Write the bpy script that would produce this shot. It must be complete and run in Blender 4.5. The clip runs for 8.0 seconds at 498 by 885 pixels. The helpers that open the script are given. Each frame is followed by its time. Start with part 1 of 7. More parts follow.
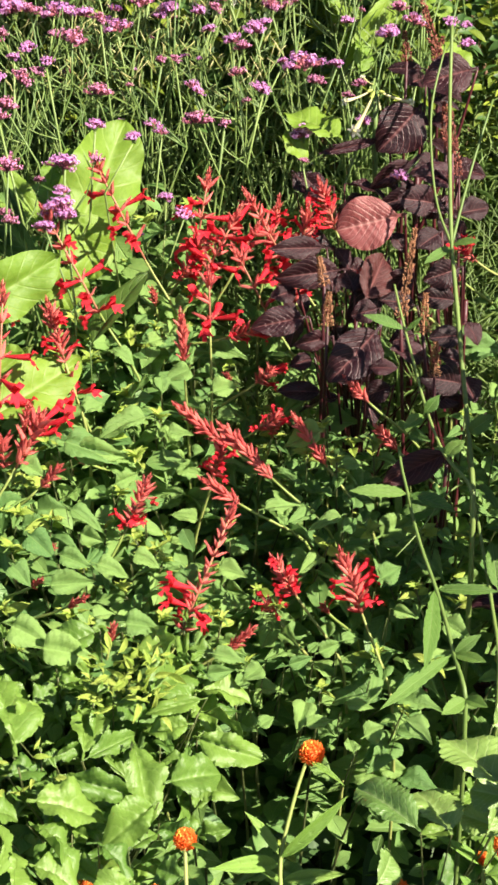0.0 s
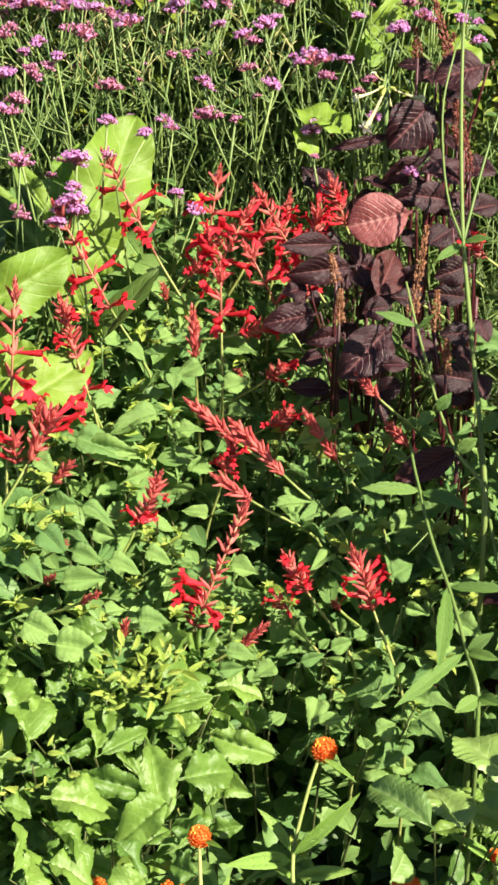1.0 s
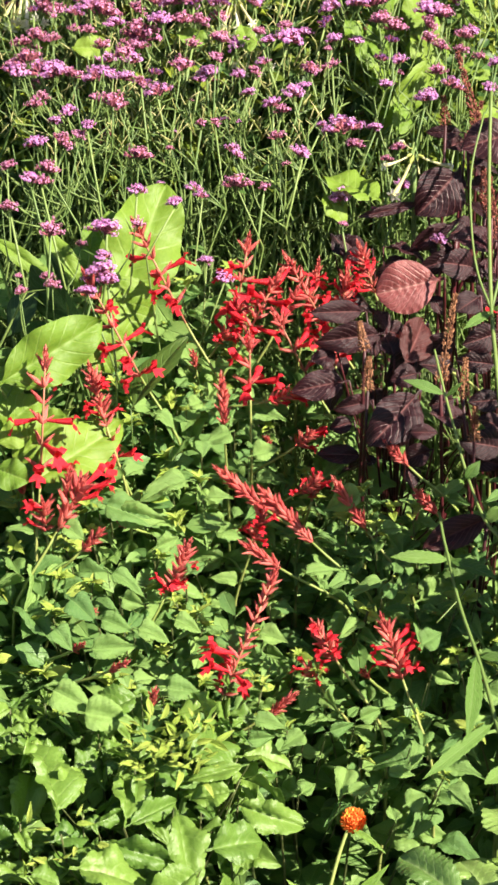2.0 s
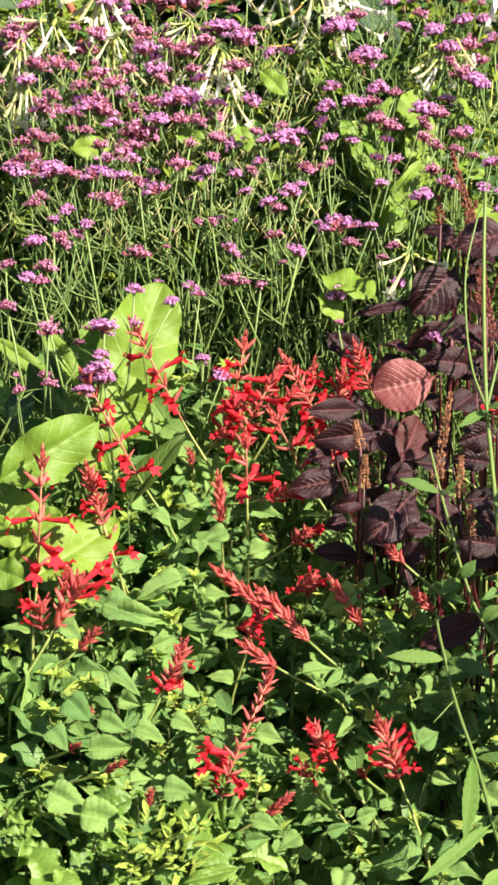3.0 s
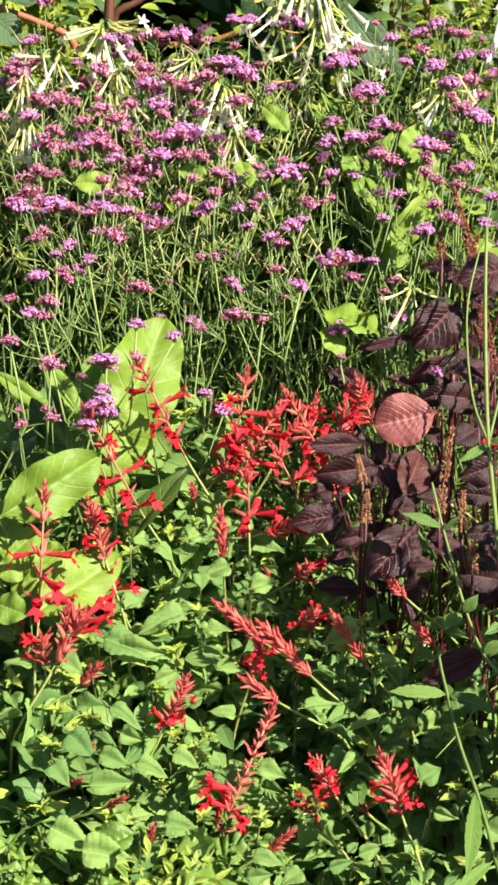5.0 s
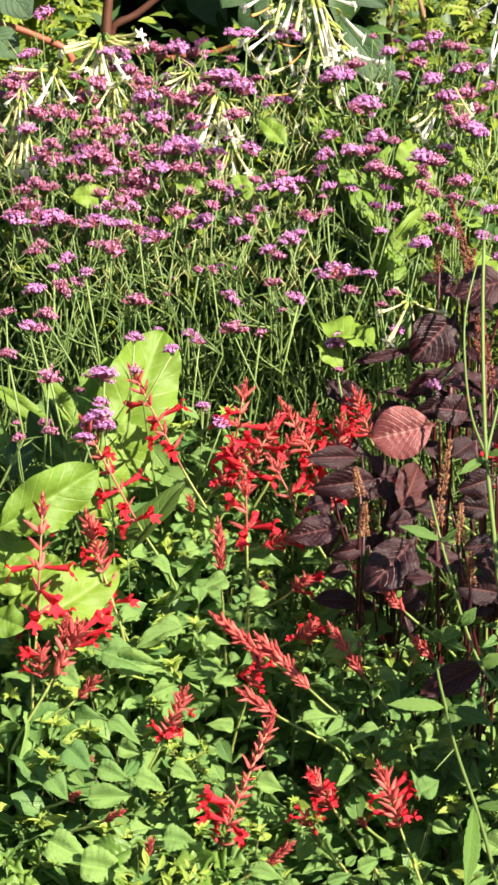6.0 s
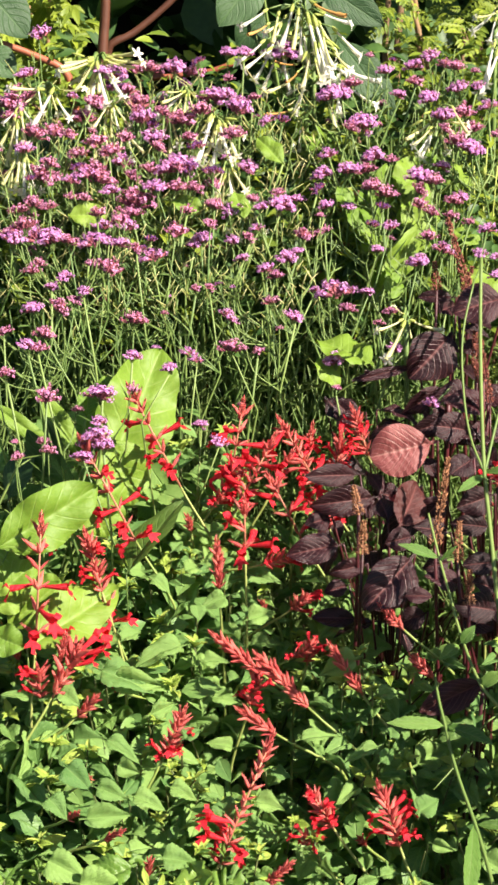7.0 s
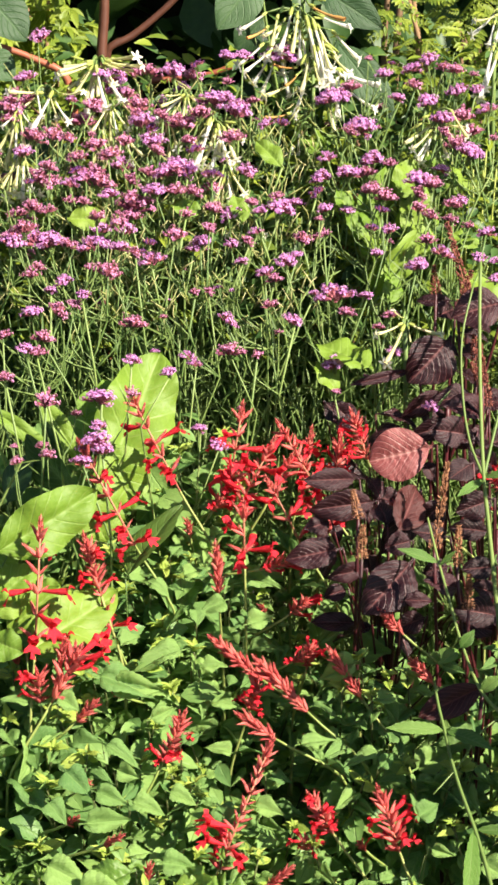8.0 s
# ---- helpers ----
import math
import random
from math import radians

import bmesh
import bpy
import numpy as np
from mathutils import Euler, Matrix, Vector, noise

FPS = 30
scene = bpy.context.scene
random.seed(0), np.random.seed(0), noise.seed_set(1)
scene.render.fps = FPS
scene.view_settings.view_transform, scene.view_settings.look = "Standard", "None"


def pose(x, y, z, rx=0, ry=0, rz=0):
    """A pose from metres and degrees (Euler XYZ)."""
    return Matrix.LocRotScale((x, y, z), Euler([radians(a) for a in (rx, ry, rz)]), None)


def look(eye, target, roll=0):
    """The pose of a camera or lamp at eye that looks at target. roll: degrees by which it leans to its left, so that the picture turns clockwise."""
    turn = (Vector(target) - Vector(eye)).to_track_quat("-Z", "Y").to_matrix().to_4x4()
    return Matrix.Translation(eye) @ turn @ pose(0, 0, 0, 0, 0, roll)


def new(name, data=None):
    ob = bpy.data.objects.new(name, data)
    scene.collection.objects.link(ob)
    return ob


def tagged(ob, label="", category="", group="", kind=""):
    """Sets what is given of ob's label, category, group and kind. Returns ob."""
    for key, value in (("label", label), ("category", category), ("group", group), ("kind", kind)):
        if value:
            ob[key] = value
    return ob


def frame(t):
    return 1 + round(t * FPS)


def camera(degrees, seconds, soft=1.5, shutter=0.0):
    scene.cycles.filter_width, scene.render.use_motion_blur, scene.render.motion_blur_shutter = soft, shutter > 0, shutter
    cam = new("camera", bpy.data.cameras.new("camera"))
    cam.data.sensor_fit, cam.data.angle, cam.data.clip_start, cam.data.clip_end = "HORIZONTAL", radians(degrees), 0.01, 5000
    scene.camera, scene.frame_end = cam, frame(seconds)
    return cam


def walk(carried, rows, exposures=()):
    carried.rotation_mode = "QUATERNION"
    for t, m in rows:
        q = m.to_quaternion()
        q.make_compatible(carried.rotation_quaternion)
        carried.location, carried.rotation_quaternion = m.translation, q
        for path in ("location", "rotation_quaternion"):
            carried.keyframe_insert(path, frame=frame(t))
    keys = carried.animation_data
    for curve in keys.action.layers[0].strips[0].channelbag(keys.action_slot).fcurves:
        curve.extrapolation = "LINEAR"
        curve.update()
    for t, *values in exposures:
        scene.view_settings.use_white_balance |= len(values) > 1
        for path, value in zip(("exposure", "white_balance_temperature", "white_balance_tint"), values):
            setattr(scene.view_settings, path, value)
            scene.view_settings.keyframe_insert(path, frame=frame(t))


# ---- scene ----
EXPOSURE = 1.63
cam = camera(15.0, 8.0, soft=2.85)
PATH = [
    (0.0, look((0.0140, -0.0049, 1.6130), (0.0475, 2.1460, 0.5486), 0.20)),
    (0.5, look((0.0069, -0.0050, 1.6159), (0.0588, 2.1364, 0.5333), 0.55)),
    (1.0, look((-0.0042, -0.0026, 1.6223), (0.0370, 2.1411, 0.5439), 0.47)),
    (1.5, look((-0.0051, 0.0006, 1.6259), (0.0101, 2.1544, 0.5671), 0.20)),
    (2.0, look((-0.0036, 0.0001, 1.6412), (0.0001, 2.1719, 0.6197), 0.03)),
    (2.2, look((-0.0059, 0.0038, 1.6533), (-0.0008, 2.1867, 0.6559), 0.03)),
    (3.3, look((0.0031, -0.0001, 1.6575), (0.0038, 2.2222, 0.7513), -0.06)),
    (3.5, look((0.0020, 0.0012, 1.6533), (0.0013, 2.2272, 0.7562), -0.06)),
    (4.0, look((0.0029, 0.0029, 1.6551), (-0.0008, 2.2314, 0.7641), -0.17)),
    (4.5, look((0.0031, 0.0012, 1.6582), (-0.0006, 2.2308, 0.7702), -0.12)),
    (6.0, look((0.0005, -0.0005, 1.6605), (0.0041, 2.2360, 0.7897), -0.08)),
    (6.5, look((0.0012, -0.0000, 1.6572), (0.0060, 2.2423, 0.8016), -0.16)),
    (7.0, look((-0.0031, -0.0000, 1.6629), (0.0070, 2.2437, 0.8112), -0.16)),
    (7.5, look((-0.0062, 0.0017, 1.6652), (0.0062, 2.2455, 0.8137), -0.12)),
    (8.0, look((-0.0048, 0.0022, 1.6683), (0.0082, 2.2455, 0.8153), -0.14)),
]
walk(cam, PATH, exposures=((0.0, EXPOSURE), (8.0, EXPOSURE)))

# ---- light ----
SUN_FROM = Vector((0.62, -0.44, 0.65)).normalized()
world = bpy.data.worlds.new("world")
scene.world = world
world.use_nodes = True
sky = world.node_tree.nodes.new("ShaderNodeTexSky")
sky.sky_type = "NISHITA"
sky.sun_disc = False
sky.sun_elevation = math.asin(SUN_FROM.z)
sky.sun_rotation = math.atan2(SUN_FROM.x, SUN_FROM.y)
world.node_tree.links.new(sky.outputs[0], world.node_tree.nodes["Background"].inputs[0])
world.node_tree.nodes["Background"].inputs[1].default_value = 0.039
sun = new("sun", bpy.data.lights.new("sun", "SUN"))
sun.data.energy, sun.data.angle, sun.data.color = 4.7, radians(0.5), (1.0, 0.895, 0.755)
sun.matrix_world = look(SUN_FROM * 20, (0, 0, 0))


# ---- materials ----
def nodes_of(name):
    mat = bpy.data.materials.new(name)
    mat.use_nodes = True
    nt = mat.node_tree
    return mat, nt, nt.nodes["Principled BSDF"], nt.nodes["Material Output"]


def math_node(nt, op, a, b=None, c=None):
    n = nt.nodes.new("ShaderNodeMath")
    n.operation = op
    for i, v in enumerate((a, b, c)):
        if v is None:
            continue
        if isinstance(v, (int, float)):
            n.inputs[i].default_value = v
        else:
            nt.links.new(v, n.inputs[i])
    return n.outputs[0]


def mix_node(nt, fac, a, b):
    n = nt.nodes.new("ShaderNodeMix")
    n.data_type = "RGBA"
    for sock, v in ((n.inputs[0], fac), (n.inputs[6], a), (n.inputs[7], b)):
        if isinstance(v, (int, float)):
            sock.default_value = v
        elif isinstance(v, tuple):
            sock.default_value = (*v, 1)
        else:
            nt.links.new(v, sock)
    return n.outputs[2]


def noise_node(nt, scale, detail=3.0, coord="Object"):
    tc = nt.nodes.new("ShaderNodeTexCoord")
    n = nt.nodes.new("ShaderNodeTexNoise")
    n.inputs["Scale"].default_value, n.inputs["Detail"].default_value = scale, detail
    nt.links.new(tc.outputs[coord], n.inputs["Vector"])
    return n.outputs[0]


def finish(nt, bsdf, out, colour, rough, see_through, bump=None, strength=0.25, distance=0.002):
    nt.links.new(colour, bsdf.inputs["Base Color"])
    bsdf.inputs["Roughness"].default_value = rough
    bsdf.inputs["Specular IOR Level"].default_value = 0.4
    if bump is not None:
        b = nt.nodes.new("ShaderNodeBump")
        b.inputs["Strength"].default_value, b.inputs["Distance"].default_value = strength, distance
        nt.links.new(bump, b.inputs["Height"])
        nt.links.new(b.outputs[0], bsdf.inputs["Normal"])
    if see_through > 0:
        tr = nt.nodes.new("ShaderNodeBsdfTranslucent")
        nt.links.new(colour, tr.inputs[0])
        mx = nt.nodes.new("ShaderNodeMixShader")
        mx.inputs[0].default_value = see_through
        nt.links.new(bsdf.outputs[0], mx.inputs[1])
        nt.links.new(tr.outputs[0], mx.inputs[2])
        nt.links.new(mx.outputs[0], out.inputs[0])


def leaf_material(name, low, high, vein, rough=0.5, see_through=0.3, ribs=9.0, slant=0.55, vein_mix=0.55, spots=None, scale=60.0, gloss=0.4, relief=0.55):
    """A leaf: two base colours mixed leaf by leaf, blotches, a midrib and side veins along the leaf's own UV."""
    mat, nt, bsdf, out = nodes_of(name)
    uv = nt.nodes.new("ShaderNodeUVMap")
    sep = nt.nodes.new("ShaderNodeSeparateXYZ")
    nt.links.new(uv.outputs[0], sep.inputs[0])
    info = nt.nodes.new("ShaderNodeObjectInfo")
    geo = nt.nodes.new("ShaderNodeNewGeometry")
    island = math_node(nt, "FRACT", math_node(nt, "ADD", info.outputs["Random"], geo.outputs["Random Per Island"]))
    fine = noise_node(nt, scale * 7.0, 4.0)
    blotch = math_node(nt, "MULTIPLY_ADD", math_node(nt, "SUBTRACT", fine, 0.5), 0.7, noise_node(nt, scale))
    f = math_node(nt, "MULTIPLY_ADD", blotch, 0.7, math_node(nt, "MULTIPLY_ADD", island, 0.75, -0.22))
    n = nt.nodes.new("ShaderNodeClamp")
    nt.links.new(f, n.inputs[0])
    base = mix_node(nt, n.outputs[0], low, high)
    side = math_node(nt, "ABSOLUTE", math_node(nt, "SUBTRACT", sep.outputs[0], 0.5))
    rib = math_node(nt, "SUBTRACT", 1.0, math_node(nt, "MINIMUM", math_node(nt, "MULTIPLY", side, 22.0), 1.0))
    phase = math_node(nt, "FRACT", math_node(nt, "MULTIPLY", math_node(nt, "SUBTRACT", sep.outputs[1], math_node(nt, "MULTIPLY", side, slant)), ribs))
    tri = math_node(nt, "ABSOLUTE", math_node(nt, "SUBTRACT", phase, 0.5))
    sv = math_node(nt, "MAXIMUM", math_node(nt, "MULTIPLY_ADD", tri, -9.0, 1.0), 0.0)
    veins = math_node(nt, "MAXIMUM", rib, math_node(nt, "MULTIPLY", sv, 0.7))
    colour = mix_node(nt, math_node(nt, "MULTIPLY", veins, vein_mix), base, vein)
    if spots:
        s = nt.nodes.new("ShaderNodeMapRange")
        s.inputs[1].default_value, s.inputs[2].default_value = 0.62, 0.72
        nt.links.new(noise_node(nt, scale * 1.7, 4.0), s.inputs[0])
        colour = mix_node(nt, math_node(nt, "MULTIPLY", s.outputs[0], 0.6), colour, spots)
    height = math_node(nt, "ADD", math_node(nt, "MULTIPLY", veins, -1.0), math_node(nt, "MULTIPLY", blotch, 0.4))
    finish(nt, bsdf, out, colour, rough, see_through, height, relief, 0.002)
    bsdf.inputs["Specular IOR Level"].default_value = gloss
    return mat


def plain_material(name, low, high, rough=0.5, see_through=0.0, scale=90.0, bump=0.3, sheen=0.0):
    """Stems, petals, soil: two colours mixed by noise, by piece and by island."""
    mat, nt, bsdf, out = nodes_of(name)
    info = nt.nodes.new("ShaderNodeObjectInfo")
    geo = nt.nodes.new("ShaderNodeNewGeometry")
    island = math_node(nt, "FRACT", math_node(nt, "ADD", info.outputs["Random"], geo.outputs["Random Per Island"]))
    grain = noise_node(nt, scale, 5.0)
    f = math_node(nt, "MULTIPLY_ADD", grain, 0.8, math_node(nt, "MULTIPLY_ADD", island, 0.7, -0.25))
    n = nt.nodes.new("ShaderNodeClamp")
    nt.links.new(f, n.inputs[0])
    colour = mix_node(nt, n.outputs[0], low, high)
    bsdf.inputs["Sheen Weight"].default_value = sheen
    finish(nt, bsdf, out, colour, rough, see_through, grain, bump, 0.003)
    return mat


M = {}
M["sage_leaf"] = leaf_material("sage_leaf", (0.080, 0.188, 0.054), (0.255, 0.400, 0.104), (0.30, 0.44, 0.15), 0.45, 0.33, ribs=9, vein_mix=0.3, slant=0.7, gloss=0.28)
M["young_leaf"] = leaf_material("young_leaf", (0.23, 0.36, 0.04), (0.42, 0.50, 0.10), (0.48, 0.55, 0.18), 0.5, 0.3)
M["broad_leaf"] = leaf_material("broad_leaf", (0.060, 0.150, 0.024), (0.215, 0.345, 0.060), (0.34, 0.45, 0.16), 0.38, 0.33, 7, 0.7, 0.25, (0.26, 0.31, 0.07), 45, 0.5, 0.28)
M["pale_broad"] = leaf_material("pale_broad", (0.075, 0.16, 0.035), (0.24, 0.36, 0.09), (0.46, 0.56, 0.28), 0.38, 0.22, 8, 0.7, 0.30, None, 45, 0.6, 0.25)
M["globe_leaf"] = leaf_material("globe_leaf", (0.13, 0.27, 0.035), (0.25, 0.39, 0.08), (0.42, 0.52, 0.22), 0.45, 0.22, 6, 0.3, 0.15)
M["tobacco_leaf"] = leaf_material("tobacco_leaf", (0.110, 0.215, 0.020), (0.225, 0.335, 0.042), (0.36, 0.47, 0.15), 0.5, 0.33, 8, 0.45, 0.30, (0.25, 0.33, 0.05), 30, 0.4, 0.35)
M["straw_leaf"] = plain_material("straw_leaf", (0.34, 0.38, 0.10), (0.68, 0.63, 0.32), 0.55, 0.35, 60)
# Darker tobacco green: a leaf's shaded side put into the colour.
M["shaded_olive_leaf"] = leaf_material("shaded_olive_leaf", (0.05, 0.10, 0.016), (0.10, 0.17, 0.028), (0.2, 0.28, 0.08), 0.5, 0.2, 8, 0.7, 0.4, None, 30)
# Dark bluish back-row leaves; also stands in for shade on young tobacco.
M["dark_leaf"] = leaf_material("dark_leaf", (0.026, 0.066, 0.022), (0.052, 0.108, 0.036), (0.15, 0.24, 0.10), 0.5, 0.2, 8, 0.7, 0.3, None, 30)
M["purple_leaf"] = leaf_material("purple_leaf", (0.009, 0.003, 0.005), (0.036, 0.0085, 0.0125), (0.26, 0.11, 0.105), 0.38, 0.14, 9, 0.75, 0.55, None, 40, 0.42)
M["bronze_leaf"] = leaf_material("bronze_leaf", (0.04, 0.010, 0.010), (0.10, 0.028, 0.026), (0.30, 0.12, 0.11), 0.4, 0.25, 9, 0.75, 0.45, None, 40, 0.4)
M["red_leaf"] = leaf_material("red_leaf", (0.20, 0.046, 0.046), (0.34, 0.10, 0.095), (0.60, 0.34, 0.30), 0.36, 0.28, 9, 0.75, 0.55, None, 40, 0.6)
M["lance_leaf"] = leaf_material("lance_leaf", (0.065, 0.15, 0.025), (0.15, 0.26, 0.05), (0.30, 0.40, 0.16), 0.45, 0.22, 10, 0.5, 0.45)
M["thin_leaf"] = plain_material("thin_leaf", (0.062, 0.125, 0.028), (0.20, 0.28, 0.07), 0.5, 0.35)
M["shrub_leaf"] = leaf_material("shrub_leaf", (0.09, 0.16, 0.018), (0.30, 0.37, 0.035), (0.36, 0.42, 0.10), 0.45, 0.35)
# Leaf green darkened so that background shade is already in the colour.
M["shade_painted_leaf"] = plain_material("shade_painted_leaf", (0.022, 0.06, 0.014), (0.07, 0.14, 0.03), 0.5, 0.2)
M["green_stem"] = plain_material("green_stem", (0.062, 0.125, 0.030), (0.21, 0.285, 0.08), 0.5, 0.0, 150)
M["sage_stem"] = plain_material("sage_stem", (0.05, 0.075, 0.02), (0.11, 0.12, 0.04), 0.6, 0.0, 120)
M["stalk_green"] = plain_material("stalk_green", (0.080, 0.140, 0.030), (0.175, 0.235, 0.062), 0.5, 0.0, 80)
M["spike_stem"] = plain_material("spike_stem", (0.17, 0.25, 0.05), (0.30, 0.31, 0.10), 0.55, 0.0, 120)
M["spike_axis"] = plain_material("spike_axis", (0.26, 0.10, 0.06), (0.48, 0.20, 0.12), 0.55, 0.0, 120)
M["red_stem"] = plain_material("red_stem", (0.022, 0.006, 0.007), (0.085, 0.012, 0.017), 0.45, 0.0, 120)
M["red_stalk"] = plain_material("red_stalk", (0.20, 0.055, 0.03), (0.34, 0.11, 0.06), 0.45, 0.0, 60)
M["brown_stem"] = plain_material("brown_stem", (0.03, 0.011, 0.007), (0.105, 0.036, 0.018), 0.6, 0.0, 60)
M["bark"] = plain_material("bark", (0.10, 0.06, 0.035), (0.30, 0.18, 0.09), 0.8, 0.0, 70, 0.9)
M["calyx"] = plain_material("calyx", (0.52, 0.052, 0.060), (0.90, 0.28, 0.23), 0.55, 0.35, 200, 0.5)
M["sage_flower"] = plain_material("sage_flower", (0.56, 0.007, 0.020), (0.88, 0.035, 0.060), 0.5, 0.35, 150, 0.5)
M["floret"] = plain_material("floret", (0.46, 0.14, 0.46), (0.90, 0.49, 0.85), 0.6, 0.35, 300)
M["pink_floret"] = plain_material("pink_floret", (0.55, 0.17, 0.38), (0.84, 0.40, 0.62), 0.6, 0.35, 300)
# Dark violet for unopened heads, and for heads whose shade is put into colour.
M["dark_floret"] = plain_material("dark_floret", (0.05, 0.015, 0.08), (0.20, 0.05, 0.26), 0.55, 0.2, 300)
M["cup"] = plain_material("cup", (0.17, 0.035, 0.09), (0.44, 0.14, 0.15), 0.6, 0.15, 300)
M["globe"] = plain_material("globe", (0.84, 0.17, 0.03), (0.93, 0.35, 0.07), 0.5, 0.3, 300)
M["globe_tip"] = plain_material("globe_tip", (0.90, 0.50, 0.05), (0.95, 0.65, 0.15), 0.5, 0.2, 300)
M["tobacco_flower"] = plain_material("tobacco_flower", (0.78, 0.77, 0.64), (0.89, 0.88, 0.83), 0.5, 0.4, 60)
M["pale_tube"] = plain_material("pale_tube", (0.60, 0.60, 0.24), (0.82, 0.78, 0.48), 0.5, 0.35, 60)
M["tobacco_cup"] = plain_material("tobacco_cup", (0.32, 0.40, 0.07), (0.50, 0.54, 0.16), 0.5, 0.3, 60)
M["dry_flower"] = plain_material("dry_flower", (0.45, 0.22, 0.05), (0.60, 0.36, 0.12), 0.6, 0.2, 60)
M["tassel"] = plain_material("tassel", (0.17, 0.07, 0.035), (0.42, 0.20, 0.10), 0.7, 0.1, 300)
M["red_tassel"] = plain_material("red_tassel", (0.13, 0.028, 0.022), (0.30, 0.10, 0.065), 0.7, 0.1, 300)
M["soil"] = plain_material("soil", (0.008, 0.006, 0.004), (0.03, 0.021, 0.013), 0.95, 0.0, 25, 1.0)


# ---- shape building ----
UP = Vector((0, 0, 1))


def rnd(a, b):
    return random.uniform(a, b)


def aim(at, way, up=UP, sx=1.0, sy=1.0, sz=1.0):
    """A pose at a place with Y along way and Z near up, scaled along its own axes."""
    y = Vector(way).normalized()
    x = y.cross(Vector(up))
    if x.length < 1e-4:
        x = y.cross(Vector((0.3, 0.9, 0.1)))
    x.normalize()
    z = x.cross(y)
    m = Matrix((x * sx, y * sy, z * sz)).transposed().to_4x4()
    m.translation = Vector(at)
    return m


def bend(points, steps):
    """A smooth line through a few points, however unevenly they are spaced."""
    p = [Vector(q) for q in points]
    p = [p[0] * 2 - p[1], *p, p[-1] * 2 - p[-2]]
    line = []
    for i in range(1, len(p) - 2):
        a, b, c, d = p[i - 1:i + 3]
        long = (c - b).length
        m0 = (c - a) * (long / max(1e-6, (b - a).length + long))
        m1 = (d - b) * (long / max(1e-6, (d - c).length + long))
        for k in range(steps):
            t = k / steps
            line.append(b * (2 * t ** 3 - 3 * t * t + 1) + m0 * (t ** 3 - 2 * t * t + t) + c * (3 * t * t - 2 * t ** 3) + m1 * (t ** 3 - t * t))
    line.append(p[-2])
    return line


class Shape:
    """Collects vertices, faces and UVs into one mesh."""

    def __init__(self):
        self.v, self.f, self.uv, self.m = [], [], [], []

    def add(self, verts, faces, uvs=None, m=None, mat=0):
        n = len(self.v)
        self.v += [tuple(m @ Vector(q)) if m is not None else tuple(q) for q in verts]
        self.f += [tuple(i + n for i in face) for face in faces]
        self.uv += uvs if uvs else [(0.5, 0.5)] * len(verts)
        self.m += [mat] * len(faces)
        return self

    def sweep(self, line, radii, sides=5, mat=0, squash=1.0):
        line = [Vector(q) for q in line]
        n = len(line)
        verts, faces, uvs = [], [], []
        side = None
        for i, q in enumerate(line):
            t = (line[min(i + 1, n - 1)] - line[max(i - 1, 0)]).normalized()
            side = t.orthogonal() if side is None else side - t * side.dot(t)
            side.normalize()
            other = t.cross(side)
            r = radii(i / (n - 1)) if callable(radii) else radii
            for k in range(sides):
                a = math.tau * k / sides
                verts.append(q + (side * math.cos(a) + other * math.sin(a) * squash) * r)
                uvs.append((k / sides, i / (n - 1)))
        for i in range(n - 1):
            for k in range(sides):
                a, b = i * sides + k, i * sides + (k + 1) % sides
                faces.append((a, b, b + sides, a + sides))
        faces.append(tuple(range(sides))[::-1])
        faces.append(tuple((n - 1) * sides + k for k in range(sides)))
        return self.add(verts, faces, uvs, None, mat)

    def mesh(self, name, *mats, smooth=True):
        me = bpy.data.meshes.new(name)
        me.from_pydata(self.v, [], self.f)
        layer = me.uv_layers.new(name="UVMap")
        loops = np.empty(len(me.loops), dtype=np.int32)
        me.loops.foreach_get("vertex_index", loops)
        layer.data.foreach_set("uv", np.array(self.uv, dtype=np.float32)[loops].ravel())
        for mat in mats:
            me.materials.append(M[mat])
        me.polygons.foreach_set("material_index", np.array(self.m, dtype=np.int32))
        me.polygons.foreach_set("use_smooth", np.full(len(self.f), smooth))
        me.update()
        return me


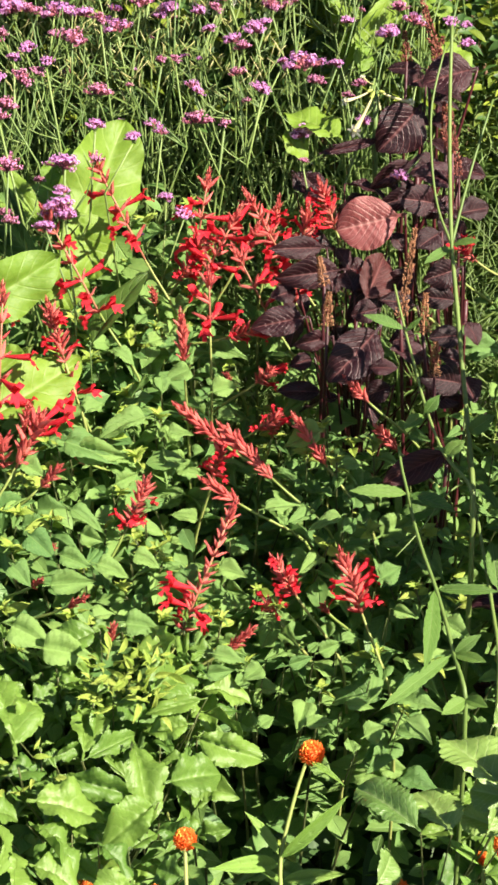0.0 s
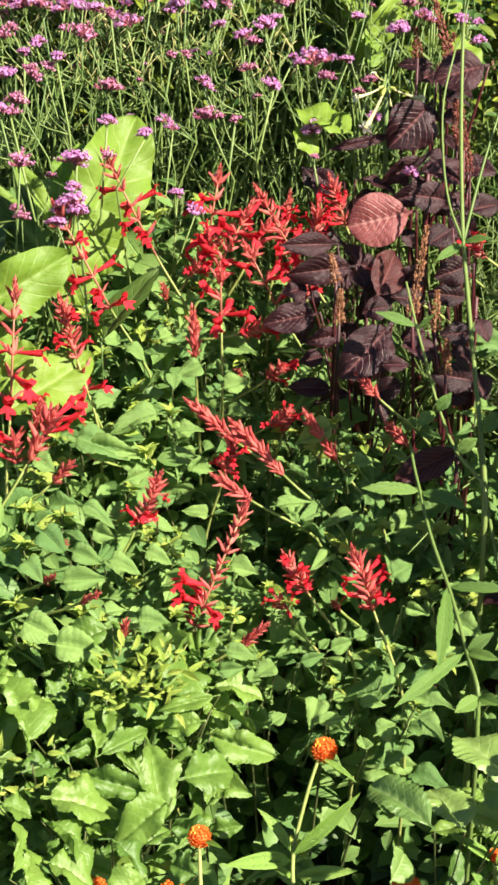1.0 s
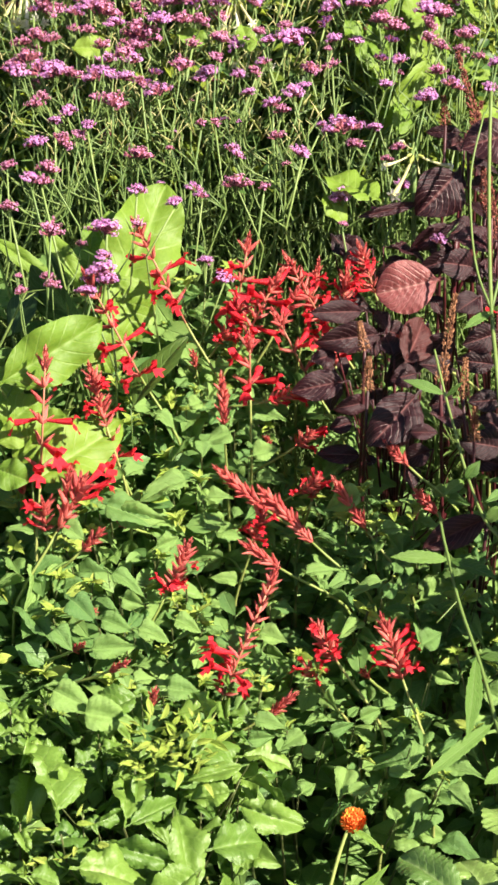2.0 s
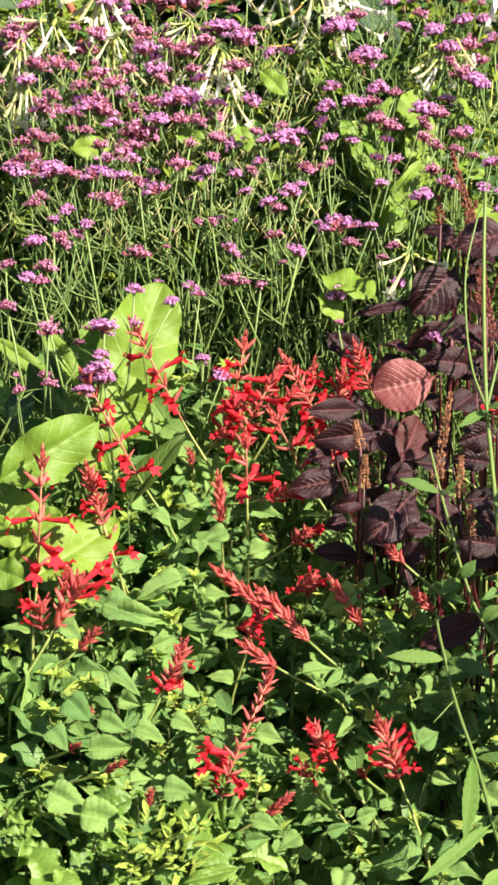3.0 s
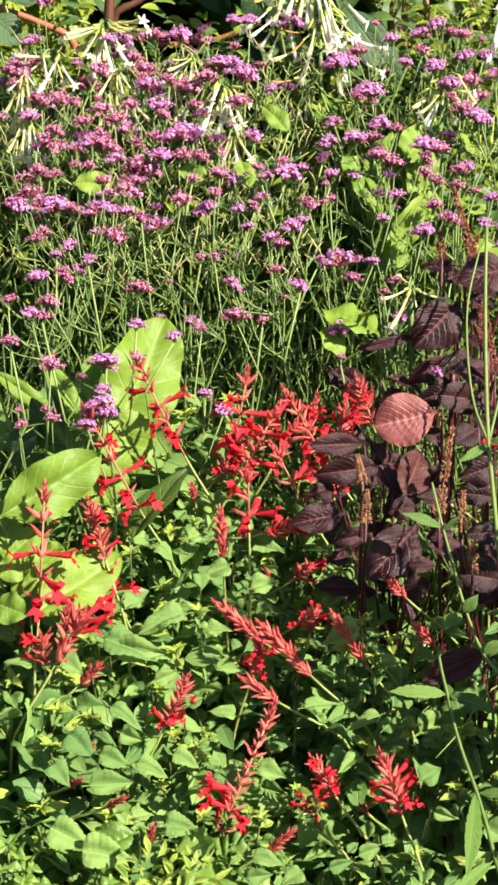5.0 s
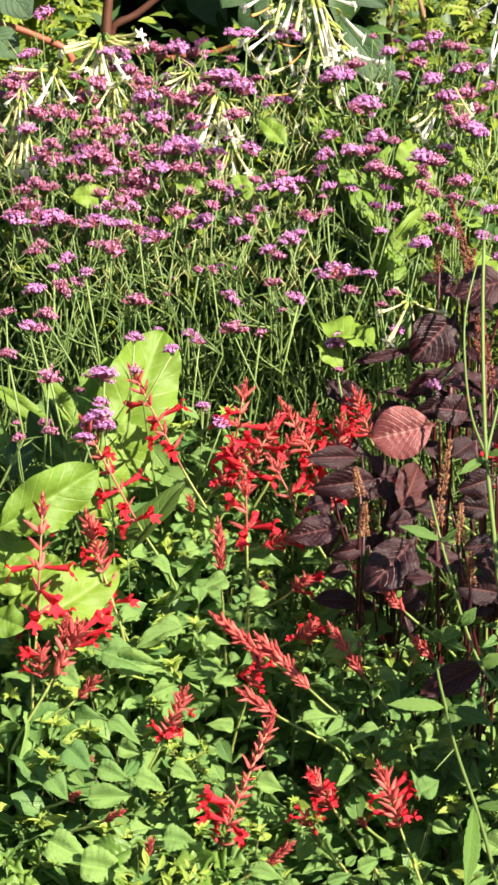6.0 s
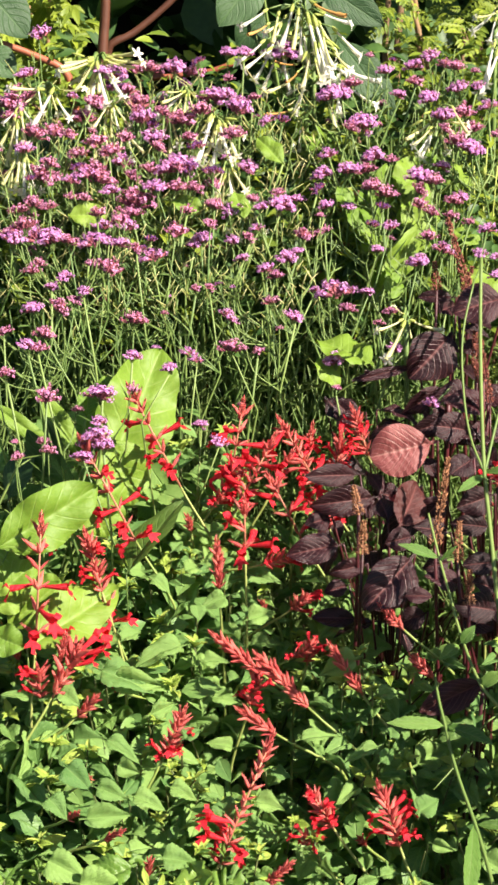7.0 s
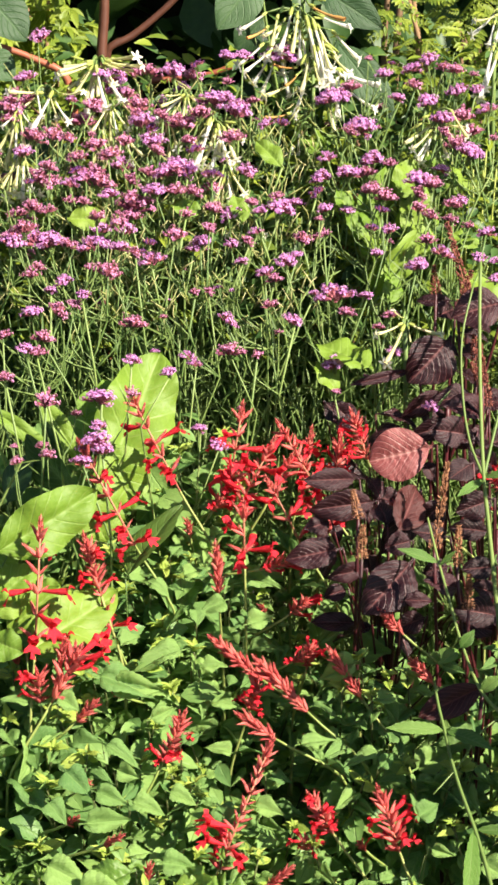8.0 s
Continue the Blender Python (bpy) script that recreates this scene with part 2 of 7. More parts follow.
def leaf_shape(a=0.6, b=1.05, neck=0.14, rows=14, cols=2, teeth=0.0, droop=0.25, fold=0.25, wave=0.0, quilt=0.0, ribs=9, twist=0.0, seed=0, lobes=0.0, shape=None, m=None, mat=0):
    """A leaf of length and width 1 along +Y: its stalk is a narrow neck; teeth, lobes, droop, fold and puckers between the veins."""
    rng = random.Random(seed)
    s = shape or Shape()
    peak = (a / (a + b)) ** a * (b / (a + b)) ** b
    verts, uvs, faces = [], [], []
    ph = rng.uniform(0, 6)
    w = 2 * cols + 1
    for i in range(rows + 1):
        v = i / rows
        q = max(0.0, (v - neck) / (1 - neck))
        half = 0.5 * (q ** a) * ((1 - q) ** b) / peak
        if teeth:
            half *= 1 + teeth * ((0.5, 0.25, -0.5)[i % 3] * rng.uniform(0.5, 1.2) + 0.5 * math.sin(v * 9 + ph)) * min(1, 4 * q)
        if lobes:
            half *= 1 + lobes * math.sin(q * 15 + ph) * min(1, 3 * q)
        half = max(half, 0.035 * (1 - v))
        for j in range(w):
            u = (j - cols) / cols
            edge = abs(u)
            x = u * half
            y = v + (0.018 * edge * (rng.random() - 0.5) if teeth else 0)
            z = -droop * v * v + fold * half * (1.7 * edge - 1.15 * edge * edge)
            z += wave * edge * math.sin(v * 13 + ph + (2.2 if u > 0 else 0)) * min(1, 3 * q)
            if quilt:
                fr = ((v - edge * 0.35) * ribs) % 1.0
                z += quilt * math.sin(math.pi * fr) * min(1, 3 * (1 - v)) * (edge > 0)
            an = twist * v
            verts.append((x * math.cos(an) - z * math.sin(an) * 0.3, y, z + x * math.sin(an)))
            uvs.append((0.5 + 0.5 * u, v))
    for i in range(rows):
        for j in range(w - 1):
            k = i * w + j
            faces.append((k, k + 1, k + w + 1, k + w))
    return s.add(verts, faces, uvs, m, mat)


def leaf_kinds(name, mat, count, **kw):
    made = []
    for i in range(count):
        k = dict(kw)
        k["seed"] = i * 7 + len(name)
        k["droop"] = kw.get("droop", 0.25) * (0.5 + i / count)
        k["twist"] = kw.get("twist", 0.0) * (i / count - 0.5) * 2
        made.append(leaf_shape(**k).mesh(name, mat))
    return made


def thing(name, at, label, category, group=""):
    ob = new(name)
    ob.empty_display_size = 0.02
    ob.matrix_world = Matrix.Translation(Vector(at))
    return tagged(ob, label, category, group)


def part(name, me, parent, m=None, label=""):
    """One mesh object under a thing or a part; m is its pose in the world."""
    ob = new(name, me)
    ob.parent = parent
    o = parent
    back = Matrix.Identity(4)
    while o is not None:
        back = o.matrix_basis @ back
        o = o.parent
    ob.matrix_basis = back.inverted() @ (m if m is not None else Matrix.Identity(4))
    if label:
        ob["label"] = label
    return ob


def stem_part(name, lines, mat, parent):
    """Stems: each a line of points with its base and top radius, joined in one mesh."""
    s = Shape()
    for pts, r0, r1, *more in lines:
        s.sweep(pts, lambda t, r0=r0, r1=r1: r0 + (r1 - r0) * t, more[0] if more else 5)
    return part(name, s.mesh(name, mat), parent)


def leaf_between(name, kinds, parent, base, tip, width, up=None, label=""):
    """A leaf from its stalk's base to its tip, its face turned to up (by default halfway between sky and viewer's side of the bed)."""
    base, tip = Vector(base), Vector(tip)
    n = Vector(up) if up is not None else Vector((rnd(-0.3, 0.3), -0.75, 0.75))
    d = tip - base
    return part(name, random.choice(kinds), parent, aim(base, d, n, width, d.length, min(d.length, width * 1.8)), label)


# ---- pieces that many plants share ----
SAGE = leaf_kinds("leaf", "sage_leaf", 12, a=0.42, b=1.3, neck=0.15, rows=27, cols=4, teeth=0.085, droop=0.32, fold=0.6, wave=0.05, quilt=0.024, twist=0.8)
YOUNG = leaf_kinds("leaf", "young_leaf", 5, a=0.7, b=1.1, neck=0.1, rows=12, teeth=0.08, droop=0.3, fold=0.6, twist=0.5)


def tuft_mesh(seed):
    """A star of half-grown leaves round a shoot's tip, along +Y."""
    rng = random.Random(seed)
    s = Shape()
    for i in range(7):
        an = i * 2.4 + rng.uniform(-0.3, 0.3)
        n = rng.uniform(0.2, 0.36)
        way = Vector((math.cos(an), rng.uniform(0.3, 1.5), math.sin(an)))
        leaf_shape(0.7, 1.1, 0.1, 8, 1, 0.08, 0.3, 0.6, seed=i, shape=s, m=aim((0, 0, 0), way, (0, 1, 0), n * rng.uniform(0.32, 0.45), n, n))
    return s.mesh("leaf_tuft", "young_leaf")


TUFT = [tuft_mesh(i) for i in range(4)]
BROAD = leaf_kinds("leaf", "broad_leaf", 12, a=0.7, b=0.75, neck=0.12, rows=42, cols=5, teeth=0.085, droop=0.42, fold=0.6, wave=0.085, quilt=0.042, ribs=7, twist=0.9, lobes=0.11)
PALE_BROAD = leaf_kinds("leaf", "pale_broad", 5, a=0.75, b=0.7, neck=0.08, rows=42, cols=5, teeth=0.14, droop=0.2, fold=0.4, wave=0.04, quilt=0.020, ribs=8, twist=0.3, lobes=0.03)
GLOBE_LEAF = leaf_kinds("leaf", "globe_leaf", 5, a=0.7, b=1.0, neck=0.02, rows=14, droop=0.3, fold=0.9, wave=0.01, twist=0.2)
TOBACCO = leaf_kinds("leaf", "tobacco_leaf", 5, a=0.62, b=0.74, neck=0.06, rows=42, cols=6, droop=0.16, fold=0.22, wave=0.06, lobes=0.03, quilt=0.028, ribs=8, twist=0.25)
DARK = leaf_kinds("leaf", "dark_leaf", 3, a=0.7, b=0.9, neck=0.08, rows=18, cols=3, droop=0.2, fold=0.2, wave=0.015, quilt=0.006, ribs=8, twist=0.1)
SHADED_OLIVE = leaf_kinds("leaf", "shaded_olive_leaf", 1, a=0.7, b=0.9, neck=0.08, rows=18, cols=3, droop=0.2, fold=0.2, wave=0.015, quilt=0.006, ribs=8, twist=0.1)
PURPLE = leaf_kinds("leaf", "purple_leaf", 7, a=0.75, b=0.85, neck=0.12, rows=45, cols=5, droop=0.36, fold=0.34, wave=0.04, quilt=0.026, ribs=9, twist=0.5)
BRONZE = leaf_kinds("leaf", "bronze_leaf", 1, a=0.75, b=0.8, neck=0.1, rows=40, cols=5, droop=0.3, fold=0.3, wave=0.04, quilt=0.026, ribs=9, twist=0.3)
RED = leaf_kinds("leaf", "red_leaf", 2, a=0.75, b=0.68, neck=0.12, rows=45, cols=5, droop=0.16, fold=0.25, wave=0.02, quilt=0.030, ribs=9)
TOOTHED = leaf_kinds("leaf", "lance_leaf", 3, a=0.8, b=1.0, neck=0.03, rows=26, teeth=0.14, droop=0.25, fold=0.4, quilt=0.006, ribs=12, twist=0.15)


def cone_ring(s, line, radii, sides, m, mat, lobes=0, flare=0.0, reach=0.0):
    """A hollow tube along a line whose rim may split into pointed lobes."""
    n = len(line)
    verts, faces, uvs = [], [], []
    for i, (q, r) in enumerate(zip(line, radii)):
        for k in range(sides):
            a = math.tau * k / sides
            verts.append((q[0] + r * math.cos(a), q[1], q[2] + r * math.sin(a)))
            uvs.append((k / sides, i / n))
    for i in range(n - 1):
        for k in range(sides):
            a, b = i * sides + k, i * sides + (k + 1) % sides
            faces.append((a, b, b + sides, a + sides))
    if lobes:
        last = (n - 1) * sides
        step = sides // lobes
        q, r = line[-1], radii[-1]
        for j in range(lobes):
            a = math.tau * (j + 0.5) / lobes
            verts.append((q[0] + (r + flare) * math.cos(a), q[1] + reach, q[2] + (r + flare) * math.sin(a)))
            uvs.append((0.5, 1))
            tip = len(verts) - 1
            ks = [last + (j * step + i) % sides for i in range(step + 1)]
            for p0, p1 in zip(ks, ks[1:]):
                faces.append((p0, p1, tip))
    s.add(verts, faces, uvs, m, mat)


def calyx_mesh(seed):
    rng = random.Random(seed)
    s = Shape()
    c = rng.uniform(-0.1, 0.2)
    line = [(0, 0, 0), (0, 0.2, 0.0), (0, 0.45, c * 0.1), (0, 0.7, c * 0.3)]
    cone_ring(s, line, (0.03, 0.085, 0.10, 0.075), 6, None, 0, 3, -0.03, 0.42)
    return s.mesh("calyx", "calyx")


def tube_mesh(seed):
    """A sage flower: a slender tube with a hooded upper lip and a hanging lower lip."""
    rng = random.Random(seed)
    s = Shape()
    k = rng.uniform(0.05, 0.2)
    line = [(0, t, k * t * t) for t in (0, 0.2, 0.4, 0.6, 0.75)]
    cone_ring(s, line, (0.035, 0.045, 0.062, 0.082, 0.085), 6, None, 0)
    top, z = 0.75, k * 0.56
    s.add([(-0.1, top, z), (0.1, top, z), (0.09, top + 0.17, z + 0.12), (-0.09, top + 0.17, z + 0.12), (0, top + 0.26, z + 0.08), (0, top + 0.1, z + 0.16)],
          [(0, 1, 5), (1, 2, 5), (2, 4, 5), (4, 3, 5), (3, 0, 5)])
    lip = [(-0.08, top, z - 0.05), (0.08, top, z - 0.05), (0.16, top + 0.10, z - 0.10), (0.17, top + 0.2, z - 0.2), (0.07, top + 0.16, z - 0.16), (0.05, top + 0.26, z - 0.28), (-0.05, top + 0.24, z - 0.29), (-0.06, top + 0.16, z - 0.16), (-0.17, top + 0.2, z - 0.18), (-0.15, top + 0.1, z - 0.1)]
    lip = [(x * 0.8 + rng.uniform(-0.03, 0.03), top + (y - top) * 0.7 + rng.uniform(-0.04, 0.04), h + rng.uniform(-0.03, 0.03)) for x, y, h in lip]
    s.add(lip, [(0, 1, 4, 7), (1, 2, 4), (2, 3, 4), (4, 5, 6, 7), (7, 8, 9), (0, 7, 9)])
    return s.mesh("flower", "sage_flower")


def tip_mesh(seed):
    """The tight tip of a sage spike: overlapping pointed bracts."""
    rng = random.Random(seed)
    s = Shape()
    for i in range(16):
        t = i / 16
        m = aim((0, t * 0.75, 0), (math.cos(i * 2.4) * (0.55 - 0.4 * t), 1, math.sin(i * 2.4) * (0.55 - 0.4 * t)), (math.cos(i * 2.4), 0.2, math.sin(i * 2.4)), 0.24 * (1.1 - t * 0.7), 0.36 * (1.1 - 0.5 * t), 0.3)
        leaf_shape(0.6, 0.9, 0.0, 4, 1, 0, -0.3, 0.8, seed=rng.randint(0, 99), shape=s, m=m)
    return s.mesh("bud_tip", "calyx")


CALYX = [calyx_mesh(i) for i in range(3)]
TUBE = [tube_mesh(i) for i in range(4)]
TIP = [tip_mesh(i) for i in range(3)]


def floret(s, m, size, mat=0):
    """Five notched petals on a short throat."""
    verts, faces = [(0, 0, -0.2 * size)], []
    for k in range(5):
        a = math.tau * k / 5
        for da, r, z in ((-0.5, 0.75, 0.02), (-0.2, 1.05, 0.10), (0.2, 1.05, 0.10), (0.5, 0.75, 0.02)):
            verts.append((math.cos(a + da) * r * size, math.sin(a + da) * r * size, z * size))
        b = 1 + 4 * k
        faces += [(0, b, b + 1), (0, b + 1, b + 2), (0, b + 2, b + 3)]
    s.add(verts, faces, None, m, mat)


def verbena_head_mesh(seed, mat, groups, tall, open_share=0.85):
    """A domed corymb about 1 wide: short stiff spikes side by side, red-brown cups up their sides and small florets round their tops."""
    rng = random.Random(seed)
    s = Shape()
    foot = Vector((0, 0, -0.55))
    centres = []
    for g in range(groups):
        a = g * math.tau / groups + rng.uniform(-0.5, 0.5)
        r = 0.0 if groups == 1 else rng.uniform(0.15, 0.24)
        centres.append(Vector((math.cos(a) * r, math.sin(a) * r, rng.uniform(-0.07, 0.06) * tall)))
    for c in centres:
        spikes = {1: 14, 2: 9, 3: 7}.get(groups, 6)
        spread = {1: 0.34, 2: 0.27, 3: 0.23}.get(groups, 0.21)
        for k in range(spikes):
            a = k * 2.39996 + rng.uniform(-0.25, 0.25)
            r = spread * math.sqrt((k + 0.4) / spikes)
            out = Vector((math.cos(a) * r, math.sin(a) * r, 0))
            far = (c + out).length
            top = c + out + UP * (rng.uniform(-0.04, 0.05) - far * far * 1.1) * tall
            axis = (top - foot * 0.6).normalized()
            long = rng.uniform(0.18, 0.28) * tall
            base = top - axis * long
            s.sweep([foot.lerp(base, 0.15), foot.lerp(base, 0.7), base], 0.012, 3, 2)
            s.sweep([base, base.lerp(top, 0.5), top], lambda t: 0.036 - 0.010 * t, 5, 1)
            side = axis.orthogonal().normalized()
            other = axis.cross(side)
            for n in range(8):
                b = n * 2.39996 + k
                way = (side * math.cos(b) + other * math.sin(b)) * 0.7 + axis
                at = base.lerp(top, n / 8)
                s.sweep([at, at + way * 0.035, at + way * 0.070], lambda t: 0.022 - 0.010 * t, 4, 1)
            for n in range(9):
                if rng.random() > open_share:
                    continue
                b = n * 2.39996 + k
                lean = 0.25 + 1.1 * n / 9
                way = (axis + (side * math.cos(b) + other * math.sin(b)) * lean).normalized()
                at = top - axis * (0.010 * n * tall) + way * rng.uniform(0.06, 0.10)
                turn = Matrix.Translation(at) @ way.to_track_quat("Z", "Y").to_matrix().to_4x4() @ Matrix.Rotation(rng.uniform(0, 6), 4, "Z")
                floret(s, turn, rng.uniform(0.032, 0.045))
    return s.mesh("flower_head", mat, "cup", "green_stem", smooth=False)


HEADS = {
    "p": [verbena_head_mesh(i, "floret", g, h) for i, (g, h) in enumerate(((3, 1.0), (4, 1.1), (2, 1.1), (3, 1.2), (4, 0.9), (1, 1.2)))],
    "k": [verbena_head_mesh(i + 9, "pink_floret", g, h, 0.5) for i, (g, h) in enumerate(((3, 1.2), (4, 1.2), (2, 1.1), (1, 1.4), (3, 1.0)))],
    "d": [verbena_head_mesh(i + 19, "dark_floret", g, h, 0.6) for i, (g, h) in enumerate(((1, 0.8), (2, 0.7)))],
}


def globe_mesh(seed):
    """A clover-like globe of stiff pointed bracts."""
    rng = random.Random(seed)
    s = Shape()
    count = 95
    for i in range(count):
        z = 1 - (i + 0.5) / count * 1.75
        a = i * 2.39996
        r = math.sqrt(max(0, 1 - z * z))
        n = Vector((r * math.cos(a), r * math.sin(a), z))
        way = (n + Vector((0, 0, 0.75))).normalized()
        m = aim(n * 0.33, way, n, 0.15, rng.uniform(0.20, 0.28), 0.24)
        leaf_shape(0.6, 0.9, 0.0, 3, 1, 0, 0.1, 0.9, seed=i, shape=s, m=m, mat=1 if rng.random() < 0.12 and z > 0.2 else 0)
    ball = Shape().sweep([(0, 0, -0.36), (0, 0, -0.30), (0, 0, -0.1), (0, 0, 0.15), (0, 0, 0.3), (0, 0, 0.36)], lambda t: 0.36 * math.sin(math.pi * min(0.97, 0.06 + t * 0.9)), 8)
    s.add(ball.v, ball.f)
    return s.mesh("flower_head", "globe", "globe_tip", smooth=False)


GLOBE = [globe_mesh(i) for i in range(2)]


def tobacco_flower_mesh(seed, body, bend_by, limb=True):
    """A long tube from a green cup, swelling near its mouth, with a five-pointed star at the end; hangs along +Y."""
    rng = random.Random(seed)
    s = Shape()
    line = [Vector((0, t, -bend_by * t * (1 - t) * 1.2)) for t in (0, 0.12, 0.3, 0.5, 0.7, 0.84, 0.93, 1.0)]
    radii = (0.018, 0.02, 0.02, 0.022, 0.03, 0.042, 0.034, 0.04)
    cone_ring(s, line, radii, 7, None, 0)
    cone_ring(s, [(0, -0.02, 0), (0, 0.05, 0), (0, 0.14, 0)], (0.014, 0.034, 0.032), 8, None, 1, 4, 0.01, 0.05)
    if limb:
        verts, faces = [(0, 0.99, 0)], []
        for k in range(5):
            a = math.tau * k / 5 + rng.uniform(-0.1, 0.1)
            back = rng.uniform(-0.05, 0.03)
            for da, r, y in ((-0.55, 0.062, 0.0), (-0.25, 0.105, back * 0.6), (0.0, 0.140, back), (0.25, 0.105, back * 0.6), (0.55, 0.062, 0.0)):
                z = math.sin(a + da) * r
                verts.append((math.cos(a + da) * r, 1.0 + y * 0.7 - z * 0.72, z * 0.7 + y * 0.72))
            b = 1 + 5 * k
            faces += [(0, b + i, b + i + 1) for i in range(4)]
        s.add(verts, faces, None, None, 2)
    return s.mesh("flower", body, "tobacco_cup", "tobacco_flower")


TRUMPET = [tobacco_flower_mesh(i, "tobacco_flower", b) for i, b in enumerate((0.02, 0.06, 0.11))]
PALE = [tobacco_flower_mesh(i + 5, "pale_tube", b, limb) for i, (b, limb) in enumerate(((0.03, True), (0.08, False), (0.13, True)))]
BUD = Shape().sweep([(0, t, 0) for t in (0, 0.15, 0.4, 0.7, 1.0)], lambda t: 0.10 * math.sin(0.5 + 2.3 * t), 6).mesh("bud", "tobacco_cup")
SPENT = [tobacco_flower_mesh(9, "dry_flower", 0.15, False)]


def tassel_mesh(seed, mat):
    """A knobbly seed spike along +Y, 1 long."""
    rng = random.Random(seed)
    s = Shape()
    for i in range(260):
        t = rng.random() ** 0.8
        a = rng.uniform(0, math.tau)
        r = 0.085 * (1.15 - t) * rng.uniform(0.5, 1.1) + 0.01
        c = Vector((math.cos(a) * r, t, math.sin(a) * r))
        k = rng.uniform(0.012, 0.026)
        out = Vector((math.cos(a), 0.6, math.sin(a))).normalized()
        sd = out.orthogonal().normalized()
        od = out.cross(sd)
        s.add([c + sd * k, c - sd * 0.5 * k + od * 0.8 * k, c - sd * 0.5 * k - od * 0.8 * k, c + out * k * 2.0, c - out * k],
              [(0, 1, 3), (1, 2, 3), (2, 0, 3), (1, 0, 4), (2, 1, 4), (0, 2, 4)])
    s.sweep([(0, 0, 0), (0, 0.5, 0), (0, 1, 0)], lambda t: 0.022 * (1 - 0.8 * t), 5)
    return s.mesh("seed_spike", mat, smooth=False)


TASSEL = [tassel_mesh(i, "tassel") for i in range(3)]
RED_TASSEL = [tassel_mesh(i + 5, "red_tassel") for i in range(2)]


# ---- kinds of plants ----
def sage_leaves(plant, line, first, last, gap, size, kinds=SAGE, tip=False):
    """Opposite pairs of leaves down a stem, each pair turned a quarter from the last; tip: a tuft of young leaves on top."""
    total = sum((b - a).length for a, b in zip(line, line[1:]))
    turn = rnd(0, 3.14)
    d = first
    while d < min(last, total):
        left = d
        for a, b in zip(line, line[1:]):
            if left <= (b - a).length:
                break
            left -= (b - a).length
        at = a.lerp(b, left / max(1e-6, (b - a).length))
        grown = min(1.0, (0.36 if tip else 0.6) + (d - first) / (gap * 1.8))
        for k in range(2):
            an = turn + k * math.pi + rnd(-0.35, 0.35)
            lift = rnd(-0.05, 0.45) + 1.1 * max(0, 0.75 - grown)
            way = Vector((math.cos(an), math.sin(an), lift))
            long = size * grown * rnd(0.75, 1.2)
            up = Vector((rnd(-0.3, 0.5), rnd(-0.9, 0.2), 1.0))
            fresh = YOUNG if tip and d < first + 0.012 and kinds is SAGE and rnd(0, 1) < 0.55 else kinds
            part("leaf", random.choice(fresh), plant, aim(at, way, up, long * rnd(0.40, 0.60), long, long))
        turn += math.pi / 2 + rnd(-0.3, 0.3)
        d += gap * rnd(0.8, 1.2) * (0.32 + 0.68 * min(1.0, (d - first) / (gap * 1.2)) if tip else 1.0)


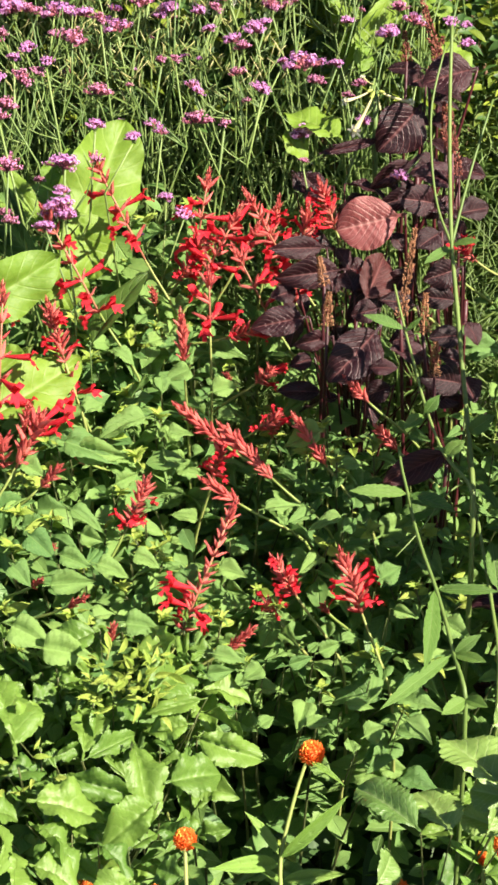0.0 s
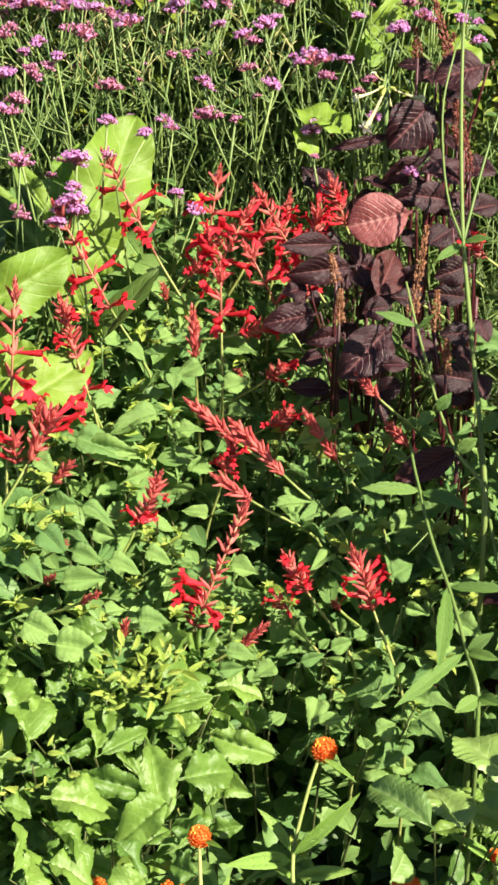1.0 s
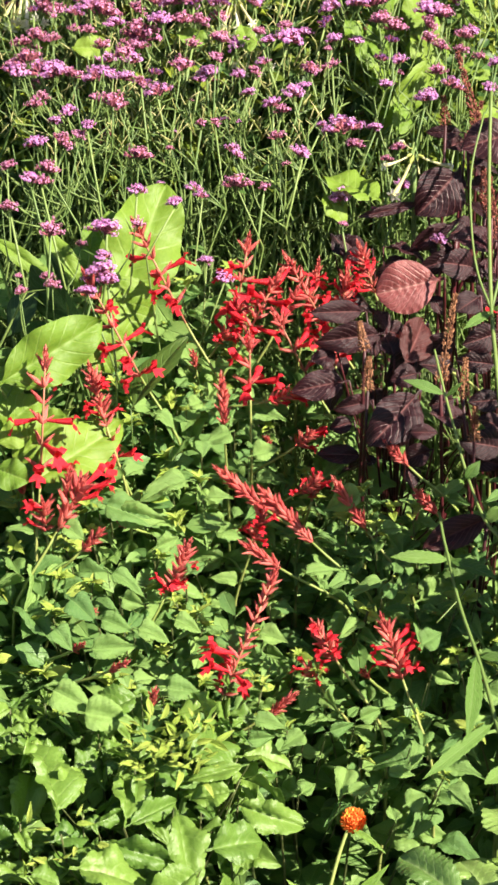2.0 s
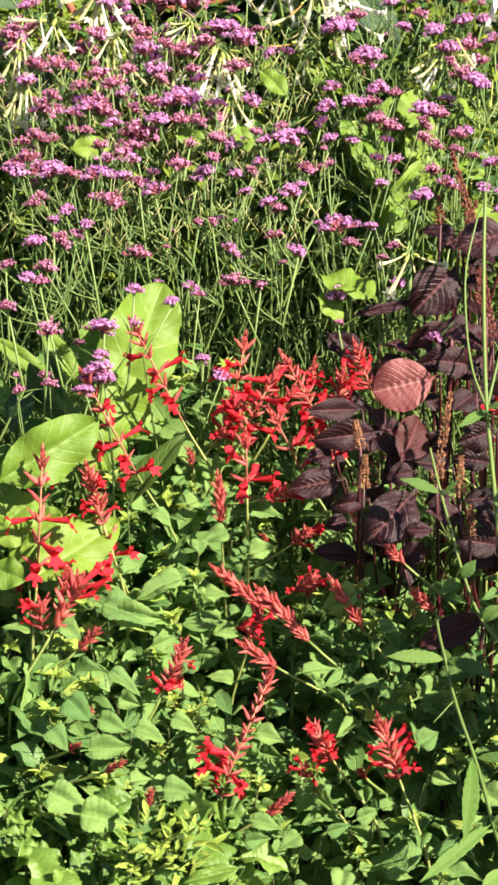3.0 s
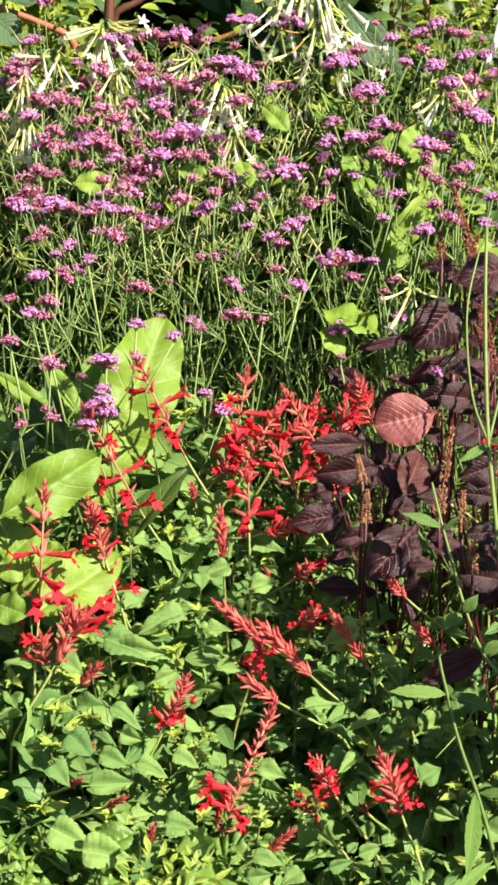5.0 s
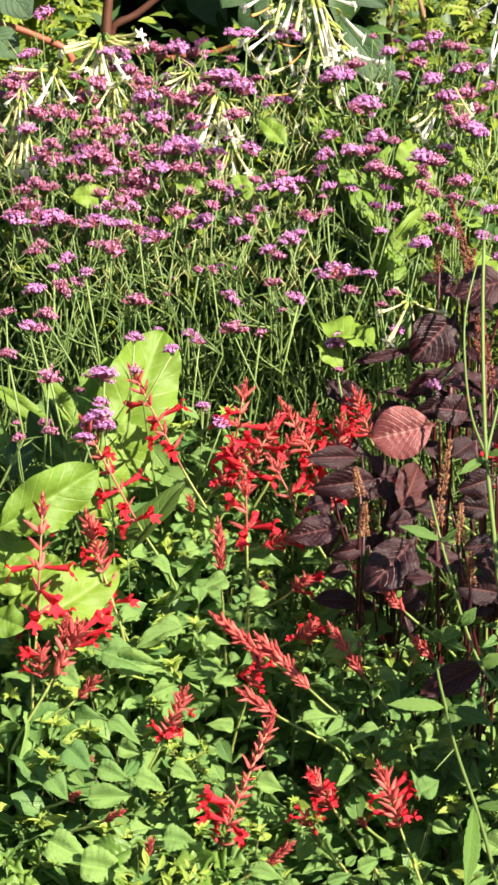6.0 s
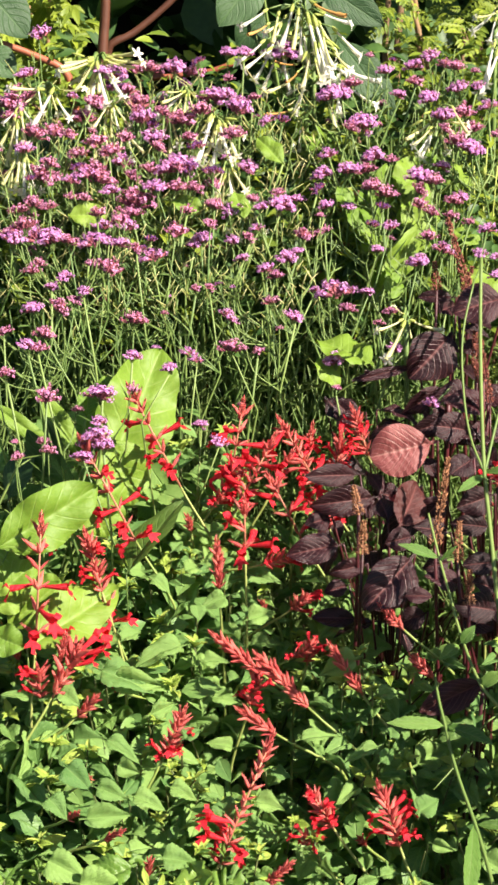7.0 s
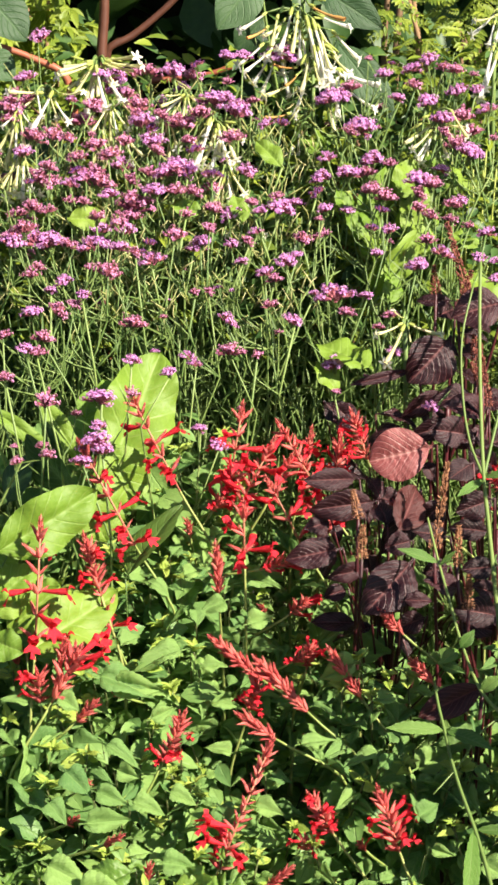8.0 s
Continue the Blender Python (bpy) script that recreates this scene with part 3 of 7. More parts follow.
def sage(tip, base, kind, size=1.0, reach=0.10, leafy=True):
    """Red sage shoot: the spike runs from base to tip, the stem on down to the soil."""
    tip, base = Vector(tip), Vector(base)
    axis = (tip - base).normalized()
    low = base - axis * reach
    low.z = min(low.z, base.z - 0.03)
    root = Vector((low.x + rnd(-0.03, 0.03), low.y + rnd(0.08, 0.22), 0.0))
    words = {"o": "red sage shoot with open tubular flowers on its spike", "w": "red sage shoot with spaced whorls of long tubular flowers", "m": "red sage shoot with a dense half-open spike", "b": "red sage shoot with a tight coral bud spike"}
    plant = thing("red_sage", root, words[kind], "flower", "red sage shoots in the bed")
    long = (tip - base).length
    tight = min(0.030, long * (0.5 if kind == "b" else 0.4))
    body = bend([base, low, low.lerp(root, 0.5), root], 5)
    stem_part("spike_axis", [([base, base.lerp(tip, 0.5), tip - axis * tight * 0.5], 0.0014, 0.0009)], "spike_axis", plant)
    stem_part("stem", [(body[::-1], 0.0023, 0.0014)], "spike_stem", plant)
    side = axis.orthogonal().normalized()
    other = axis.cross(side)
    tagged(part("bud_tip", random.choice(TIP), plant, aim(tip - axis * tight, axis, (0, -1, 0.3), tight * 0.62, tight * 1.15, tight * 0.62)), kind="stuff")
    gap = {"w": 0.0185, "o": 0.0088, "m": 0.0068, "b": 0.0052}[kind] * size
    d = long - tight * 0.8
    turn = rnd(0, 3)
    while d > 0:
        at = base + axis * d
        many = {"w": 4, "o": 4, "m": 6, "b": 5}[kind]
        old = 1 - d / long
        for k in range(many):
            if kind != "b" and rnd(0, 1) < 0.15:
                continue
            an = turn + math.tau * k / many + rnd(-0.2, 0.2)
            out = side * math.cos(an) + other * math.sin(an)
            open_by = {"w": 1.1 + 0.5 * old, "o": 0.8 + 1.0 * old, "m": 0.75 + 0.5 * old, "b": 0.42 + 0.3 * old}[kind]
            way = axis + out * open_by * rnd(0.65, 1.4)
            c = {"w": 0.0150, "o": 0.0136, "m": 0.0132, "b": 0.0124}[kind] * size * rnd(0.7, 1.3)
            cup = part("calyx", random.choice(CALYX), plant, aim(at, way, axis, c * 1.25, c, c * 1.25))
            if kind != "b" and rnd(0, 1) < {"w": 0.08 + 0.5 * old, "o": 0.02 if old < 0.4 else 0.10 if old < 0.78 else 0.5, "m": 0.08 + 0.2 * old}[kind]:
                w = way.normalized()
                f = rnd(0.021, 0.031) * size * (0.75 if kind == "m" else 1.2)
                along = w * Vector((1, 1, 0.45)) + Vector((0, -0.1, rnd(-0.15, 0.2))) if kind == "m" else out + axis * rnd(0.0, 0.35) + Vector((0, -0.2, rnd(-0.25, 0.05)))
                part("flower", random.choice(TUBE), cup, aim(at + w * c * 0.4, along, axis, f * 1.45, f, f * 1.35))
        d -= gap * rnd(0.85, 1.2) * (1 if kind != "w" else 0.7 + 0.6 * old)
        turn += 0.8
    if leafy:
        line = bend([base, low, low.lerp(root, 0.5), root], 4)
        sage_leaves(plant, line, 0.06, 0.22, 0.045, 0.056 * size)
    return plant


def sage_shoot(top, lean, size, kinds=SAGE, label="leafy green sage shoot without flowers, in the bed", stem="sage_stem", pairs=0.20):
    top = Vector(top)
    root = Vector((top.x + lean[0], top.y + lean[1], 0))
    plant = thing("sage_shoot", root, label, "plant", "leafy shoots in the bed")
    line = bend([top, top.lerp(root, 0.5) + Vector((lean[0] * 0.3, lean[1] * 0.3, 0)), root], 6)
    stem_part("stem", [(line[::-1], 0.0026, 0.0009)], stem, plant)
    sage_leaves(plant, line, 0.0, pairs, 0.028, size, kinds, True)
    if kinds is SAGE:
        n = size * rnd(0.8, 1.2)
        part("leaf_tuft", random.choice(TUFT), plant, aim(top, (rnd(-0.3, 0.3), rnd(-0.4, 0.2), 1), (rnd(-1, 1), rnd(-1, 1), 0), n, n, n), "pale tuft of young leaves")
    return plant


def thin_leaves(lines, count, long, spread=1.0):
    """Narrow verbena leaves along stems, joined."""
    s = Shape()
    for i in range(count):
        line = random.choice(lines)
        k = random.randrange(len(line) - 1)
        at = line[k].lerp(line[k + 1], rnd(0, 1))
        an = rnd(0, math.tau)
        n = long * rnd(0.5, 1.2)
        leaf_shape(0.8, 1.0, 0.0, 4, 1, 0.0, rnd(0.0, 0.18), 0.06, seed=i, shape=s, m=aim(at, (math.cos(an) * spread, math.sin(an) * spread, rnd(0.2, 1.5)), (rnd(-1, 1), -0.5, 1), n * 0.07, n, n))
    return s


def verbena(head, size, tone, sides=1, root=None):
    """Tall verbena: a wiry forked stem with clustered domes of florets at its tips."""
    head = Vector(head)
    away = Vector((rnd(-0.17, 0.17), rnd(-0.03, 0.10), 0))
    root = Vector((head.x, head.y, 0)) + away * 2.0 if root is None else Vector(root)
    words = {"p": "tall verbena with purple flower domes on wiry stems", "k": "tall verbena with fading pink flower domes", "d": "tall verbena with dark violet domes, unopened and with shade in their colour"}
    plant = thing("verbena", root, words[tone], "flower", "tall verbenas")
    node = head + Vector((rnd(-0.035, 0.035), rnd(-0.02, 0.03), -rnd(0.06, 0.13)))
    main = bend([root, root.lerp(node, 0.5) + away * 0.3, node], 5) + [head - UP * 0.012]
    thick = rnd(0.8, 1.45)
    lines = [(main, 0.0020 * thick, 0.0010 * thick)]
    tips = []
    near = head.y < 2.13
    for k in range(sides if near else 3):
        an = rnd(0, math.tau)
        e = node + Vector((math.cos(an) * rnd(0.03, 0.07), abs(math.sin(an)) * rnd(0.0, 0.06), rnd(0.03, 0.09)))
        mid = node.lerp(e, 0.5) + Vector((math.cos(an) * 0.012, 0.0, -0.008))
        lines.append((bend([node, mid, e], 3), 0.0011, 0.0007, 4))
        if k < sides:
            tips.append(e)
    z = size * rnd(1.35, 1.65)
    part("flower_head", random.choice(HEADS[tone]), plant, aim(head, (rnd(-1, 1), 1, rnd(-0.25, 0.15)), UP + Vector((rnd(-0.35, 0.35), -0.1, 0)), z, z, z * rnd(0.8, 1.1)))
    lines.append(([main[-2], main[-1], head - UP * z * 0.3], 0.0009, 0.0008, 4))
    stem_part("stem", lines, "green_stem", plant)
    for e in tips:
        z = size * rnd(0.6, 0.95)
        part("flower_head", random.choice(HEADS[random.choice("pkkd")]), plant, aim(e, (rnd(-0.3, 0.3), 1, rnd(-0.3, 0.3)), UP, z, z, z))
    tagged(part("foliage", thin_leaves([l[0] for l in lines[:4]], 3 if near else 10, 0.034).mesh("foliage", "thin_leaf"), plant), kind="stuff")
    return plant


def verbena_stems(root, top, count, label="flowerless green verbena stems with narrow leaves"):
    """A tuft of wiry stems that carries no flower yet."""
    root, top = Vector(root), Vector(top)
    plant = thing("verbena_tuft", root, label, "plant", "flowerless verbena tufts")
    lines = []
    for i in range(count):
        t = top + Vector((rnd(-0.24, 0.24), rnd(-0.06, 0.08), -rnd(0, 0.14)))
        main = bend([root, root.lerp(t, 0.55) + Vector((rnd(-0.03, 0.03), rnd(-0.02, 0.02), 0)), t], 4)
        lines.append((main, 0.0013, 0.0005, 4))
        for k in range(6):
            a = main[random.randrange(3, 8)]
            an = rnd(0, math.tau)
            e = a + Vector((math.cos(an) * rnd(0.05, 0.14), math.sin(an) * 0.04, rnd(0.03, 0.13)))
            lines.append(([a, a.lerp(e, 0.5) + Vector((math.cos(an) * 0.008, 0, -0.006)), e], 0.0009, 0.0005, 4))
    stem_part("stem", lines, "green_stem", plant)
    tagged(part("foliage", thin_leaves([l[0] for l in lines], 60, 0.034).mesh("foliage", "thin_leaf"), plant), kind="stuff")
    return plant


def stalk(plant, base, foot, mat="green_stem", r=0.002):
    """A leaf stalk from the plant's foot line up to a leaf's base."""
    base, foot = Vector(base), Vector(foot)
    mid = base.lerp(foot, 0.45) + Vector((0, 0, -0.02))
    return part("stalk", Shape().sweep(bend([foot, mid, base], 4), lambda t: r * (1.5 - 0.6 * t), 5).mesh("stalk", mat), plant)


def leafy_plant(name, root, top, leaves, kinds, label, category="plant", mat="green_stem", r=0.005, group="", up=None, loose=0.0):
    """A stem from the soil to top with given leaves (base, tip, width), each on a stalk that leaves the stem lower down."""
    root, top = Vector(root), Vector(top)
    plant = thing(name, root, label, category, group)
    line = bend([root, root.lerp(top, 0.5) + Vector((rnd(-0.01, 0.01), 0.01, 0)), top], 5)
    stem_part("stem", [(line, r, r * 0.5, 6)], mat, plant)
    for base, tip, width, *more in leaves:
        foot = min(line, key=lambda q: abs(q.z - max(0.02, base[2] - 0.24)))
        stalk(plant, base, foot, mat, r * 0.25)
        leaf_between("leaf", more[0] if more else kinds, plant, base, tip, width, Vector(up) + Vector((rnd(-loose, loose), rnd(-loose, loose), rnd(-loose, loose))) if up is not None else None)
    return plant


def bare_stalk(name, points, r, mat, label, category):
    """A bare stalk or woody stem; it runs on from its lowest end down to the soil."""
    pts = [Vector(q) for q in points]
    if pts[0].z < pts[-1].z:
        pts.reverse()
    end = pts[-1]
    foot = Vector((end.x + (end.x - pts[-2].x) * 3.0, end.y + 0.12, 0.0))
    plant = thing(name, foot, label, category)
    line = bend([*pts, *(end.lerp(foot, i / 4) for i in (1, 2, 3)), foot], 4)
    s = Shape()
    s.sweep(line, lambda t: r * (0.75 + 0.4 * t) * (1 + 0.12 * math.sin(t * 40) ** 8), 8)
    part("stem", s.mesh("stem", mat), plant)
    return plant


def tobacco_panicle(top, flowers, label):
    """Flowering tobacco: an upright stem, buds at its top and trumpets that hang from it, each from cup to mouth."""
    top = Vector(top)
    low = min(Vector(f[0]).z for f in flowers)
    root = Vector((top.x + 0.01, top.y + 0.06, 0.0))
    plant = thing("flowering_tobacco", root, label, "flower", "flowering tobacco")
    line = bend([root, root.lerp(top, 0.55) + Vector((0.01, 0.01, 0)), top + Vector((0, 0.012, 0))], 5)
    lines = [(line, 0.006, 0.0028, 6)]
    for cup, mouth, kind in flowers:
        cup, mouth = Vector(cup), Vector(mouth)
        node = top + Vector((0, 0.012, min(0.0, max(low, cup.z) - top.z - 0.004)))
        lines.append((bend([node, node.lerp(cup, 0.5) + UP * 0.006, cup], 3), 0.0016, 0.0013, 4))
        way = mouth - cup
        n = way.length
        kinds = {"t": TRUMPET, "p": PALE, "s": SPENT}[kind]
        part("flower", random.choice(kinds), plant, aim(cup, way, (rnd(-0.3, 0.3), -0.2, 1), min(0.095, n * 1.5), n, min(0.095, n * 1.5)))
    stem_part("stem", lines, "green_stem", plant)
    for i in range(10 if len(flowers) > 8 else 0):
        an = i * 2.4
        a = top + Vector((math.cos(an) * 0.018, 0.004 + math.sin(an) * 0.012, rnd(-0.030, 0.008)))
        part("bud", BUD, plant, aim(a, (math.cos(an), math.sin(an) * 0.6, rnd(-0.9, 0.4)), UP, 0.020, rnd(0.012, 0.022), 0.020))
    return plant


def amaranth_spike(base, tip, kind):
    """A seed spike of the amaranth on its own upright stem."""
    base, tip = Vector(base), Vector(tip)
    root = Vector((base.x + rnd(-0.02, 0.10), base.y + rnd(0.0, 0.12), 0.0))
    plant = thing("amaranth_shoot", root, "amaranth shoot with a dry tan seed spike" if kind == "t" else "amaranth shoot with a reddish-brown seed spike", "plant", "amaranth shoots")
    stem_part("stem", [(bend([root, root.lerp(base, 0.6), base], 5), 0.0028, 0.0018, 6)], "red_stem", plant)
    d = tip - base
    n = d.length
    part("seed_spike", random.choice(TASSEL if kind == "t" else RED_TASSEL), plant, aim(base, d, (0, -1, 0.2), max(0.06, n * 0.6), n, max(0.06, n * 0.6)))
    for k in range(3 if kind == "r" else 0):
        an = rnd(0, math.tau)
        at = base - UP * rnd(0.02, 0.08)
        n = rnd(0.03, 0.05)
        part("leaf", random.choice(PURPLE), plant, aim(at, (math.cos(an), math.sin(an), 0.2), (0.2, -0.5, 0.8), n * 0.6, n, n))
    return plant


def globe_amaranth(head, size, stem, leaves, label):
    head = Vector(head)
    pts = [Vector(q) for q in stem]
    root = Vector((pts[-1].x, pts[-1].y + 0.03, 0))
    plant = thing("globe_amaranth", root, label, "flower", "orange globe amaranths")
    stem_part("stem", [(bend([root, *pts[::-1], head - UP * size * 0.3], 4), 0.0024, 0.0016, 6)], "spike_stem", plant)
    part("flower_head", random.choice(GLOBE), plant, aim(head, (0.1, 1, 0.3), UP, size * 1.05, size * 1.05, size))
    for base, tip, width in leaves:
        leaf_between("leaf", GLOBE_LEAF, plant, base, tip, width * 0.85, (rnd(0.2, 0.6), -0.6, 0.7))
    return plant


def tall_stem(stems, leaves, heads, label):
    """A tall green stem with side branches, toothed leaves and sometimes flower heads."""
    first = Vector(stems[0][0][0])
    root = Vector((first.x + 0.01, first.y + 0.04, 0.0))
    plant = thing("tall_verbena", root, label, "plant", "tall stems before the amaranth")
    lines = []
    for i, (pts, r) in enumerate(stems):
        pts = [Vector(q) for q in pts]
        if i == 0:
            pts = [root, root.lerp(pts[0], 0.6)] + pts
        lines.append((bend(pts, 4), r * 0.76, r * 0.5, 6))
    stem_part("stem", lines, "stalk_green", plant)
    for base, tip, width in leaves:
        leaf_between("leaf", TOOTHED, plant, base, tip, width, (rnd(-0.1, 0.4), -0.6, 0.75))
    for at, size, tone in heads:
        part("flower_head", random.choice(HEADS[tone]), plant, aim(at, (rnd(-0.2, 0.2), 1, rnd(-0.2, 0.2)), UP, size, size, size))
        near = min((q for l in lines for q in l[0]), key=lambda q: (q - Vector(at)).length)
        stem_part("flower_stalk", [([near, near.lerp(Vector(at), 0.5) - UP * 0.004, Vector(at) - UP * size * 0.2], 0.0014, 0.001, 5)], "green_stem", plant)
    return plant


def young_rosette(at, count, label):
    """A tuft of narrow young leaves that spread from one point."""
    at = Vector(at)
    root = Vector((at.x, at.y + 0.35, 0))
    plant = thing("young_shoots", root, label, "plant")
    stem_part("stem", [(bend([root, root.lerp(at, 0.5), at], 4), 0.002, 0.001, 6)], "sage_stem", plant)
    for i in range(count):
        an = i * 2.4
        out = (i / count) ** 0.5
        base = at + Vector((math.cos(an) * 0.042 * out, math.sin(an) * 0.03 * out, rnd(-0.03, 0.010) + 0.012 * math.sin(an * 3)))
        n = rnd(0.010, 0.023)
        part("leaf", random.choice(YOUNG), plant, aim(base, (math.cos(an) * out + rnd(-0.9, 0.9), math.sin(an) * out + rnd(-0.7, 0.5), rnd(-0.2, 1.1)), (rnd(-0.1, 0.9), -0.7, 0.7), n * rnd(0.2, 0.34), n, n))
    return plant


def shade_amaranth(root, height, count, size):
    """A tall purple amaranth with leaves up its whole stem, added out of view as a shadow caster."""
    root = Vector(root)
    top = root + Vector((rnd(-0.03, 0.03), rnd(-0.02, 0.02), height))
    plant = thing("amaranth", root, "tall purple amaranth added out of view to shade the bed", "plant", "tall amaranths")
    line = bend([root, root.lerp(top, 0.5) + Vector((0.01, 0.0, 0)), top], 6)
    stem_part("stem", [(line, 0.007, 0.003, 6)], "red_stem", plant)
    for i in range(count):
        t = 0.45 + 0.55 * i / count
        q = root.lerp(top, t)
        an = i * 2.4 + rnd(-0.3, 0.3)
        n = size * rnd(0.7, 1.2)
        part("leaf", random.choice(PURPLE), plant, aim(q, (math.cos(an), math.sin(an), rnd(0.0, 0.5)), (rnd(-0.2, 0.3), -0.3, 1), n * 0.62, n, n))
    part("seed_spike", random.choice(TASSEL), plant, aim(top, (0, 0, 1), (0, -1, 0), 0.1, 0.14, 0.1))
    return plant


# ---- ground ----
s = Shape()
n = 60
rng = random.Random(3)
verts, faces = [], []
for i in range(n + 1):
    for j in range(n + 1):
        x, y = (j / n - 0.5) * 5, -1 + i / n * 6
        verts.append((x, y, -0.012 + 0.02 * noise.noise((x * 7, y * 7, 0)) + 0.008 * noise.noise((x * 30, y * 30, 2))))
for i in range(n):
    for j in range(n):
        k = i * (n + 1) + j
        faces.append((k, k + 1, k + n + 2, k + n + 1))
rim = len(verts)
verts += [(-600, -600, -0.02), (600, -600, -0.02), (600, 600, -0.02), (-600, 600, -0.02)]
c00, c10, c11, c01 = 0, n, (n + 1) ** 2 - 1, n * (n + 1)
bottom, right = list(range(0, n + 1)), [i * (n + 1) + n for i in range(n + 1)]
topr, left = [n * (n + 1) + j for j in range(n, -1, -1)], [i * (n + 1) for i in range(n, -1, -1)]
for edge, a, b in ((bottom, 0, 1), (right, 1, 2), (topr, 2, 3), (left, 3, 0)):
    for p0, p1 in zip(edge, edge[1:]):
        faces.append((p1, p0, rim + a))
    faces.append((rim + a, rim + b, edge[-1]))
s.add(verts, faces)
tagged(new("ground", s.mesh("ground", "soil")), "dark crumbly garden soil under the plants", "ground", kind="structure")


# ---- red sage in flower ----
sage((-0.128, 1.953, 0.993), (-0.070, 1.938, 0.875), 'w', 1.00)
sage((-0.177, 1.883, 0.960), (-0.117, 1.866, 0.842), 'w', 1.00)
sage((-0.207, 1.782, 0.913), (-0.215, 1.748, 0.783), 'w', 1.19)
sage((-0.166, 1.797, 0.889), (-0.149, 1.793, 0.816), 'm', 1.04)
sage((-0.030, 1.852, 0.854), (-0.027, 1.849, 0.789), 'b', 1.09)
sage((-0.149, 1.793, 0.812), (-0.135, 1.797, 0.762), 'w', 1.04)
sage((-0.164, 1.728, 0.795), (-0.197, 1.714, 0.734), 'm', 1.5)
sage((-0.211, 1.72, 0.77), (-0.209, 1.724, 0.726), 'm', 1.15)
sage((0.001, 2.005, 0.958), (-0.016, 1.994, 0.859), 'w', 1.04)
sage((0.037, 1.999, 0.938), (0.088, 1.989, 0.847), 'o', 1.04)
sage((0.079, 2.010, 0.926), (0.070, 2.014, 0.868), 'm', 0.95)
sage((0.112, 2.009, 0.917), (0.103, 2.011, 0.852), 'm', 0.95)
sage((0.122, 2.033, 0.939), (0.144, 2.033, 0.874), 'm', 0.95)
sage((0.037, 1.956, 0.934), (-0.007, 1.948, 0.847), 'o', 1.14)
sage((0.024, 1.911, 0.905), (0.064, 1.903, 0.825), 'w', 1.04)
sage((-0.000, 1.882, 0.890), (0.001, 1.878, 0.819), 'w', 1.04)
sage((0.080, 1.921, 0.867), (0.095, 1.930, 0.827), 'm', 1.04)
sage((0.006, 1.974, 0.907), (-0.032, 1.973, 0.840), 'm', 1.04)
sage((0.066, 1.865, 0.828), (0.018, 1.882, 0.805), 'm', 0.95)
sage((0.056, 1.958, 0.913), (0.031, 1.962, 0.858), 'o', 1.14)
sage((-0.038, 1.763, 0.786), (0.017, 1.764, 0.734), 'b', 1.14)
sage((0.008, 1.739, 0.775), (0.065, 1.732, 0.712), 'b', 1.19)
sage((-0.011, 1.682, 0.741), (0.031, 1.689, 0.705), 'b', 1.09)
sage((0.029, 1.614, 0.753), (-0.026, 1.568, 0.631), 'o', 1.09)
sage((0.085, 1.757, 0.777), (0.123, 1.750, 0.716), 'b', 1.04)
sage((0.170, 1.756, 0.763), (0.199, 1.761, 0.727), 'b', 1.04)
sage((0.140, 1.798, 0.799), (0.169, 1.805, 0.764), 'b', 0.95)
sage((-0.058, 1.686, 0.742), (-0.083, 1.680, 0.684), 'm', 1.04)
sage((0.060, 1.615, 0.690), (0.087, 1.612, 0.642), 'm', 1.00)
sage((0.127, 1.595, 0.709), (0.150, 1.580, 0.641), 'm', 1.14)
sage((0.047, 1.536, 0.655), (0.018, 1.544, 0.624), 'b', 0.85)
sage((-0.147, 1.700, 0.746), (-0.172, 1.708, 0.715), 'b', 0.95)
sage((-0.116, 1.577, 0.665), (-0.138, 1.591, 0.644), 'b', 0.66)
sage((-0.091, 1.547, 0.653), (-0.096, 1.556, 0.623), 'b', 0.76)
sage((-0.152, 1.638, 0.688), (-0.166, 1.653, 0.668), 'b', 0.57)
sage((-0.162, 1.602, 0.670), (-0.177, 1.617, 0.651), 'b', 0.57)
sage((-0.140, 1.740, 0.735), (-0.125, 1.758, 0.716), 'b', 0.57)
sage((0.054, 1.608, 0.642), (0.069, 1.617, 0.612), 'm', 0.76)
sage((0.110, 1.604, 0.639), (0.120, 1.618, 0.618), 'b', 0.66)
sage((0.078, 1.793, 0.757), (0.052, 1.807, 0.731), 'm', 0.85)
sage((0.071, 1.850, 0.786), (0.050, 1.865, 0.759), 'm', 1.04)
sage((0.159, 1.902, 0.876), (0.193, 1.912, 0.845), 'b', 1.19)
sage((0.278, 1.963, 0.880), (0.299, 1.977, 0.857), 'm', 0.85)
sage((-0.022, 1.951, 0.862), (-0.037, 1.967, 0.839), 'm', 0.85)
sage((-0.239, 1.778, 0.775), (-0.239, 1.788, 0.740), 'b', 0.76)
sage((0.014, 1.749, 0.742), (0.005, 1.755, 0.702), 'm', 0.95)
sage((0.072, 1.808, 0.748), (0.067, 1.819, 0.716), 'm', 0.85)
sage((-0.182, 1.725, 0.804), (-0.19, 1.728, 0.764), 'b', 0.8)
sage((0.265, 1.964, 0.856), (0.284, 1.978, 0.833), 'b', 0.76)
sage((0.018, 1.829, 0.789), (0.023, 1.847, 0.770), 'b', 0.57)
sage((-0.062, 1.911, 0.855), (-0.059, 1.925, 0.826), 'b', 0.76)


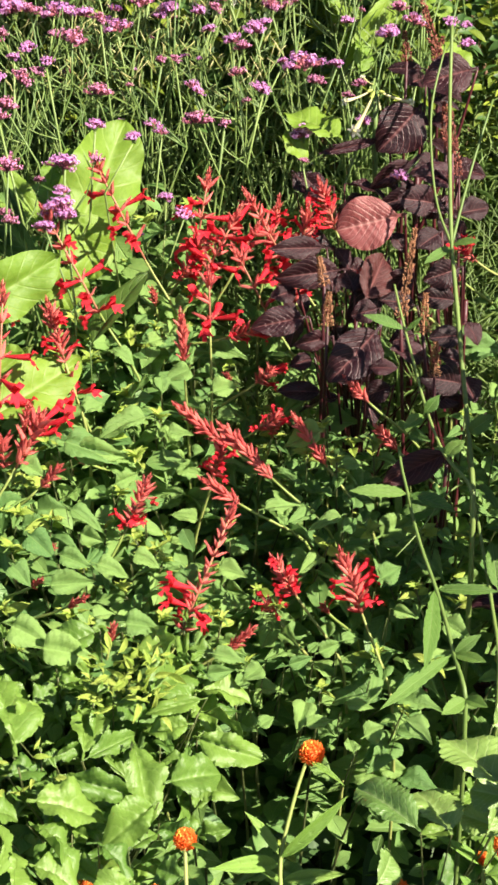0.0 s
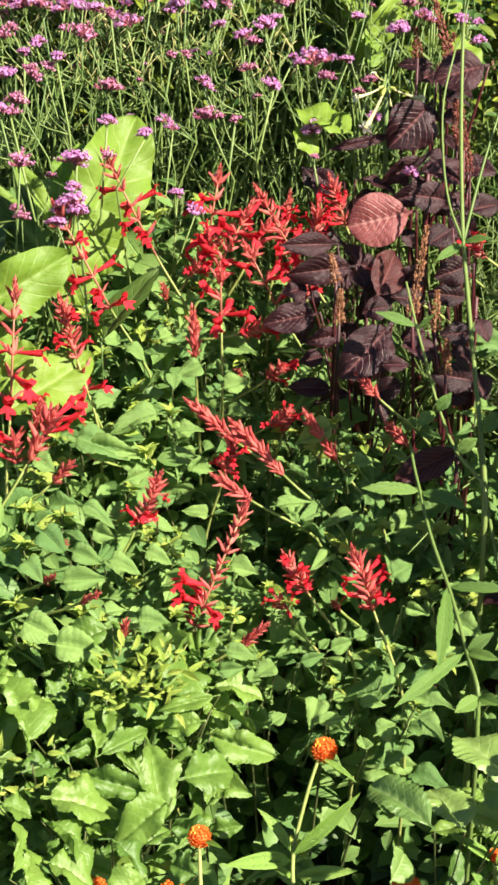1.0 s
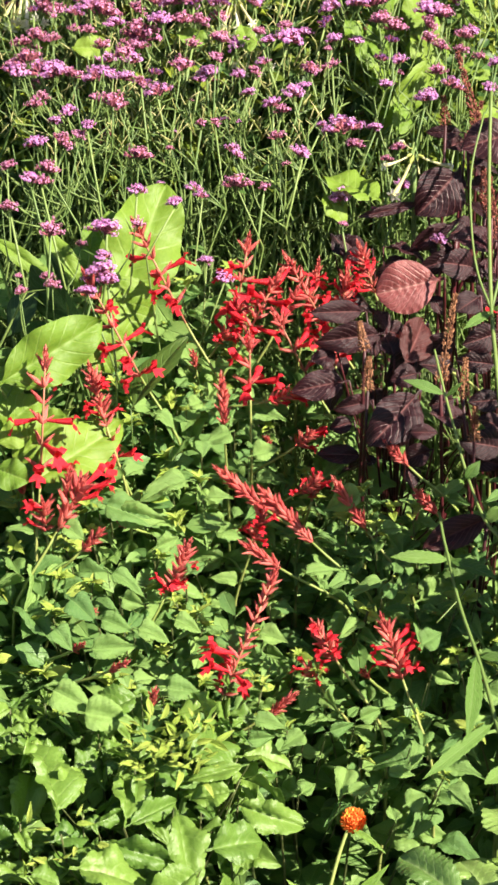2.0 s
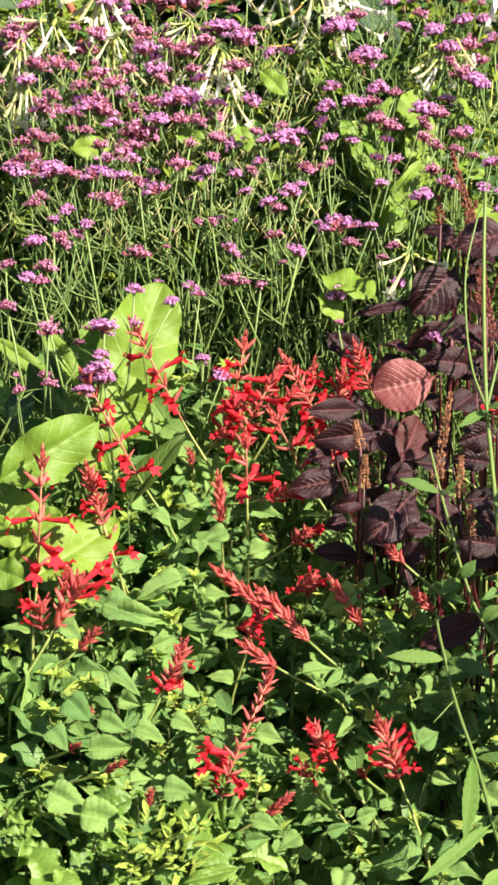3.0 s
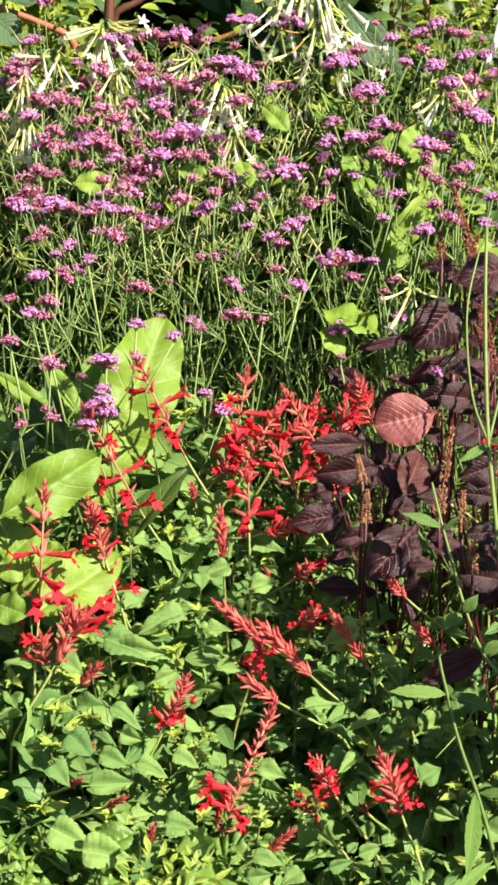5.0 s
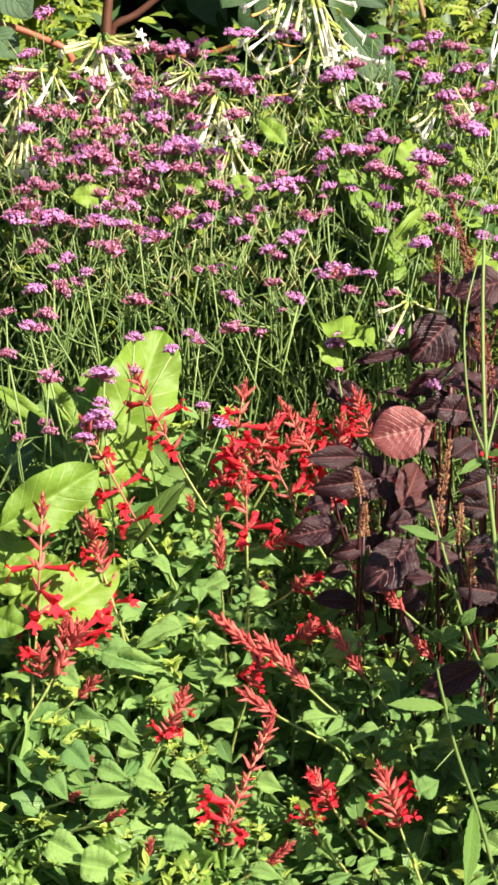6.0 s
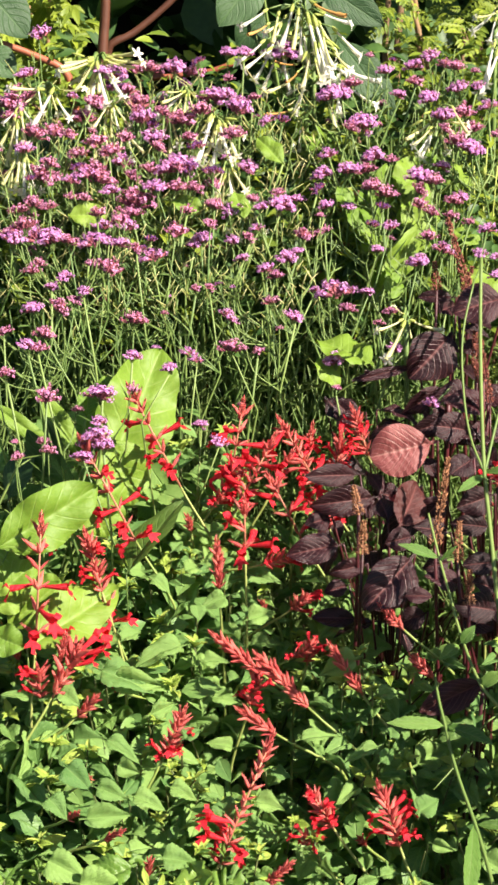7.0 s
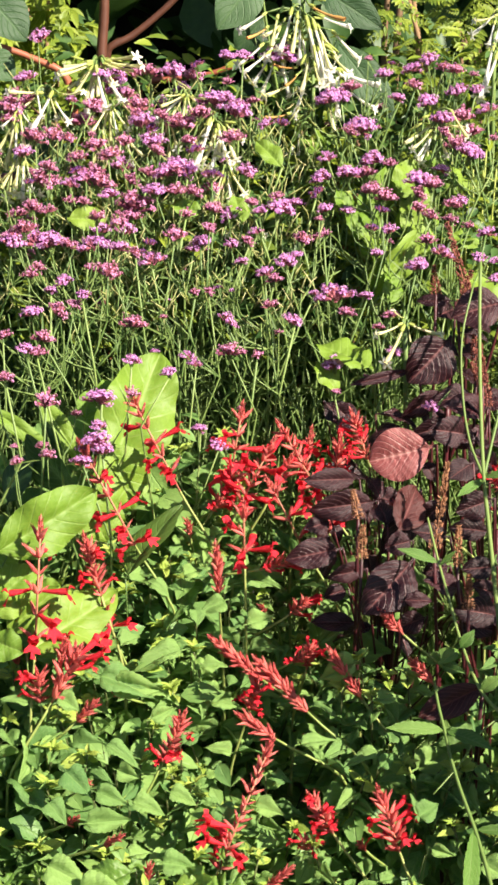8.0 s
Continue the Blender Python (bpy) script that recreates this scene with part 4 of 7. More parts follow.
# ---- tall verbenas, from the back of the drift to its front ----
verbena((-0.264, 2.491, 1.293), 0.025, 'p', 0)
verbena((0.054, 2.494, 1.272), 0.038, 'p', 0)
verbena((-0.018, 2.487, 1.268), 0.025, 'p', 0)
verbena((0.003, 2.459, 1.273), 0.020, 'p', 0)
verbena((0.068, 2.491, 1.264), 0.016, 'p', 0)
verbena((0.244, 2.477, 1.264), 0.025, 'p', 1)
verbena((0.220, 2.454, 1.258), 0.022, 'p', 1)
verbena((0.260, 2.453, 1.258), 0.019, 'k', 0)
verbena((-0.086, 2.441, 1.258), 0.029, 'p', 1)
verbena((0.273, 2.437, 1.257), 0.023, 'k', 0)
verbena((-0.117, 2.468, 1.252), 0.026, 'k', 1)
verbena((-0.137, 2.466, 1.250), 0.022, 'k', 1)
verbena((-0.162, 2.455, 1.250), 0.033, 'p', 1)
verbena((-0.178, 2.430, 1.254), 0.022, 'p', 0)
verbena((0.183, 2.438, 1.252), 0.019, 'p', 1)
verbena((-0.061, 2.473, 1.245), 0.026, 'k', 0)
verbena((-0.279, 2.429, 1.251), 0.030, 'p', 0)
verbena((0.223, 2.435, 1.238), 0.019, 'k', 0)
verbena((0.139, 2.426, 1.238), 0.025, 'k', 0)
verbena((-0.154, 2.440, 1.232), 0.016, 'p', 0)
verbena((-0.174, 2.445, 1.230), 0.026, 'd', 1)
verbena((-0.032, 2.425, 1.228), 0.039, 'p', 1)
verbena((0.113, 2.414, 1.229), 0.032, 'p', 1)
verbena((0.128, 2.420, 1.228), 0.029, 'p', 0)
verbena((0.201, 2.401, 1.229), 0.017, 'p', 0)
verbena((-0.020, 2.421, 1.225), 0.022, 'p', 1)
verbena((-0.273, 2.424, 1.224), 0.020, 'k', 0)
verbena((-0.214, 2.409, 1.225), 0.013, 'p', 0)
verbena((0.237, 2.422, 1.221), 0.025, 'p', 1)
verbena((-0.135, 2.436, 1.215), 0.030, 'k', 1)
verbena((-0.293, 2.412, 1.219), 0.032, 'k', 0)
verbena((-0.188, 2.394, 1.222), 0.026, 'k', 0)
verbena((-0.002, 2.409, 1.213), 0.033, 'p', 0)
verbena((-0.052, 2.391, 1.213), 0.026, 'k', 1)
verbena((-0.099, 2.393, 1.209), 0.021, 'k', 0)
verbena((0.254, 2.379, 1.207), 0.031, 'p', 0)
verbena((-0.204, 2.411, 1.200), 0.032, 'k', 0)
verbena((-0.127, 2.393, 1.203), 0.031, 'p', 0)
verbena((-0.077, 2.400, 1.200), 0.034, 'k', 0)
verbena((0.155, 2.379, 1.202), 0.033, 'p', 0)
verbena((0.030, 2.409, 1.195), 0.019, 'p', 0)
verbena((0.051, 2.378, 1.200), 0.018, 'd', 0)
verbena((0.137, 2.368, 1.193), 0.021, 'k', 1)
verbena((-0.238, 2.380, 1.190), 0.029, 'k', 0)
verbena((0.257, 2.367, 1.191), 0.021, 'k', 0)
verbena((-0.260, 2.372, 1.188), 0.028, 'k', 1)
verbena((-0.013, 2.374, 1.185), 0.025, 'k', 1)
verbena((-0.218, 2.354, 1.188), 0.020, 'k', 1)
verbena((-0.112, 2.384, 1.180), 0.030, 'p', 0)
verbena((-0.066, 2.362, 1.182), 0.021, 'k', 1)
verbena((-0.188, 2.385, 1.175), 0.031, 'k', 0)
verbena((0.271, 2.354, 1.179), 0.025, 'k', 1)
verbena((-0.059, 2.368, 1.169), 0.024, 'd', 0)
verbena((-0.105, 2.361, 1.170), 0.021, 'k', 0)
verbena((0.289, 2.330, 1.175), 0.031, 'p', 0)
verbena((-0.166, 2.337, 1.171), 0.024, 'k', 0)
verbena((-0.210, 2.360, 1.162), 0.021, 'k', 1)
verbena((0.165, 2.359, 1.161), 0.024, 'p', 0)
verbena((-0.073, 2.353, 1.156), 0.034, 'p', 0)
verbena((0.184, 2.327, 1.160), 0.018, 'k', 0)
verbena((-0.238, 2.320, 1.159), 0.018, 'k', 0)
verbena((-0.094, 2.332, 1.153), 0.025, 'p', 0)
verbena((0.255, 2.348, 1.148), 0.020, 'p', 0)
verbena((0.008, 2.359, 1.145), 0.025, 'p', 0)
verbena((-0.115, 2.336, 1.149), 0.021, 'k', 0)
verbena((-0.189, 2.331, 1.150), 0.028, 'k', 1)
verbena((-0.206, 2.326, 1.151), 0.018, 'd', 1)
verbena((0.132, 2.330, 1.149), 0.032, 'p', 0)
verbena((0.154, 2.350, 1.143), 0.021, 'k', 0)
verbena((-0.248, 2.323, 1.148), 0.032, 'k', 1)
verbena((-0.037, 2.319, 1.148), 0.018, 'd', 1)
verbena((0.099, 2.343, 1.141), 0.020, 'p', 0)
verbena((0.219, 2.316, 1.145), 0.028, 'p', 0)
verbena((-0.137, 2.337, 1.140), 0.020, 'k', 0)
verbena((-0.178, 2.328, 1.140), 0.032, 'k', 0)
verbena((-0.212, 2.310, 1.140), 0.018, 'p', 0)
verbena((0.235, 2.305, 1.140), 0.025, 'k', 0)
verbena((-0.038, 2.332, 1.131), 0.024, 'k', 0)
verbena((-0.107, 2.307, 1.133), 0.030, 'p', 0)
verbena((-0.083, 2.322, 1.130), 0.028, 'k', 0)
verbena((0.158, 2.293, 1.136), 0.025, 'k', 0)
verbena((-0.058, 2.304, 1.131), 0.022, 'k', 0)
verbena((0.221, 2.303, 1.130), 0.025, 'k', 0)
verbena((-0.167, 2.311, 1.126), 0.024, 'p', 0)
verbena((0.092, 2.303, 1.127), 0.018, 'd', 0)
verbena((0.177, 2.312, 1.123), 0.025, 'k', 0)
verbena((0.043, 2.301, 1.124), 0.017, 'k', 0)
verbena((-0.132, 2.315, 1.118), 0.038, 'k', 0)
verbena((-0.215, 2.313, 1.118), 0.017, 'k', 0)
verbena((-0.194, 2.295, 1.121), 0.017, 'k', 0)
verbena((0.012, 2.287, 1.120), 0.015, 'k', 0)
verbena((0.068, 2.316, 1.113), 0.018, 'p', 0)
verbena((0.262, 2.291, 1.116), 0.018, 'k', 0)
verbena((-0.257, 2.292, 1.116), 0.025, 'k', 1)
verbena((0.221, 2.297, 1.113), 0.025, 'k', 0)
verbena((0.050, 2.303, 1.113), 0.030, 'p', 0)
verbena((-0.035, 2.299, 1.111), 0.023, 'k', 0)
verbena((0.102, 2.296, 1.110), 0.019, 'p', 0)
verbena((-0.236, 2.261, 1.118), 0.019, 'k', 1)
verbena((0.173, 2.281, 1.110), 0.019, 'd', 0)
verbena((0.022, 2.279, 1.111), 0.018, 'p', 0)
verbena((-0.069, 2.292, 1.106), 0.022, 'k', 1)
verbena((0.233, 2.274, 1.108), 0.019, 'k', 1)
verbena((-0.178, 2.260, 1.111), 0.018, 'k', 1)
verbena((0.256, 2.258, 1.105), 0.018, 'k', 1)
verbena((-0.154, 2.259, 1.103), 0.027, 'k', 1)
verbena((0.276, 2.255, 1.098), 0.015, 'k', 0)
verbena((-0.144, 2.269, 1.093), 0.026, 'p', 0)
verbena((-0.269, 2.243, 1.100), 0.027, 'k', 0)
verbena((-0.040, 2.249, 1.098), 0.018, 'k', 0)
verbena((0.159, 2.254, 1.095), 0.019, 'd', 0)
verbena((0.179, 2.245, 1.096), 0.019, 'p', 0)
verbena((-0.082, 2.257, 1.090), 0.029, 'k', 1)
verbena((0.101, 2.264, 1.086), 0.016, 'k', 1)
verbena((-0.253, 2.246, 1.088), 0.029, 'p', 1)
verbena((-0.284, 2.244, 1.089), 0.022, 'k', 0)
verbena((0.074, 2.269, 1.081), 0.025, 'k', 0)
verbena((-0.237, 2.255, 1.083), 0.034, 'p', 0)
verbena((-0.279, 2.233, 1.088), 0.027, 'p', 1)
verbena((0.225, 2.247, 1.083), 0.020, 'k', 0)
verbena((-0.051, 2.269, 1.076), 0.023, 'p', 0)
verbena((-0.185, 2.248, 1.081), 0.027, 'p', 0)
verbena((-0.173, 2.260, 1.078), 0.030, 'p', 1)
verbena((-0.210, 2.224, 1.085), 0.023, 'k', 0)
verbena((-0.113, 2.251, 1.078), 0.016, 'd', 1)
verbena((-0.013, 2.254, 1.076), 0.018, 'p', 0)
verbena((-0.146, 2.238, 1.080), 0.018, 'p', 0)
verbena((-0.129, 2.226, 1.075), 0.020, 'k', 1)
verbena((0.246, 2.246, 1.069), 0.023, 'p', 0)
verbena((0.165, 2.249, 1.065), 0.020, 'p', 0)
verbena((0.066, 2.237, 1.066), 0.016, 'p', 1)
verbena((-0.111, 2.247, 1.061), 0.031, 'p', 0)
verbena((0.052, 2.225, 1.064), 0.022, 'p', 1)
verbena((-0.001, 2.246, 1.057), 0.016, 'p', 0)
verbena((0.211, 2.206, 1.064), 0.024, 'p', 0)
verbena((-0.243, 2.194, 1.066), 0.017, 'k', 0)
verbena((-0.162, 2.211, 1.059), 0.027, 'k', 1)
verbena((-0.182, 2.223, 1.055), 0.019, 'k', 0)
verbena((0.028, 2.197, 1.059), 0.019, 'p', 0)
verbena((-0.255, 2.191, 1.059), 0.024, 'k', 0)
verbena((-0.154, 2.214, 1.047), 0.016, 'k', 1)
verbena((0.038, 2.195, 1.048), 0.015, 'k', 1)
verbena((-0.217, 2.212, 1.043), 0.019, 'p', 1)
verbena((-0.229, 2.185, 1.039), 0.015, 'p', 0)
verbena((0.109, 2.193, 1.034), 0.036, 'p', 0)
verbena((-0.040, 2.198, 1.032), 0.015, 'k', 1)
verbena((-0.057, 2.196, 1.031), 0.013, 'k', 1)
verbena((0.085, 2.186, 1.033), 0.013, 'p', 1)
verbena((-0.190, 2.169, 1.037), 0.017, 'p', 0)
verbena((0.149, 2.178, 1.033), 0.016, 'p', 0)
verbena((-0.201, 2.173, 1.024), 0.016, 'k', 0)
verbena((0.031, 2.154, 1.028), 0.017, 'k', 1)
verbena((-0.217, 2.157, 1.025), 0.026, 'k', 0)
verbena((0.243, 2.170, 1.019), 0.015, 'p', 0)
verbena((-0.247, 2.132, 1.028), 0.022, 'p', 0)
verbena((0.124, 2.156, 1.018), 0.020, 'k', 0)
verbena((0.175, 2.159, 1.013), 0.016, 'k', 0)
verbena((-0.018, 2.153, 1.012), 0.021, 'p', 0)
verbena((0.062, 2.146, 1.011), 0.022, 'p', 0)
verbena((-0.130, 2.159, 1.006), 0.029, 'k', 1)
verbena((0.160, 2.129, 1.007), 0.012, 'k', 0)
verbena((-0.232, 2.104, 1.006), 0.022, 'k', 0)
verbena((-0.281, 2.123, 1.001), 0.016, 'k', 0)
verbena((-0.235, 1.956, 1.039), 0.021, 'p', 0)
verbena((-0.223, 1.955, 1.036), 0.018, 'k', 1)
verbena((-0.014, 2.113, 0.986), 0.029, 'k', 0)
verbena((0.178, 2.104, 0.985), 0.018, 'p', 1)
verbena((-0.062, 2.092, 0.985), 0.018, 'p', 0)
verbena((0.017, 2.118, 0.977), 0.014, 'k', 1)
verbena((-0.121, 1.955, 1.026), 0.019, 'p', 0)
verbena((0.106, 2.107, 0.973), 0.026, 'p', 0)
verbena((-0.054, 2.078, 0.981), 0.014, 'p', 0)
verbena((-0.081, 1.946, 1.015), 0.017, 'p', 0)
verbena((-0.255, 1.928, 1.016), 0.018, 'k', 1)
verbena((-0.152, 1.923, 0.999), 0.030, 'p', 1)
verbena((0.107, 2.061, 0.950), 0.011, 'k', 0)
verbena((-0.211, 1.915, 0.998), 0.026, 'k', 1)
verbena((0.214, 2.021, 0.946), 0.020, 'p', 0)
verbena((-0.156, 1.893, 0.973), 0.015, 'p', 0)
verbena((-0.048, 2.009, 0.927), 0.015, 'p', 1)
verbena((-0.158, 1.883, 0.965), 0.029, 'p', 1)
verbena((-0.028, 1.976, 0.919), 0.018, 'p', 0)
verbena((-0.149, 1.873, 0.955), 0.021, 'p', 1)
verbena((-0.169, 1.861, 0.947), 0.018, 'p', 0)
verbena((-0.239, 1.852, 0.948), 0.013, 'k', 1)
for i in range(42):
    x, y = rnd(-0.34, 0.32), rnd(2.26, 2.47)
    if x > 0.02 and rnd(0, 1) < 0.5:
        continue
    # The dark tone among these stands in for heads in shade.
    verbena((x, y, 1.085 + (y - 2.26) * 0.78 + rnd(-0.03, 0.02)), rnd(0.016, 0.028), random.choice("ppkkd" if i % 3 else "pk"), 0)


# ---- yellowing seed stalks behind the amaranth ----
def seed_stalks(root, tops, label):
    """Thin yellowing stalks with small pods on short side stems."""
    root = Vector(root)
    plant = thing("seed_stalks", root, label, "plant")
    lines, pods = [], []
    for t in tops:
        t = Vector(t)
        main = bend([root + Vector((rnd(-0.03, 0.03), rnd(-0.02, 0.02), 0)), root.lerp(t, 0.6) + Vector((rnd(-0.02, 0.02), 0.02, 0.02)), t], 6)
        lines.append((main, 0.0022, 0.0011, 5))
        for k in range(5):
            a = main[-1 - k].lerp(main[-2 - k], rnd(0, 1))
            e = a + Vector((rnd(-0.02, 0.02), rnd(-0.01, 0.01), rnd(0.004, 0.014)))
            lines.append(([a, a.lerp(e, 0.5) + UP * 0.002, e], 0.0008, 0.0006, 4))
            pods.append(e)
    stem_part("stem", lines, "tobacco_cup", plant)
    for e in pods:
        part("pod", BUD, plant, aim(e, (rnd(-0.4, 0.4), rnd(-0.2, 0.2), 1), (0, -1, 0), 0.020, 0.010, 0.020))
    return plant


seed_stalks((0.31, 2.42, 0.0), [(0.278, 2.377, 1.115), (0.295, 2.373, 1.137), (0.312, 2.382, 1.159), (0.325, 2.375, 1.137), (0.289, 2.372, 1.07), (0.311, 2.382, 1.099), (0.27, 2.398, 1.141), (0.325, 2.394, 1.069)], 'yellowing stalks with small round seed pods behind verbena')


# ---- broad tobacco leaves beside the red sage ----
leafy_plant('tobacco_plant', (-0.223, 2.083, 0.0), (-0.223, 2.053, 0.765), [
    ((-0.157, 1.985, 0.872), (-0.084, 2.06, 0.998), 0.090),
    ((-0.148, 1.985, 0.916), (-0.122, 1.955, 0.847), 0.068),
    ((-0.259, 1.79, 0.866), (-0.15, 1.83, 0.919), 0.062),
    ((-0.279, 1.79, 0.795), (-0.219, 1.81, 0.843), 0.046),
    ((-0.249, 1.775, 0.783), (-0.192, 1.79, 0.829), 0.036),
    ((-0.172, 1.9, 0.878), (-0.148, 1.89, 0.835), 0.050),
    ((-0.173, 1.9, 0.868), (-0.128, 1.91, 0.85), 0.040),
    ((-0.231, 2.04, 0.949), (-0.184, 2.0, 0.888), 0.025),
    ((-0.291, 2.03, 0.943), (-0.213, 2.0, 0.897), 0.02),
    ((-0.182, 2.05, 0.918), (-0.178, 2.08, 0.945), 0.026),
    ((-0.282, 1.88, 0.841), (-0.249, 1.85, 0.821), 0.045),
    ((-0.26, 1.77, 0.807), (-0.224, 1.78, 0.825), 0.03),
    ((-0.216, 1.8, 0.822), (-0.191, 1.8, 0.822), 0.024),
    ((-0.256, 1.72, 0.803), (-0.224, 1.7, 0.8), 0.034),
    ((-0.157, 2.06, 0.917), (-0.16, 2.09, 0.957), 0.028),
], TOBACCO, 'young flowering tobacco with broad yellow-green leaves', 'plant', 'green_stem', 0.007, up=(0.25, -0.95, 0.4), loose=0.12)
# Tobacco leaves in shade, made dark by their colour as well as their turn.
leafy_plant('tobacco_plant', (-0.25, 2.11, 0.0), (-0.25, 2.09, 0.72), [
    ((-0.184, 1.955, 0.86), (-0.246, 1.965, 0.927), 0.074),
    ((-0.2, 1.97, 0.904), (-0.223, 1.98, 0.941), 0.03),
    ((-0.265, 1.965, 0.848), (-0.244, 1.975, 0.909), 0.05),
], DARK, 'young flowering tobacco with shade put into its dark leaf colour', 'plant', 'green_stem', 0.004, up=(-0.8, -0.6, -0.1))
leafy_plant('tobacco_plant', (-0.223, 1.798, 0.0), (-0.223, 1.768, 0.678), [
    ((-0.223, 1.738, 0.778), (-0.132, 1.808, 0.816), 0.056),
], TOBACCO, 'young flowering tobacco with thin glowing leaves', 'plant', 'green_stem', 0.004, up=(-0.3, -0.8, 0.5))
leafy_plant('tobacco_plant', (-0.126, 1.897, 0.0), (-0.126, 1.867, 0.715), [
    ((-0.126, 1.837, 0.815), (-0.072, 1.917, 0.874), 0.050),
], SHADED_OLIVE, 'young flowering tobacco with one narrow leaf turned from the sun, shade in its green', 'plant', 'green_stem', 0.003, up=(-0.72, -0.68, 0.05))
leafy_plant('tobacco_plant', (0.202, 2.370, 0.0), (0.202, 2.340, 0.968), [
    ((0.152, 2.1, 0.961), (0.088, 2.14, 0.987), 0.060),
    ((0.221, 2.28, 1.088), (0.169, 2.24, 1.006), 0.036),
    ((0.194, 2.34, 1.109), (0.234, 2.38, 1.147), 0.050),
    ((0.188, 2.37, 1.139), (0.227, 2.35, 1.11), 0.044),
    ((0.199, 2.33, 1.111), (0.236, 2.28, 1.055), 0.042),
    ((0.184, 2.28, 1.03), (0.15, 2.31, 1.066), 0.032),
    ((0.17, 2.31, 1.066), (0.151, 2.34, 1.116), 0.034),
    ((0.204, 2.27, 1.04), (0.159, 2.26, 1.014), 0.030),
    ((0.18, 2.22, 1.004), (0.189, 2.26, 1.043), 0.030),
    ((0.087, 2.12, 0.965), (0.112, 2.09, 0.94), 0.030),
    ((0.247, 2.38, 1.136), (0.213, 2.42, 1.164), 0.030),
    ((0.289, 2.36, 1.108), (0.269, 2.39, 1.141), 0.026),
    ((0.298, 2.3, 1.053), (0.264, 2.32, 1.07), 0.030),
    ((0.12, 2.44, 1.168), (0.086, 2.42, 1.146), 0.018),
    ((0.127, 2.43, 1.136), (0.098, 2.45, 1.166), 0.014),
    ((0.314, 2.24, 0.998), (0.281, 2.27, 1.033), 0.040),
    ((0.151, 2.3, 1.063), (0.123, 2.33, 1.127), 0.036),
    ((0.16, 2.33, 1.066), (0.188, 2.36, 1.145), 0.038),
    ((0.194, 2.31, 1.057), (0.235, 2.34, 1.125), 0.04),
    ((0.182, 2.28, 1.036), (0.148, 2.31, 1.085), 0.034),
    ((0.076, 2.4, 1.172), (0.123, 2.43, 1.137), 0.012),
    ((0.094, 2.41, 1.183), (0.119, 2.44, 1.145), 0.01),
    ((0.242, 2.33, 1.059), (0.223, 2.36, 1.117), 0.036),
    ((0.16, 2.26, 1.005), (0.178, 2.29, 1.055), 0.032),
], TOBACCO, 'young flowering tobacco with bright green leaves among verbena', 'plant', 'green_stem', 0.006, up=(0.5, -0.65, 0.7), loose=0.25)


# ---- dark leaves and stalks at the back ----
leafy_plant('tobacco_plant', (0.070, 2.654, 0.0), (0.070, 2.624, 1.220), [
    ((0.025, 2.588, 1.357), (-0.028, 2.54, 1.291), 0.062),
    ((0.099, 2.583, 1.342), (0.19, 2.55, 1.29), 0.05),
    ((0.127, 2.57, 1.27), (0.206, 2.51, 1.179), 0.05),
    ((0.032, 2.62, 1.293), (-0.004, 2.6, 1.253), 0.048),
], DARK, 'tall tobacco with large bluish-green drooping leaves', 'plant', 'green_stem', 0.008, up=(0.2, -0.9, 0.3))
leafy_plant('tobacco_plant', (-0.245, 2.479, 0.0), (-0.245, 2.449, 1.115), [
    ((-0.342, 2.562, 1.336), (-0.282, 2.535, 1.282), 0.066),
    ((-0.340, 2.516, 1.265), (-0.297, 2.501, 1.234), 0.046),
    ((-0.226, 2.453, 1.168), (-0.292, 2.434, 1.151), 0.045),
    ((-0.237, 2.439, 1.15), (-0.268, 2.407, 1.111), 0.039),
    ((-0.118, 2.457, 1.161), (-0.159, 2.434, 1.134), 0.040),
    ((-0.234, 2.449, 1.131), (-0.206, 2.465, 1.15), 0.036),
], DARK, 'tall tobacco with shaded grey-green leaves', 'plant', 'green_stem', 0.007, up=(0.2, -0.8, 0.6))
bare_stalk('canna_stalk', [(-0.192, 2.727, 1.354), (-0.192, 2.720, 1.293), (-0.197, 2.711, 1.231), (-0.201, 2.688, 1.106)], 0.0085, 'brown_stem', 'dark reddish-brown upright stalk behind the flowers', 'stalk')
bare_stalk('fallen_stalk', [(-0.369, 2.567, 1.276), (-0.325, 2.571, 1.263), (-0.280, 2.574, 1.246), (-0.235, 2.573, 1.218)], 0.0055, 'red_stalk', 'reddish-brown fallen stalk lying over the foliage', 'stalk')
bare_stalk('fallen_stalk', [(-0.074, 2.759, 1.319), (-0.111, 2.754, 1.284), (-0.156, 2.747, 1.249), (-0.191, 2.741, 1.228)], 0.0060, 'brown_stem', 'dark reddish-brown slanting stalk behind the flowers', 'stalk')
bare_stalk('fallen_stalk', [(-0.142, 2.677, 1.188), (-0.094, 2.681, 1.199), (-0.046, 2.683, 1.205), (-0.006, 2.686, 1.218)], 0.0049, 'red_stalk', 'dark reddish stalk lying behind verbena', 'stalk')
bare_stalk('woody_stem', [(0.216, 2.827, 1.358), (0.216, 2.820, 1.294), (0.212, 2.812, 1.238), (0.211, 2.795, 1.134)], 0.0051, 'bark', 'tan woody stem in the shrub behind', 'stem')
bare_stalk('woody_stem', [(0.248, 2.854, 1.355), (0.255, 2.846, 1.291), (0.262, 2.839, 1.243), (0.270, 2.821, 1.137)], 0.0052, 'bark', 'tan woody stem with flaky bark', 'stem')
bare_stalk('woody_stem', [(0.249, 2.974, 1.343), (0.248, 2.966, 1.276), (0.243, 2.959, 1.217), (0.239, 2.941, 1.107)], 0.0063, 'bark', 'thick woody stem in deep shade', 'stem')


